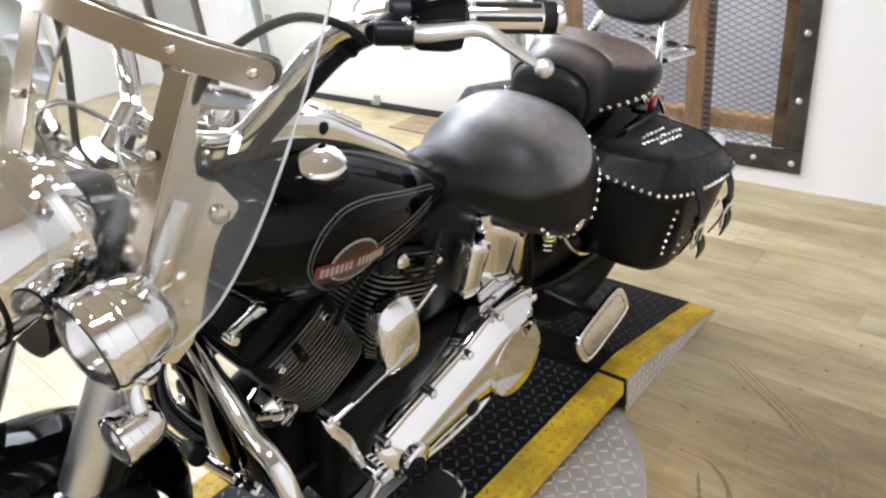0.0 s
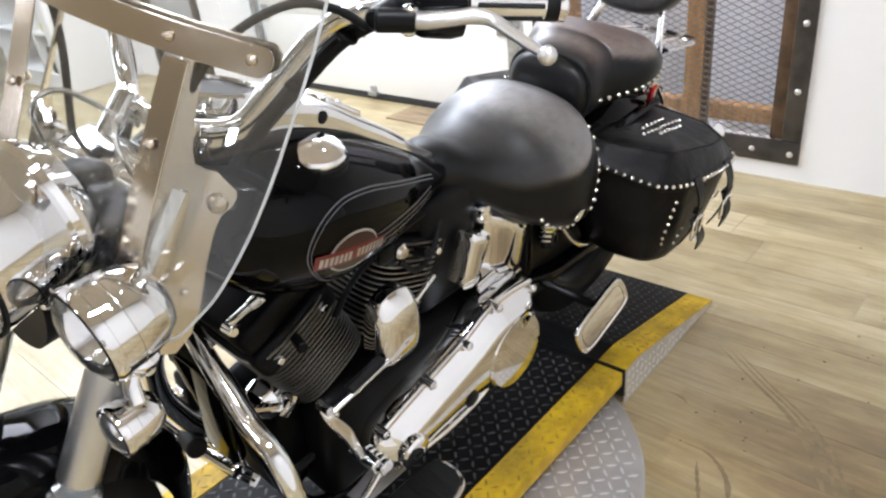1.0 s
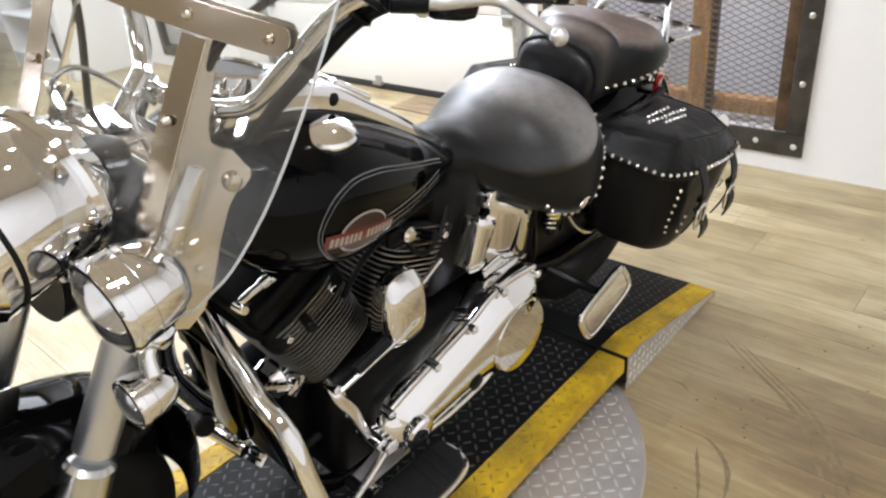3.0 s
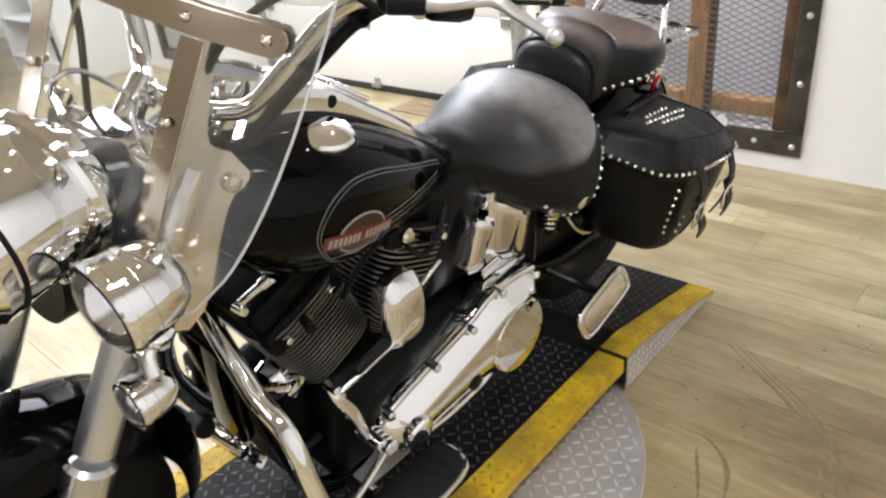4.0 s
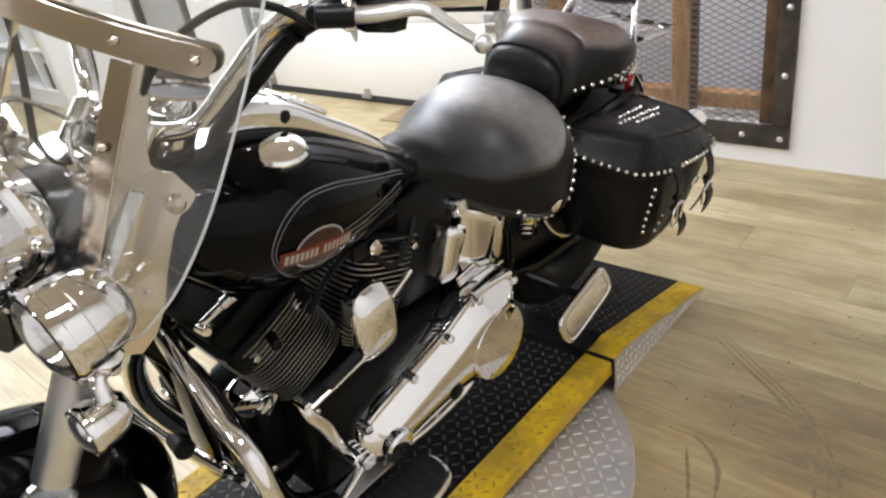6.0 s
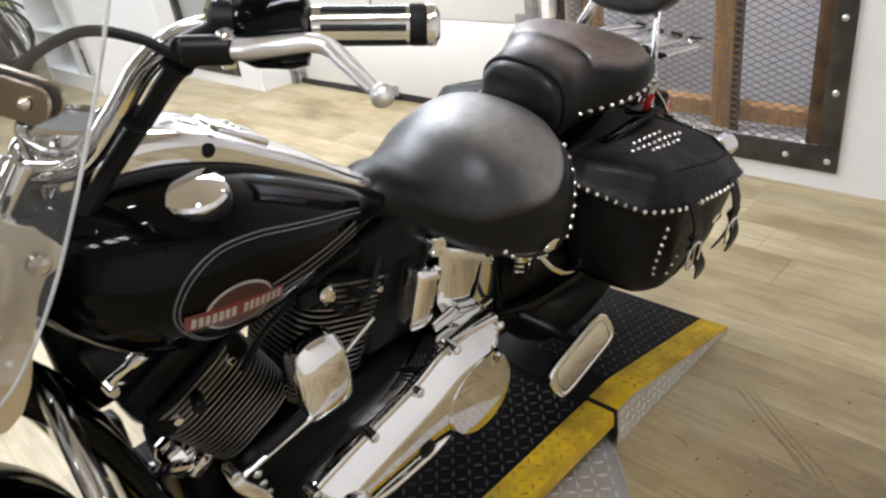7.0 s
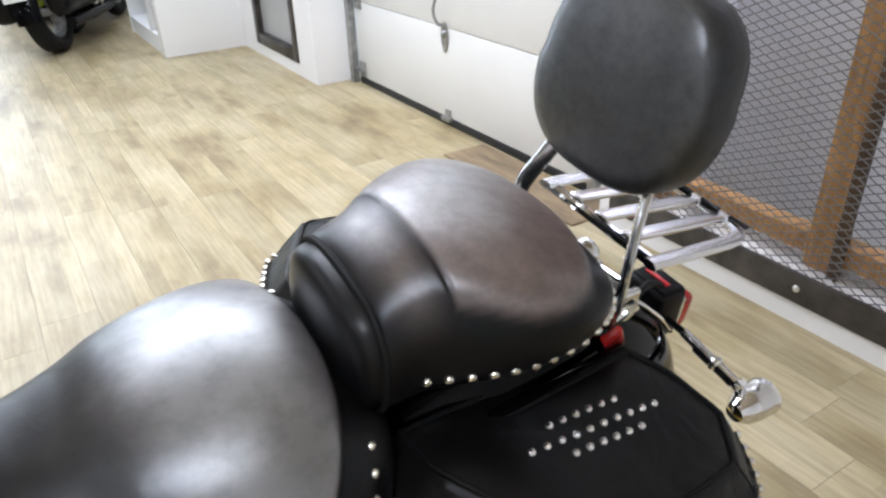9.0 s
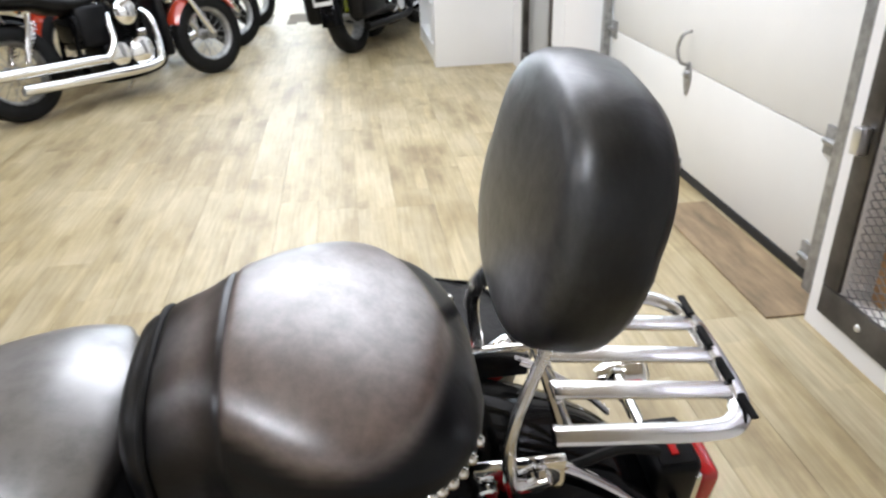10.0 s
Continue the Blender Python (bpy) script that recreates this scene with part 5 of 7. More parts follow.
for x in (-0.079, -0.026, 0.026, 0.079):
    part("end_slot", tube([(x - 0.016, 1.9885, 0.7625), (x + 0.016, 1.9885, 0.7625)], 0.0048, 8, 1, flat=0.5), BLACK_METAL, rack, "dark slot in the rack's end bar")
for sgn in (1, -1):
    bm = box(0.083 * sgn - 0.006, 0.083 * sgn + 0.006, 1.70, 1.80, 0.67, 0.72, 0.004)
    rod((0.09 * sgn, 1.765, 0.70), (0.102 * sgn, 1.765, 0.70), 0.014, bm=bm)
    rod((0.09 * sgn, 1.715, 0.69), (0.102 * sgn, 1.715, 0.69), 0.012, bm=bm)
    part("side_plate", bm, CHROME, backrest, "chrome mounting plate")
    # fender strut with its red reflector
    part("fender_strut", tube([(0.118 * sgn, 1.45, 0.64), (0.124 * sgn, 1.60, 0.655), (0.12 * sgn, 1.75, 0.66)], 0.011, 10, 6, flat=0.6), BLACK_PAINT, bike, "black fender strut")
    part("side_reflector", box(-0.005, 0.005, -0.016, 0.016, -0.036, 0.036, 0.003, m=pose(0.108 * sgn, 1.742, 0.668, 32, 16 * sgn, 0)), RED_LENS, bike, "red side reflector")
    part("reflector_cap", box(-0.008, 0.008, -0.019, 0.019, -0.006, 0.010, 0.004, m=pose(0.098 * sgn, 1.764, 0.702, 32, 16 * sgn, 0)), CHROME, bike, "chrome reflector end cap")


# -- wheels, fenders --
def wheel(y, parent_, m=None, r=0.322, half=0.065, name="rear_wheel", spokes=24, metal=None):
    tyre = lathe([(r - 0.115, -half * 0.75), (r - 0.09, -half * 0.95), (r - 0.045, -half), (r - 0.015, -half * 0.78), (r - 0.002, -half * 0.35), (r, 0), (r - 0.002, half * 0.35), (r - 0.015, half * 0.78), (r - 0.045, half), (r - 0.09, half * 0.95), (r - 0.115, half * 0.75)], pose(0, y, r, 0, 90, 0), 56, caps=False)
    rimb = lathe([(r - 0.110, -half * 0.8), (r - 0.104, -half * 0.82), (r - 0.122, -half * 0.6), (r - 0.135, -half * 0.25), (r - 0.135, half * 0.25), (r - 0.122, half * 0.6), (r - 0.104, half * 0.82), (r - 0.110, half * 0.8)], pose(0, y, r, 0, 90, 0), 48, caps=False)
    hub = lathe([(0.02, -0.07), (0.045, -0.065), (0.045, -0.05), (0.03, -0.04), (0.03, 0.04), (0.045, 0.05), (0.045, 0.065), (0.02, 0.07)], pose(0, y, r, 0, 90, 0), 24)
    sp = None
    for k in range(spokes):
        a = 2 * math.pi * k / spokes
        a2 = a + (0.35 if k % 2 else -0.35)
        s = 0.05 if (k // 2) % 2 else -0.05
        sp = rod((s, y + 0.042 * math.cos(a2), r + 0.042 * math.sin(a2)), (s * 0.3, y + (r - 0.13) * math.cos(a), r + (r - 0.13) * math.sin(a)), 0.0026, 6, sp)
    out = []
    w_ = None
    for nm, b_, mt in (("tyre", tyre, RUBBER), ("rim", rimb, metal or CHROME), ("hub", hub, metal or CHROME), ("spokes", sp, metal or CHROME)):
        if m is not None:
            b_.transform(m)
        if nm == "tyre":
            w_ = part(name, b_, mt, parent_, "black rubber tyre on a spoked wheel")
        else:
            part(nm, b_, mt, w_)
    return w_


wheel(0.0, bike, STEER, name="front_wheel")
# rear metal black instead of chrome, standing for the shade under the bag
wheel(1.64, bike, None, name="rear_wheel", metal=BLACK_METAL)


def fender(y, z, r, a0, a1, half, m=None, drop=0.05, n=36, flare=0.0):
    """A fender shell about the axle, from angle a0 to a1 (degrees, 0 to the rear, 90 up)."""
    one = bmesh.new()
    rings_ = []
    prof = []
    for j in range(13):
        u = -1 + 2 * j / 12
        prof.append((u * half, -drop * abs(u) ** 3.2))
    inner = [(x * 0.96, d - 0.004) for x, d in reversed(prof)]
    for i in range(n + 1):
        a = radians(a0 + (a1 - a0) * i / n)
        rr = r + flare * (i / n) ** 2
        rings_.append([one.verts.new((x, y + (rr + d) * math.cos(a), z + (rr + d) * math.sin(a))) for x, d in prof + inner])
    skin(one, rings_)
    if m is not None:
        one.transform(m)
    return one


part("front_fender", fender(0.0, 0.335, 0.385, -8, 165, 0.085, STEER, 0.075), BLACK_PAINT, bike, "gloss black front fender", angle=50)
part("rear_fender", fender(1.64, 0.335, 0.375, -12, 140, 0.108, None, 0.06), BLACK_PAINT, bike, "gloss black rear fender", angle=50)


# -- frame and engine --
for sgn in (1, -1):
    part("frame_tube", tube([(0.045 * sgn, 0.35, 0.74), (0.065 * sgn, 0.42, 0.60), (0.085 * sgn, 0.475, 0.36), (0.095 * sgn, 0.53, 0.19), (0.10 * sgn, 0.66, 0.14), (0.10 * sgn, 1.0, 0.14), (0.10 * sgn, 1.16, 0.20), (0.10 * sgn, 1.22, 0.36), (0.095 * sgn, 1.20, 0.56)], 0.019, 12, 8), BLACK_PAINT, bike, "black steel frame tube")
    part("swingarm", tube([(0.105 * sgn, 1.20, 0.36), (0.115 * sgn, 1.35, 0.33), (0.115 * sgn, 1.66, 0.32)], 0.022, 12, 6), BLACK_PAINT, bike, "black swingarm tube")
    part("seat_stay", tube([(0.105 * sgn, 1.17, 0.58), (0.115 * sgn, 1.35, 0.48), (0.118 * sgn, 1.64, 0.33)], 0.016, 12, 6), BLACK_PAINT, bike, "black frame stay")
    part("bag_support", tube([(0.13 * sgn, 1.30, 0.50), (0.145 * sgn, 1.36, 0.42), (0.15 * sgn, 1.46, 0.38), (0.15 * sgn, 1.80, 0.39)], 0.009, 10, 6), CHROME, bike, "chrome saddlebag support rail")
# added dark plate that covers the wheel where the bag shades it
bg_ = plate(ring_curve([(1.20, 0.30), (1.30, 0.27), (1.50, 0.27), (1.66, 0.25), (1.68, 0.33), (1.62, 0.42), (1.42, 0.50), (1.28, 0.53), (1.21, 0.46)], 5), 0.010, None, 0.003)
bg_.transform(Matrix(((0, 0, 1, 0.094), (1, 0, 0, 0), (0, 1, 0, 0), (0, 0, 0, 1))))
part("shade_plate", bg_, BLACK_METAL, bike, "black plate added beside the rear wheel to keep the gap dark")
part("backbone", tube([(0, 0.34, 0.80), (0, 0.45, 0.82), (0, 0.75, 0.74), (0, 1.10, 0.62)], 0.03, 14), BLACK_PAINT, bike, "black frame backbone")
part("steering_head", rod((0, 0.30, 0.715), (0, 0.40, 0.90), 0.036, 20), BLACK_PAINT, bike, "black steering head")

engine = part("crankcase", box(-0.12, 0.115, 0.575, 1.02, 0.15, 0.43, 0.035, 3), ENGINE_BLACK, bike, "black engine crankcase", angle=60)
part("front_case", box(-0.085, 0.060, 0.500, 0.580, 0.19, 0.47, 0.03, 3), ENGINE_BLACK, engine, "black front of the engine case", angle=60)
# two made-up black blocks that keep the gap before the engine dark
part("gap_filler", box(-0.130, -0.095, 0.43, 0.60, 0.50, 0.70, 0.012, 2), BLACK_METAL, engine, "black block filling the dark gap beside the engine", angle=60)
part("front_filler", box(-0.045, 0.045, 0.425, 0.455, 0.36, 0.56, 0.010, 3), BLACK_PAINT, engine, "black block filling the dark gap between the down tubes", angle=60)
part("mount_strut", rod((0.075, 0.430, 0.52), (0.055, 0.545, 0.43), 0.010, 10), CHROME, engine, "chrome engine mount strut")
part("strut_lug", box(-0.010, 0.012, -0.022, 0.022, -0.014, 0.014, 0.005, m=pose(0.062, 0.535, 0.445, 35, 0, 0)), CHROME, engine, "chrome mount lug")
part("oil_line", tube([(0.085, 0.56, 0.30), (0.095, 0.50, 0.32), (0.080, 0.455, 0.38), (0.070, 0.440, 0.46)], 0.008, 10), RUBBER, engine, "black oil hose")
part("hose_clamp", lathe([(0.0105, -0.006), (0.0115, 0), (0.0105, 0.006)], aim((0.094, 0.495, 0.325), (0.1, -0.8, 0.6)), 14), CHROME, engine)
part("oil_filter", lathe([(0.034, 0), (0.038, 0.006), (0.038, 0.060), (0.040, 0.064), (0.036, 0.085), (0.024, 0.094), (0, 0.096)], aim((0.015, 0.585, 0.455), (0.1, -1, -0.15)), 28), CHROME, engine, "chrome oil filter")
part("gearbox", box(-0.11, 0.10, 1.02, 1.23, 0.19, 0.42, 0.03, 3), ENGINE_BLACK, bike, "black gearbox casing", angle=60)
part("oil_tank", box(-0.135, 0.075, 1.02, 1.20, 0.44, 0.66, 0.03, 3), BLACK_PAINT, bike, "black oil tank under the saddle", angle=60)
part("frame_cover", box(-0.085, 0.085, 0.87, 1.04, 0.44, 0.71, 0.02, 2), BLACK_METAL, bike, "black cover under the tank", angle=60)
CRANK = Vector((0.0, 0.735, 0.33))
FINMESH = {}


def cylinder(lean_deg, name, dy):
    base = CRANK + Vector((0, dy, 0))
    ax = Vector((0, math.sin(radians(lean_deg)), math.cos(radians(lean_deg))))
    cyl = part(name, lathe([(0.062, 0.10), (0.062, 0.31)], aim(base, ax), 32), ENGINE_BLACK, bike, "black finned engine cylinder with polished fin edges")
    side_ = Vector((1, 0, 0))
    m = Matrix.Translation(base) @ Matrix.Rotation(-radians(lean_deg), 4, "X")
    for k in range(17):
        h = 0.146 + k * 0.0118
        w_ = 0.086 + 0.0004 * k
        if k not in FINMESH:
            out_ = [(math.copysign(abs(math.cos(a)) ** 0.5, math.cos(a)) * w_, math.copysign(abs(math.sin(a)) ** 0.5, math.sin(a)) * (w_ + 0.004)) for a in [2 * math.pi * q / 48 for q in range(48)]]
            edge_ = loft([[(x * f, y * f, z) for x, y in out_] for f, z in ((0.965, -0.0018), (1.0, -0.0016), (1.0, 0.0016), (0.965, 0.0018))], caps=False)
            FINMESH[k] = (link_mesh("fin", plate([(x * 0.985, y * 0.985) for x, y in out_], 0.0032, pose(0, 0, -0.0016)), ENGINE_BLACK), link_mesh("fin_edge", edge_, FIN))
        for nm, me_ in zip(("fin", "fin_edge"), FINMESH[k]):
            ob = new(nm, me_)
            ob.parent = cyl
            ob.matrix_local = m @ Matrix.Translation((0, 0, h))
    part("cylinder_head", box(-0.088, 0.088, -0.09, 0.09, 0.285, 0.345, 0.016, 3, m=m), ENGINE_BLACK, cyl, "black cylinder head", angle=60)
    part("rocker_box", box(-0.082, 0.078, -0.082, 0.082, 0.346, 0.40, 0.016, 3, m=m), ENGINE_BLACK, cyl, "black rocker box", angle=60)
    for bx in (-0.055, 0.055):
        part("head_bolt", rod(m @ Vector((0.086, bx, 0.315)), m @ Vector((0.098, bx, 0.315)), 0.008, 6), CHROME, cyl)
    part("spark_plug", rod(m @ Vector((0.08, -0.01, 0.315)), m @ Vector((0.125, -0.02, 0.33)), 0.010, 12), BLACK_METAL, cyl)
    return cyl


cylinder(-27, "front_cylinder", -0.028)
cylinder(22, "rear_cylinder", 0.0)
bm = tube([(0.09, 0.80, 0.63), (0.105, 0.83, 0.60), (0.10, 0.88, 0.62), (0.08, 0.92, 0.66), (0.06, 0.94, 0.68)], 0.006, 8)
part("ignition_lead", bm, RUBBER, engine, "black ignition lead")
part("ignition_lead", tube([(0.11, 0.62, 0.62), (0.10, 0.68, 0.665), (0.085, 0.80, 0.69), (0.07, 0.92, 0.69)], 0.006, 8), RUBBER, engine)
# engine mount bracket and choke knob in front, seen under the tank
bm = rod((0.060, 0.458, 0.683), (0.085, 0.498, 0.721), 0.0075, 14)
rod((0.078, 0.487, 0.710), (0.088, 0.503, 0.725), 0.0105, bm=bm)
rod((0.045, 0.456, 0.668), (0.072, 0.456, 0.672), 0.0085, bm=bm)
rod((0.050, 0.462, 0.672), (0.052, 0.500, 0.640), 0.005, bm=bm)
part("engine_mount", bm, CHROME, engine, "chrome engine mount bracket")
part("choke_knob", lathe([(0.006, 0), (0.006, 0.012), (0.014, 0.016), (0.015, 0.026), (0.010, 0.032), (0, 0.033)], aim((0.085, 0.785, 0.665), (1, 0, 0.1)), 20), CHROME, engine, "chrome choke knob")
part("coil_bracket", box(0.09, 0.105, 0.735, 0.775, 0.655, 0.69, 0.006), BLACK_METAL, engine)

# horn cover between the cylinders
out_h = ring_curve([(0.0, 0.082), (0.030, 0.075), (0.047, 0.048), (0.052, 0.0), (0.052, -0.040), (0.046, -0.070), (0.024, -0.083), (-0.020, -0.085), (-0.044, -0.074), (-0.052, -0.040), (-0.052, 0.0), (-0.047, 0.048), (-0.030, 0.075)], 5)
rings = []
for f, d in ((0.92, 0.0), (1.0, 0.004), (1.0, 0.03), (0.97, 0.042), (0.86, 0.052), (0.6, 0.058), (0.3, 0.061), (0.02, 0.062)):
    rings.append([(0.112 + d - (1.3 * max(0.0, v * f + 0.02) ** 2 if d > 0.035 else 0.0), 0.730 + u * f, 0.552 + 0.93 * v * f) for u, v in out_h])
horn = part("horn_cover", loft(rings), CHROME, bike, "polished chrome horn cover between the cylinders", angle=50)
part("horn_bolt", dome((0.171, 0.730, 0.530), (1, 0, 0), 0.006, 0.004, 10), CHROME, horn)
part("choke_rod", rod((0.13, 0.775, 0.545), (0.118, 0.865, 0.575), 0.0055, 12), CHROME, bike, "thin chrome rod")
part("link_rod", rod((0.158, 0.560, 0.475), (0.165, 0.690, 0.508), 0.0055, 12), CHROME, bike, "thin chrome linkage rod")
part("link_boot", rod((0.155, 0.600, 0.492), (0.158, 0.680, 0.512), 0.011, 12), RUBBER, bike, "black rubber boot")

# primary chain cover
def resample(pts, n):
    P = [Vector((*p, 0)) for p in pts]
    P.append(P[0])
    L = [0]
    for a, b in zip(P, P[1:]):
        L.append(L[-1] + (b - a).length)
    out = []
    j = 0
    for i in range(n):
        t = L[-1] * i / n
        while L[j + 1] < t:
            j += 1
        f = (t - L[j]) / max(L[j + 1] - L[j], 1e-9)
        q = P[j] + (P[j + 1] - P[j]) * f
        out.append((q.x, q.y))
    return out


PRIM = ring_curve([(0.655, 0.275), (0.674, 0.325), (0.725, 0.346), (0.800, 0.368), (0.912, 0.402), (0.990, 0.436), (1.06, 0.441), (1.138, 0.434), (1.154, 0.412), (1.152, 0.35), (1.158, 0.30), (1.145, 0.243), (1.105, 0.205), (1.056, 0.194), (1.0, 0.203), (0.93, 0.216), (0.80, 0.214), (0.72, 0.213), (0.674, 0.230)], 6)


def prim(d, x_up, x_low):
    """The cover's outline drawn in by d; x_up on its upper flank, x_low on its lower one."""
    pts = resample(PRIM, 128)
    out = []
    for i, (y, z) in enumerate(pts):
        (ya, za), (yb, zb) = pts[i - 3], pts[(i + 3) % 128]
        t = Vector((yb - ya, zb - za)).normalized()
        low = min(1.0, max(0.0, 0.5 + 0.9 * t.x * INSIDE))
        out.append((x_up + (x_low - x_up) * low, y - t.y * d * INSIDE, z + t.x * d * INSIDE))
    return out


INSIDE = -1 if sum(a[0] * b[1] - b[0] * a[1] for a, b in zip(PRIM, PRIM[1:] + PRIM[:1])) < 0 else 1
rings = [prim(*r_) for r_ in ((0.002, 0.105, 0.105), (0.0, 0.110, 0.110), (0.0, 0.152, 0.168), (0.002, 0.156, 0.176), (0.006, 0.158, 0.184), (0.013, 0.163, 0.189), (0.023, 0.172, 0.192), (0.035, 0.183, 0.195), (0.047, 0.193, 0.198), (0.057, 0.199, 0.2005))]
primary = part("primary_cover", loft(rings), CHROME, bike, "polished chrome primary drive cover", angle=40)
part("cover_flange", tube([(0.158, 0.674, 0.325), (0.160, 0.725, 0.346), (0.160, 0.80, 0.367), (0.161, 0.912, 0.400), (0.162, 0.985, 0.434), (0.163, 1.06, 0.440), (0.166, 1.136, 0.432)], 0.0075, 10, 8), CHROME, primary, "raised chrome flange along the cover's top")
part("lower_lip", tube([(0.186, 0.76, 0.216), (0.190, 0.83, 0.214), (0.190, 0.93, 0.220), (0.188, 0.975, 0.232)], 0.006, 10, 6), CHROME, primary, "chrome lip along the cover's foot")
DC = Vector((0.1935, 1.056, 0.298))
derby = part("derby_cover", lathe([(0.089, -0.008), (0.092, -0.002), (0.092, 0.008), (0.087, 0.013), (0.065, 0.0155), (0.03, 0.0165), (0, 0.0168)], aim(DC, (1, 0, 0.08)), 56, caps=False), CHROME, primary, "round chrome clutch cover")
for k in range(5):
    a = 2 * math.pi * k / 5 + 0.35
    part("screw", dome(DC + Vector((0.0125 - 0.006 * math.sin(a), 0.073 * math.cos(a), 0.073 * math.sin(a))), (1, 0, 0), 0.006, 0.003, 10), STEEL, derby)
part("derby_gasket", lathe([(0.0915, -0.010), (0.094, -0.009), (0.094, -0.003), (0.0915, -0.002)], aim(DC, (1, 0, 0.08)), 56, caps=False), RUBBER, derby)
for y, z in ((0.798, 0.366), (0.912, 0.392), (1.01, 0.433), (1.138, 0.412), (0.665, 0.335), (0.70, 0.213), (0.86, 0.213)):
    b_ = rod((0.150, y, z + 0.004), (0.182, y, z + 0.004), 0.0105, 16)
    rod((0.178, y, z + 0.004), (0.185, y, z + 0.004), 0.0065, 6, b_)
    part("cover_bolt", b_, CHROME, primary, "chrome cover bolt")
part("inspection_cover", lathe([(0.036, -0.03), (0.038, 0.0), (0.038, 0.014), (0.033, 0.020), (0.015, 0.023), (0, 0.0235)], aim((0.188, 0.722, 0.262), (1, 0, -0.1)), 32), CHROME, primary, "chrome inspection cap")
bm = lathe([(0.018, 0.0), (0.020, 0.004), (0.020, 0.010), (0.012, 0.014), (0, 0.014)], aim((0.193, 0.905, 0.262), (1, 0, 0)), 20, caps=False)
part("cap_slot", box(0.2105, 0.214, 0.712, 0.728, 0.250, 0.266, 0.001), BLACK_METAL, primary, "dark square socket")
part("drain_plug", bm, BLACK_METAL, primary, "dark drain plug recess")
for k in range(7):
    part("stator_rib", tube([(0.118, 0.905 + 0.009 * k, 0.42 - 0.004 * k), (0.150, 0.915 + 0.009 * k, 0.43 - 0.003 * k), (0.158, 0.925 + 0.009 * k, 0.47 - 0.003 * k)], 0.0022, 6, 4), BLACK_METAL, engine)

# side covers: the chrome horseshoe cover and its smaller neighbour
def shell(outline, x0, x1, crown, name, label, tilt=0.0):
    """A flat-faced cover with rounded edges, its outline in y and z."""
    cy = sum(p[0] for p in outline) / len(outline)
    one = plate(outline, x1 - x0, None, 0.007, 3)
    one.transform(Matrix(((0, 0, 1, x0), (1, 0, 0, 0), (0, 1, 0, 0), (0, 0, 0, 1))))
    for v in one.verts:
        v.co.x += tilt * (v.co.y - cy) + crown * 0.01 * math.cos((v.co.y - cy) * 20)
    return part(name, one, CHROME, bike, label, smooth=False)


def drum(a, b, c, d, x, bulge, thick, name, label):
    """A cover curved across its width: corners a, b, c, d in y and z, front top first, going round."""
    outer, inner = [], []
    for sheet, dx in ((outer, 0.0), (inner, -thick)):
        for iv in range(13):
            v = iv / 12
            row = []
            for iu in range(17):
                u = iu / 16
                y = (a[0] * (1 - u) + b[0] * u) * (1 - v) + (d[0] * (1 - u) + c[0] * u) * v
                z = (a[1] * (1 - u) + b[1] * u) * (1 - v) + (d[1] * (1 - u) + c[1] * u) * v
                edge_ = 1 - max(abs(2 * u - 1), abs(2 * v - 1)) ** 12
                row.append((x + bulge * math.sin(math.pi * (0.12 + 0.76 * u)) + dx - (0.006 * (1 - edge_) if dx == 0 else 0), y, z))
            sheet.append(row)
    one = bmesh.new()
    vo = [[one.verts.new(p) for p in r] for r in outer]
    vi = [[one.verts.new(p) for p in r] for r in inner]
    for g in (vo, vi):
        for ra, rb in zip(g, g[1:]):
            for k in range(16):
                one.faces.new((ra[k], ra[k + 1], rb[k + 1], rb[k]))
    rim = lambda g: g[0] + [r[-1] for r in g[1:]] + g[-1][-2::-1] + [r[0] for r in g[-2:0:-1]]
    ro, ri = rim(vo), rim(vi)
    for k in range(len(ro)):
        one.faces.new((ro[k], ro[(k + 1) % len(ro)], ri[(k + 1) % len(ro)], ri[k]))
    bmesh.ops.recalc_face_normals(one, faces=one.faces[:])
    ob_ = part(name, one, CHROME, bike, label, angle=45)
    part("lower_rim", tube([Vector(p) + Vector((0.002, 0, -0.003)) for p in outer[-1][::4]], 0.006, 8, 4), CHROME, ob_)
    return ob_


drum((1.052, 0.615), (1.225, 0.530), (1.215, 0.410), (1.042, 0.456), 0.088, 0.034, 0.05, "battery_cover", "polished chrome battery cover below the saddle")
drum((0.960, 0.628), (1.018, 0.603), (0.982, 0.520), (0.933, 0.517), 0.136, 0.010, 0.045, "regulator_cover", "small bright chrome side cover")
shell([(1.00, 0.475), (1.06, 0.485), (1.085, 0.463), (1.05, 0.446), (1.01, 0.444)], 0.08, 0.125, 0.1, "mount_cover", "small chrome casting")
bm = lathe([(0.019, 0), (0.021, 0.004), (0.021, 0.036), (0.018, 0.042), (0, 0.043)], aim((0.072, 1.03, 0.625), (0.9, 0.1, 0.15)), 24)
part("chrome_cap", bm, CHROME, bike, "round chrome cap under the saddle")
sh = None
for k in range(7):
    sh = tube([(0.125 + 0.022 * math.cos(a * math.pi / 5), 1.265 + 0.022 * math.sin(a * math.pi / 5) + 0.0, 0.46 + 0.013 * k + 0.0013 * a) for a in range(10)], 0.0042, 6, 2, bm=sh)
part("shock_spring", sh, CHROME, bike, "coiled chrome spring")
part("shock_body", rod((0.125, 1.265, 0.44), (0.125, 1.265, 0.54), 0.015), RUBBER, bike, "black damper body")
part("damper_label", lathe([(0.0155, -0.012), (0.0158, 0), (0.0155, 0.012)], pose(0.125, 1.265, 0.50), 20, caps=False), YELLOW_PLASTIC, bike, "yellow damper sticker")

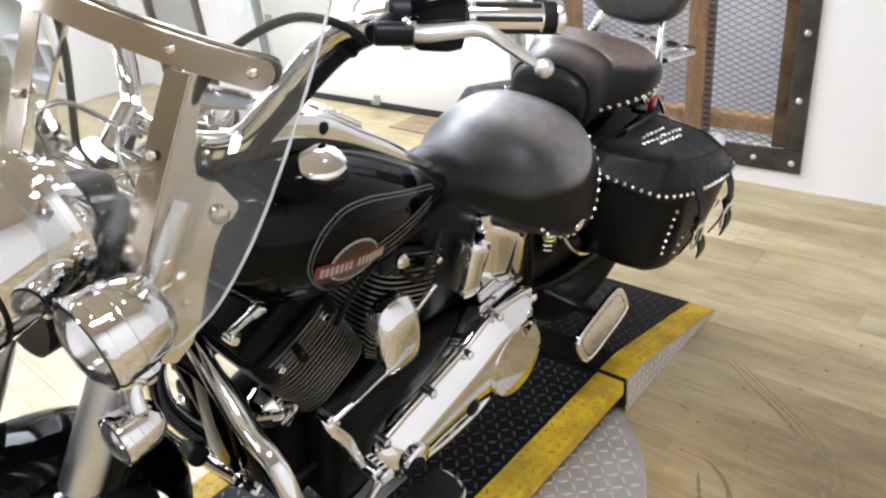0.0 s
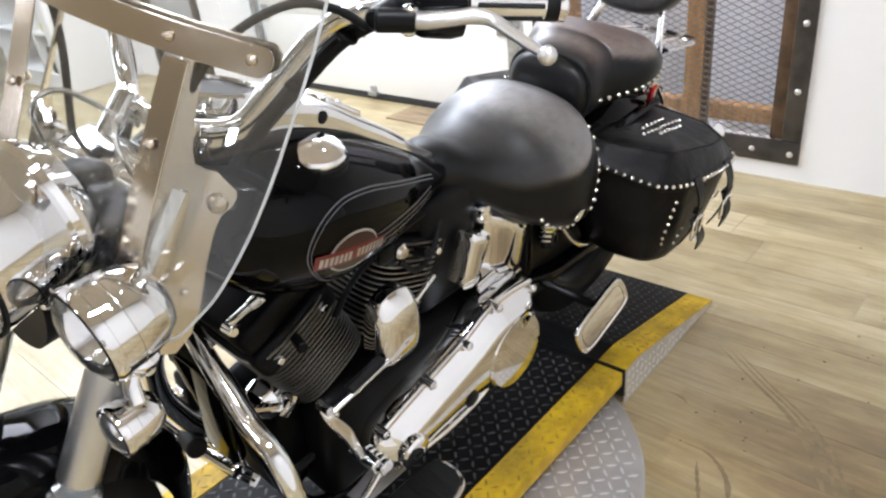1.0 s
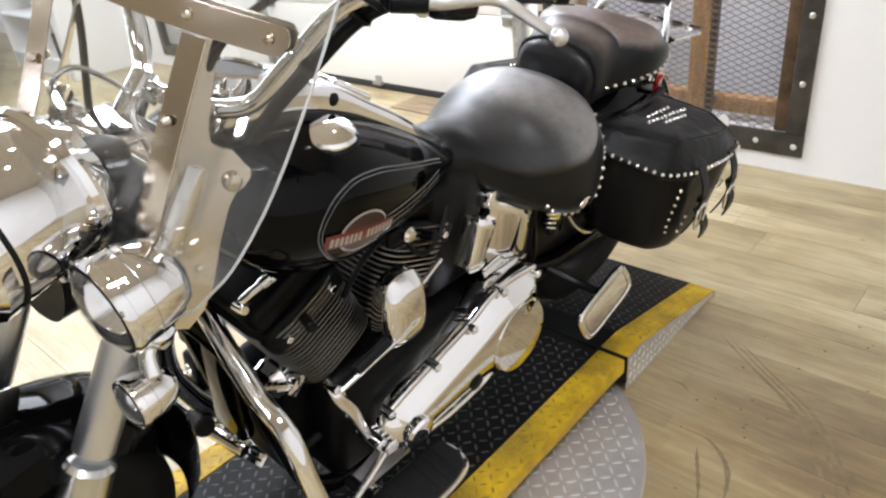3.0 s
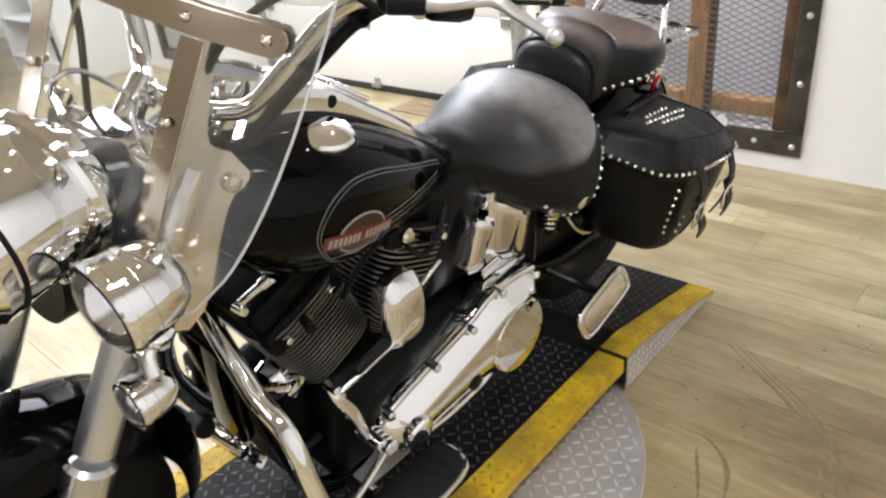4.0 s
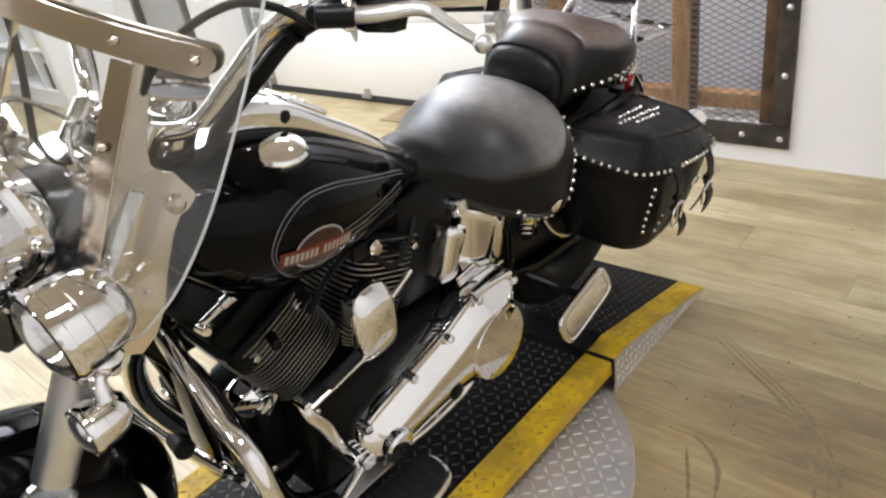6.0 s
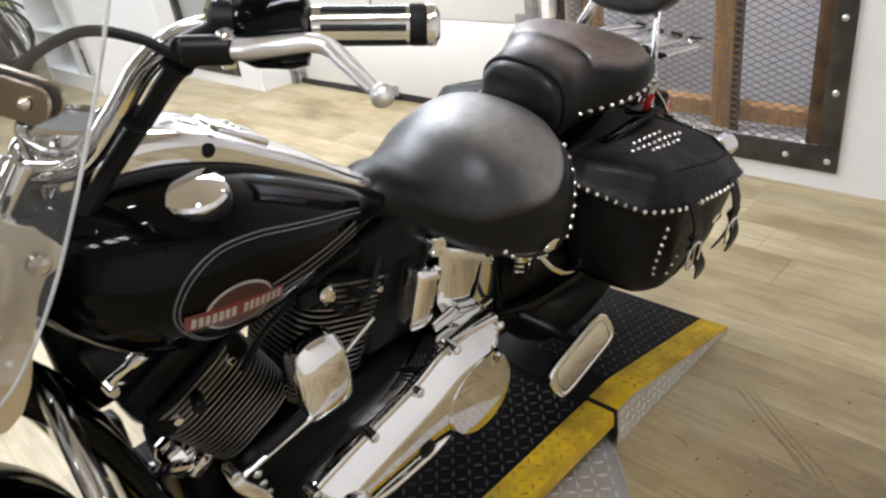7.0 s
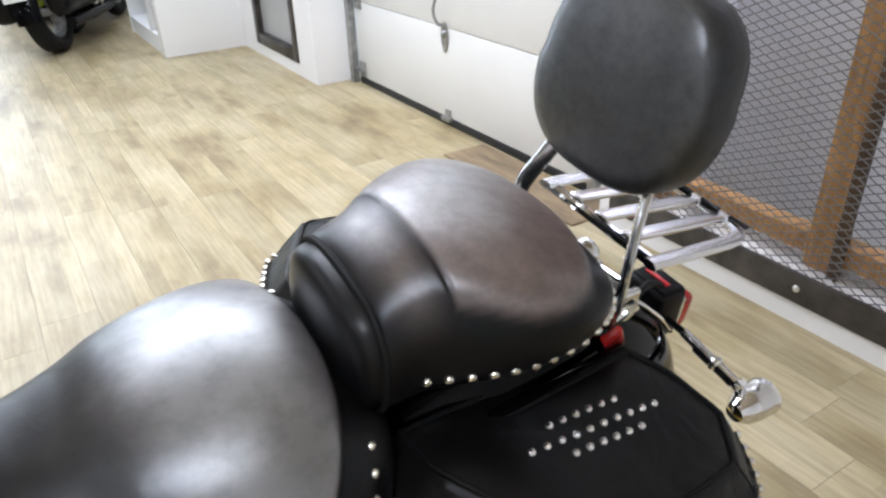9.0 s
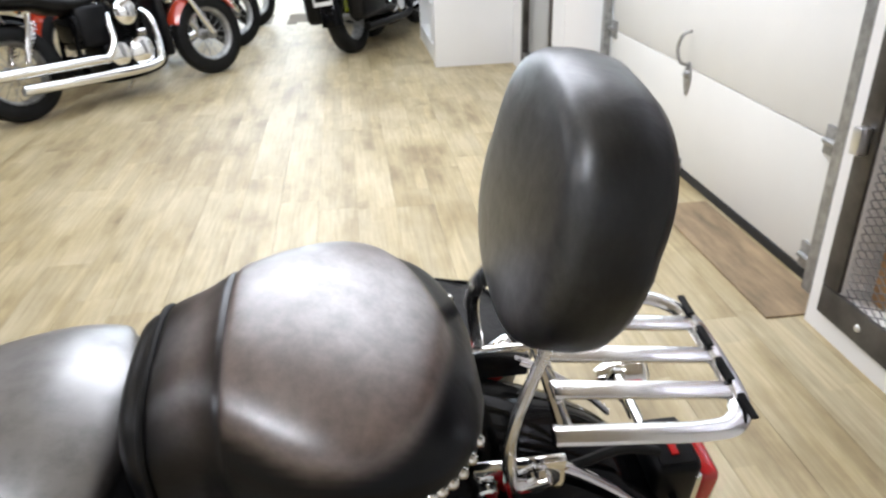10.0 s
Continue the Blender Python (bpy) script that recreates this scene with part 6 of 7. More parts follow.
# passenger footboard, folded up
def footboard(m, L, W, parent_name, label):
    o = ring_curve([(-L, -W * 0.55), (-L * 0.8, -W), (0, -W * 1.05), (L * 0.8, -W), (L, -W * 0.6), (L, W * 0.6), (L * 0.8, W), (0, W * 1.05), (-L * 0.8, W), (-L, W * 0.55)], 5)
    fb = part(parent_name, plate(o, 0.012, m, 0.004, 3), CHROME, bike, label, angle=50)
    return fb, o


m = Matrix.Translation((0.288, 1.272, 0.318)) @ Matrix(((0.0, -0.36, 0.93, 0), (0.945, -0.30, -0.12, 0), (0.326, 0.88, 0.34, 0), (0, 0, 0, 1)))
fbp, o = footboard(m, 0.092, 0.034, "passenger_footboard", "folded chrome passenger footboard")
part("rubber_pad", plate([(x * 0.8, y * 0.7) for x, y in o], 0.010, m @ Matrix.Translation((0, 0, -0.009)), 0.003, 2), RUBBER, fbp, "black rubber pad")
part("groove", tube([m @ Vector((x * 0.90, y * 0.82, 0.0118)) for x, y in o][::2], 0.0009, 6, 2, closed=True), BLACK_METAL, fbp, "dark groove round the face")
part("rim", tube([m @ Vector((x, y, 0.006)) for x, y in o][::2], 0.0075, 10, 2, closed=True), CHROME, fbp, "rounded chrome rim")
part("bracket", tube([(0.27, 1.30, 0.315), (0.20, 1.30, 0.31), (0.115, 1.27, 0.33)], 0.012, 10), BLACK_METAL, fbp)
# rider's footboard
m = pose(0.225, 0.640, 0.178, 0, 0, 90)
o2 = ring_curve([(-0.15, -0.03), (-0.135, -0.052), (0, -0.056), (0.12, -0.05), (0.155, -0.02), (0.155, 0.03), (0.13, 0.05), (0, 0.054), (-0.135, 0.05), (-0.15, 0.03)], 5)
for sgn in (1, -1):
    m = pose(0.245 * sgn, 0.640, 0.165, 0, 0, 90)
    rfb = part("rider_footboard", plate(o2, 0.012, m, 0.004, 3), CHROME, bike, "black rubber rider's footboard with a chrome rim", angle=50)
    part("rubber_pad", plate([(x * 0.93, y * 0.88) for x, y in o2], 0.010, m @ Matrix.Translation((0, 0, 0.011)), 0.003, 2), RUBBER, rfb, "ribbed black rubber pad")
    for k in range(9):
        part("pad_rib", box(-0.118 + 0.028 * k, -0.108 + 0.028 * k, -0.042, 0.042, 0.020, 0.024, 0.0015, m=m), RUBBER, rfb)
    part("bracket", tube([(0.20 * sgn, 0.60, 0.155), (0.15 * sgn, 0.60, 0.15), (0.10 * sgn, 0.60, 0.15)], 0.013, 10), BLACK_METAL, rfb)
# shift linkage
bm = tube([(0.150, 0.545, 0.495), (0.165, 0.550, 0.47), (0.172, 0.575, 0.42), (0.178, 0.590, 0.37), (0.18, 0.600, 0.34)], 0.010, 12, 8, flat=0.6, radii=[0.008, 0.011, 0.013, 0.011, 0.009])
shifter = part("shift_arm", bm, CHROME, bike, "curved chrome shift arm")
part("pivot", rod((0.14, 0.545, 0.497), (0.172, 0.545, 0.497), 0.009), CHROME, shifter)
part("pivot", rod((0.15, 0.605, 0.335), (0.215, 0.605, 0.335), 0.014), CHROME, shifter)
b_ = None
for k in range(5):
    b_ = rod((0.165 + 0.013 * k, 0.622, 0.322), (0.172 + 0.013 * k, 0.622, 0.322), 0.017, 16, b_)
part("shift_pivot", b_, CHROME, shifter, "ribbed chrome pivot")
part("toe_lever", tube([(0.222, 0.600, 0.325), (0.232, 0.560, 0.318), (0.243, 0.50, 0.305), (0.25, 0.44, 0.296)], 0.0075, 12), CHROME, shifter, "chrome toe shift lever")
pg = None
for k in range(6):
    pg = rod((0.225 + 0.012 * k, 0.435, 0.293), (0.233 + 0.012 * k, 0.435, 0.293), 0.0155, 16, pg)
part("toe_peg", pg, RUBBER, shifter, "ribbed black rubber toe peg")
part("peg_end", dome((0.297, 0.435, 0.293), (1, 0, 0), 0.011, 0.008, 16), CHROME, shifter, "chrome peg end")
for k in range(3):
    part("case_bolt", dome((0.1155, 0.60 + 0.006 * k, 0.40 - 0.030 * k), (1, 0, 0), 0.009, 0.005, 10), STEEL, engine)
part("stand", tube([(0.13, 0.62, 0.13), (0.20, 0.66, 0.09), (0.265, 0.72, -0.040)], 0.012, 10), CHROME, bike, "chrome side stand")
part("fill_plate", box(0.10, 0.16, 0.60, 0.74, 0.150, 0.156, 0.002), TREAD, bike, "small tread-plate guard")

# engine guard
G = [(0.045, 0.385, 0.735), (0.09, 0.385, 0.715), (0.20, 0.372, 0.655), (0.272, 0.370, 0.625), (0.314, 0.370, 0.545), (0.347, 0.380, 0.45), (0.36, 0.397, 0.36), (0.33, 0.43, 0.25), (0.22, 0.475, 0.165), (0.10, 0.50, 0.15)]
part("engine_guard", tube(G, 0.0148, 16, 8), CHROME, bike, "chrome tubular engine guard")
part("engine_guard", mirrored(tube(G, 0.0148, 16, 8)), CHROME, bike, "chrome tubular engine guard")
part("highway_peg", rod((-0.205, 0.462, 0.215), (-0.140, 0.448, 0.238), 0.022, 18), RUBBER, bike, "black foot peg on the guard")
ex = tube([(-0.10, 0.50, 0.60), (-0.15, 0.42, 0.52), (-0.17, 0.43, 0.36), (-0.17, 0.55, 0.20), (-0.17, 0.90, 0.16), (-0.18, 1.40, 0.17), (-0.18, 1.95, 0.21)], 0.026, 16, 8, radii=[0.022, 0.022, 0.022, 0.024, 0.03, 0.042, 0.042])
part("exhaust", ex, CHROME, bike, "long chrome exhaust pipe")
part("exhaust", tube([(-0.10, 0.98, 0.60), (-0.16, 1.02, 0.50), (-0.19, 1.05, 0.36), (-0.19, 1.15, 0.29), (-0.19, 1.45, 0.29), (-0.19, 1.90, 0.32)], 0.026, 16, 8, radii=[0.022, 0.022, 0.024, 0.036, 0.04, 0.04]), CHROME, bike, "long chrome exhaust pipe")
part("header_mount", box(-0.225, -0.175, 0.470, 0.505, 0.285, 0.385, 0.012, 2), BLACK_METAL, bike, "black bracket beside the exhaust header", angle=60)
part("mount_bolt", dome((-0.198, 0.472, 0.348), (0.5, -1, 0.3), 0.014, 0.008, 16), CHROME, bike, "chrome bolt")
part("mount_strut", tube([(-0.185, 0.480, 0.30), (-0.150, 0.490, 0.22), (-0.130, 0.51, 0.16)], 0.008, 10), CHROME, bike, "thin chrome strut")
pedal = part("brake_pedal", tube([(-0.125, 0.660, 0.17), (-0.150, 0.600, 0.175), (-0.185, 0.545, 0.165), (-0.200, 0.505, 0.172), (-0.190, 0.530, 0.11), (-0.160, 0.545, 0.065)], 0.0085, 12, 8), CHROME, bike, "bent chrome brake pedal")
part("pedal_pad", box(-0.032, 0.032, -0.022, 0.022, -0.006, 0.006, 0.004, 2, m=pose(-0.148, 0.550, 0.058, 35, 15, 20)), CHROME, pedal, "chrome pedal pad")
for dy in (-0.009, 0.009):
    part("pad_strip", box(-0.024, 0.024, -0.003, 0.003, 0.005, 0.009, 0.001, m=pose(-0.148, 0.550, 0.058, 35, 15, 20) @ Matrix.Translation((0, dy, 0))), RUBBER, pedal, "black rubber strip")
part("air_cleaner", lathe([(0.09, 0), (0.095, 0.01), (0.095, 0.05), (0.085, 0.06), (0, 0.065)], aim((-0.12, 0.73, 0.57), (-1, 0, 0)), 36), CHROME, bike, "round chrome air cleaner")

# -- front end, built straight and then turned to the left --
for sgn in (1, -1):
    ft = rod((0.096 * sgn, 0.0, 0.32), (0.096 * sgn, 0.150, 0.640), 0.034, 24)
    part("fork_slider", steered(ft), STEEL, bike, "satin silver fork slider")
    part("fork_tube", steered(rod((0.096 * sgn, 0.155, 0.648), (0.096 * sgn, 0.262, 0.85), 0.027, 24)), ALU, bike, "pale satin fork tube")
    part("fork_cover", steered(rod((0.096 * sgn, 0.252, 0.83), (0.096 * sgn, 0.372, 0.99), 0.0275, 20)), CHROME, bike, "chrome fork cover")
    part("fender_bracket", steered(tube([(0.088 * sgn, -0.02, 0.66), (0.089 * sgn, 0.06, 0.64), (0.09 * sgn, 0.12, 0.57)], 0.012, 10, 6, flat=0.4)), CHROME, bike)
part("lower_fork_clamp", steered(box(-0.10, 0.10, 0.240, 0.302, 0.785, 0.812, 0.014, 3)), BLACK_METAL, bike, "black lower fork clamp")
part("upper_fork_clamp", steered(box(-0.085, 0.085, 0.33, 0.41, 0.965, 0.990, 0.012, 3)), CHROME, bike, "chrome upper fork clamp")
# nacelle and headlamp
NA = aim((-0.012, 0.285, 0.972), (0, -1, -0.06))
nac = part("headlamp_nacelle", steered(lathe([(0.03, -0.02), (0.070, 0.0), (0.088, 0.04), (0.095, 0.09), (0.096, 0.13), (0.092, 0.15)], NA, 48, caps=False)), CHROME, bike, "bulbous chrome headlamp nacelle")
part("headlamp_ring", steered(lathe([(0.088, 0.145), (0.098, 0.150), (0.099, 0.165), (0.092, 0.175), (0.084, 0.173)], NA, 48, caps=False)), CHROME, nac, "chrome headlamp ring")
part("headlamp_reflector", steered(lathe([(0.084, 0.167), (0.07, 0.13), (0.045, 0.10), (0.015, 0.09), (0, 0.09)], NA, 40, caps=False)), CHROME, nac)
part("headlamp_lens", steered(lathe([(0.085, 0.171), (0.065, 0.186), (0.032, 0.193), (0, 0.195)], NA, 40, caps=False)), LENS_GLASS, nac, "clear headlamp lens")
part("nacelle_seam", steered(lathe([(0.093, 0.138), (0.0972, 0.139), (0.0972, 0.143), (0.092, 0.144)], NA, 48, caps=False)), RUBBER, nac, "dark rubber gasket")
for k in range(-3, 4):
    q_ = NA @ Vector((0.095 * math.sin(0.42 * k), -0.095 * math.cos(0.42 * k), 0.09))
    part("nacelle_screw", steered(dome(q_, NA.to_3x3() @ Vector((math.sin(0.42 * k), -math.cos(0.42 * k), 0)), 0.008, 0.006, 10)), BLACK_METAL if k % 2 else CHROME, nac)
cow = loft([[(x, yy, z) for x, _, z in superring(0, ww, zt_, zb_, 40, 2.4, 2.2)] for yy, ww, zt_, zb_ in ((0.20, 0.05, 1.0, 0.80), (0.27, 0.062, 1.005, 0.80), (0.33, 0.062, 1.0, 0.82), (0.36, 0.05, 0.985, 0.85))])
part("fork_shroud", steered(cow), BLACK_METAL, nac, "dark shroud round the fork tops", angle=60)
part("rear_ring", steered(lathe([(0.080, 0.022), (0.092, 0.026), (0.095, 0.034), (0.092, 0.042), (0.085, 0.044)], NA, 48, caps=False)), CHROME, nac, "chrome ring at the nacelle's back")
for k in range(9):
    a = -0.5 + 0.5 * k
    q_ = NA @ Vector((0.087 * math.cos(a), 0.087 * math.sin(a), 0.028))
    part("ring_screw", steered(dome(q_, NA.to_3x3() @ Vector((math.cos(a) * 0.5, math.sin(a) * 0.5, -0.8)), 0.0075, 0.006, 10)), CHROME, nac)
for bx, by, bz in ((0.118, 0.35, 0.93), (0.12, 0.33, 0.89), (0.122, 0.275, 0.80), (0.11, 0.37, 1.0), (0.134, 0.245, 0.745)):
    for sg in (1, -1):
        part("clamp_bolt", steered(dome((bx * sg, by, bz), (sg * 0.8, -0.4, 0.3), 0.011, 0.010, 10)), CHROME, nac)
for hx in (1, -1):
    part("sheathed_cable", steered(tube([(0.02 * hx, 0.39, 1.03), (0.045 * hx, 0.345, 1.07), (0.065 * hx, 0.32, 1.05), (0.08 * hx, 0.335, 0.99), (0.085 * hx, 0.35, 0.93)], 0.0035, 8, 6)), STEEL, nac, "thin braided steel cable")


PASS_C, SIG_C = (0.130, 0.190, 0.904), (0.149, 0.184, 0.757)


def lamp(c, r, L, lens, name, label, sgn, parent_, tilt):
    """A bullet lamp: c is the middle of its lens, L the depth of the shell behind it."""
    M = aim((c[0] * sgn, c[1], c[2]), (tilt[0] * (1 if sgn > 0 else 0.2), -1, tilt[1]))
    body = part(name, steered(lathe([(0.0, -L), (r * 0.40, -L * 0.975), (r * 0.70, -L * 0.88), (r * 0.90, -L * 0.68), (r * 0.985, -L * 0.42), (r, -L * 0.2), (r, -0.004)], M, 56, caps=False)), CHROME, parent_, label)
    part("rim", steered(lathe([(r * 0.985, -L * 0.13), (r * 1.045, -L * 0.11), (r * 1.05, -0.002), (r * 1.0, 0.003), (r * 0.92, 0.001)], M, 56, caps=False)), CHROME, body)
    part("seam", steered(lathe([(r * 0.985, -L * 0.36), (r * 1.002, -L * 0.355), (r * 1.002, -L * 0.345), (r * 0.985, -L * 0.34)], M, 48, caps=False)), STEEL, body)
    part("reflector", steered(lathe([(r * 0.94, -0.002), (r * 0.78, -L * 0.30), (r * 0.45, -L * 0.55), (0, -L * 0.62)], M, 40, caps=False)), CHROME, body)
    part("gasket", steered(lathe([(r * 0.93, -0.001), (r * 0.965, 0.0035), (r * 0.90, 0.004)], M, 48, caps=False)), RUBBER, body, "dark rubber gasket")
    part("lens", steered(lathe([(r * 0.93, 0.001), (r * 0.80, r * 0.16), (r * 0.55, r * 0.27), (r * 0.28, r * 0.32), (0, r * 0.335)], M, 40, caps=False)), lens, body, "fluted glass lens")
    part("bulb", steered(dome(M @ Vector((0, 0, -L * 0.5)), M.to_3x3() @ Vector((0, 0, 1)), r * 0.16, r * 0.35, 14)), LENS_GLASS, body)
    for a in (0.6, 2.2, 3.9, 5.4):
        part("rim_screw", steered(dome(M @ Vector((r * 1.02 * math.cos(a), r * 1.02 * math.sin(a), 0.001)), M.to_3x3() @ Vector((0, 0, 1)), r * 0.07, r * 0.05, 8)), STEEL, body)
    return body


for sgn in (1, -1):
    lamp(PASS_C, 0.0585, 0.094, FLUTED_GLASS, "passing_lamp", "round chrome passing lamp beside the headlamp", sgn, bike, (-0.19, -0.12))
    lamp(SIG_C, 0.033, 0.060, FLUTED_GLASS, "turn_signal", "small chrome bullet turn signal", sgn, bike, (-0.19, -0.03))
    px_, py_, pz_ = PASS_C
    qx_, qy_, qz_ = SIG_C
    part("lamp_bracket", steered(tube([((px_ + 0.012) * sgn, py_ + 0.055, pz_ - 0.050), ((px_ + 0.010) * sgn, py_ + 0.058, pz_ - 0.082), (0.125 * sgn, py_ + 0.062, pz_ - 0.098), (0.08 * sgn, 0.262, 0.805), (0.0, 0.265, 0.80)], 0.011, 12, 6)), CHROME, bike, "curved chrome lamp bracket")
    part("signal_stem", steered(tube([((qx_ + 0.010) * sgn, qy_ + 0.030, qz_ + 0.030), ((px_ + 0.012) * sgn, qy_ + 0.040, qz_ + 0.052), ((px_ + 0.010) * sgn, py_ + 0.056, pz_ - 0.088)], 0.0105, 12, 4)), CHROME, bike, "chrome signal stem")
    stem_ = lathe([(0.021, -0.012), (0.024, -0.004), (0.024, 0.006), (0.016, 0.012), (0, 0.013)], aim(((px_ + 0.012) * sgn, py_ + 0.048, pz_ - 0.066), (0.25 * sgn, 0.1, 1)), 24)
    part("lamp_foot", steered(stem_), CHROME, bike, "round chrome lamp foot")
    part("bracket_bolt", steered(dome(((px_ + 0.024) * sgn, py_ + 0.05, pz_ - 0.083), (sgn, 0.2, -0.1), 0.010, 0.009, 12)), CHROME, bike)

# windscreen
def screen(x, z, off=0.0):
    return (x, 0.398 + 0.45 * (z - 1.175) + 0.55 * (x * x - 0.022) + off, z)


def screen_sheet(rows, off, thick, nx=24):
    """rows: (z, half width). A curved sheet of this outline."""
    one = bmesh.new()
    back, front = [], []
    for z, w in rows:
        back.append([one.verts.new(screen(-w + 2 * w * i / nx, z, off)) for i in range(nx + 1)])
        front.append([one.verts.new(screen(-w + 2 * w * i / nx, z, off - thick)) for i in range(nx + 1)])
    for a, b in zip(back, back[1:]):
        for i in range(nx):
            one.faces.new((a[i], a[i + 1], b[i + 1], b[i]))
    for a, b in zip(front, front[1:]):
        for i in range(nx):
            one.faces.new((a[i + 1], a[i], b[i], b[i + 1]))
    edge_b = [r[0] for r in back] + back[-1][1:] + [r[-1] for r in reversed(back[:-1])] + list(reversed(back[0][1:-1]))
    edge_f = [r[0] for r in front] + front[-1][1:] + [r[-1] for r in reversed(front[:-1])] + list(reversed(front[0][1:-1]))
    n = len(edge_b)
    for i in range(n):
        one.faces.new((edge_b[i], edge_b[(i + 1) % n], edge_f[(i + 1) % n], edge_f[i]))
    bmesh.ops.recalc_face_normals(one, faces=one.faces[:])
    return one


rows_ = [(0.860, 0.165), (0.875, 0.185), (0.90, 0.200), (0.93, 0.215), (0.98, 0.229), (1.04, 0.239), (1.12, 0.245), (1.22, 0.247), (1.32, 0.240), (1.38, 0.225), (1.42, 0.195), (1.44, 0.16)]
ws = part("windscreen", steered(screen_sheet(rows_, -0.004, 0.004)), SCREEN, bike, "clear windscreen in polished steel brackets", angle=60)
ws.visible_shadow = False
# whitish colour stands in for the bright line along the sheet's rim
SCREEN_EDGE = material("screen_edge_highlight", (0.72, 0.73, 0.72), 0.25, transmission=0.4, ior=1.5)
for sgn in (1, -1):
    part("screen_edge", steered(tube([screen(w * sgn, z, -0.006) for z, w in rows_], 0.0018, 8, 4)), SCREEN_EDGE, ws, "pale tube standing for the highlight on the screen edge")


def screen_plate(outline, off, thick, name, label="", mat=None, sgn=1):
    """A flat plate lying along the screen."""
    one = bmesh.new()
    xc = sum(p[0] for p in outline) / len(outline)

    def flat(x, z, o):
        return (x * sgn, screen(xc, z, o)[1] + 0.9 * xc * (x - xc), z)

    a = [one.verts.new(flat(x, z, off)) for x, z in outline]
    b = [one.verts.new(flat(x, z, off + thick)) for x, z in outline]
    skin(one, [a, b])
    bmesh.ops.bevel(one, geom=[e for e in one.edges if len(e.link_faces) == 2 and e.calc_face_angle(0) > 0.8], offset=0.001, segments=2, profile=0.5, affect="EDGES")
    return part(name, steered(one), mat or SATIN, ws, label, smooth=False)


SATIN = material("polished_steel", (0.66, 0.59, 0.49), 0.16, 1.0, rough_vary=0.05, scale=12)
# cross bar, sections along its length so that it follows the screen's bow
for off, nm in ((0.0005, "cross_bar"), (-0.0125, "cross_bar")):
    one = bmesh.new()
    rr = []
    for i in range(41):
        x = 0.214 * math.sin(math.pi / 2 * (i / 20 - 1))
        e = 0.0143 * (1 - math.sqrt(max(0.0, 1 - (1 - min(1, (0.214 - abs(x)) / 0.0143)) ** 2)))
        rr.append([one.verts.new(screen(x, z, off + d)) for z, d in ((1.157 + e, 0), (1.186 - e, 0), (1.186 - e, 0.003), (1.157 + e, 0.003))])
    skin(one, rr)
    part(nm, steered(one), SATIN, ws, "flat polished steel cross bar", smooth=False)
for sgn in (1, -1):
    screen_plate([(0.091, 0.86), (0.087, 1.03), (0.093, 1.152), (0.124, 1.152), (0.121, 1.05), (0.120, 0.86)], -0.0085, 0.003, "front_strap", "flat polished steel strap", sgn=sgn)
    # the side plate is bent back from the strap and carries the latch
    pl_ = [(0.088, 1.152), (0.102, 1.150), (0.106, 1.09), (0.112, 1.040), (0.117, 1.022), (0.125, 1.014), (0.134, 1.010)] + [(0.137 + 0.016 * math.cos(a), 0.976 + 0.020 * math.sin(a)) for a in (1.0, 0.5, 0.0, -0.5, -1.0)] + [(0.144, 0.940), (0.146, 0.900), (0.151, 0.845), (0.150, 0.815), (0.143, 0.795), (0.126, 0.80), (0.102, 0.86), (0.097, 0.935), (0.091, 1.014), (0.091, 1.08)]
    one = bmesh.new()
    ra, rb = [], []
    for x, z in pl_:
        y = 0.376 + (0.78 * (x - 0.1135) + 0.30 * (z - 1.026)) / 0.55
        ra.append(one.verts.new((x * sgn, y, z)))
        rb.append(one.verts.new(((x + 0.0025) * sgn, y - 0.0018, z)))
    skin(one, [ra, rb])
    part("side_bracket", steered(one), SATIN, ws, "polished steel mounting bracket", smooth=False)
    for x, z in ((0.098, 1.172), (0.192, 1.172), (0.103, 1.066), (0.106, 0.93)):
        q = screen(x * sgn, z, 0.0035)
        part("acorn_nut", steered(dome(q, (0, 1, -0.45), 0.0065, 0.008, 12)), SATIN, ws)
        q = screen(x * sgn, z, -0.0126)
        part("acorn_nut", steered(dome(q, (0, -1, 0.45), 0.0065, 0.006, 12)), SATIN, ws)
    q = Vector((0.142 * sgn, 0.384, 0.974))
    d_ = Vector((0.78 * sgn, -0.55, 0.30))
    part("latch_knob", steered(lathe([(0.012, 0), (0.0125, 0.004), (0.0095, 0.008), (0.004, 0.009), (0, 0.009)], aim(q, d_), 20, caps=False)), SATIN, ws, "round steel latch")
    part("latch_knob", steered(lathe([(0.015, 0), (0.0155, 0.004), (0.012, 0.007), (0, 0.008)], aim(q - d_ * 0.004, -d_), 20, caps=False)), RUBBER, ws, "round rubber bush")
    for x, z in ((0.122, 0.880), (0.136, 0.872), (0.118, 0.855)):
        part("acorn_nut", steered(dome((x * sgn + 0.003 * sgn, 0.376 + (0.78 * (x - 0.1135) + 0.30 * (z - 1.026)) / 0.55 - 0.002, z), d_, 0.0055, 0.004, 12)), SATIN, ws)
    part("mount_rod", steered(rod((0.085 * sgn, 0.362, 0.93), (0.136 * sgn, 0.392, 0.972), 0.009)), CHROME, ws)

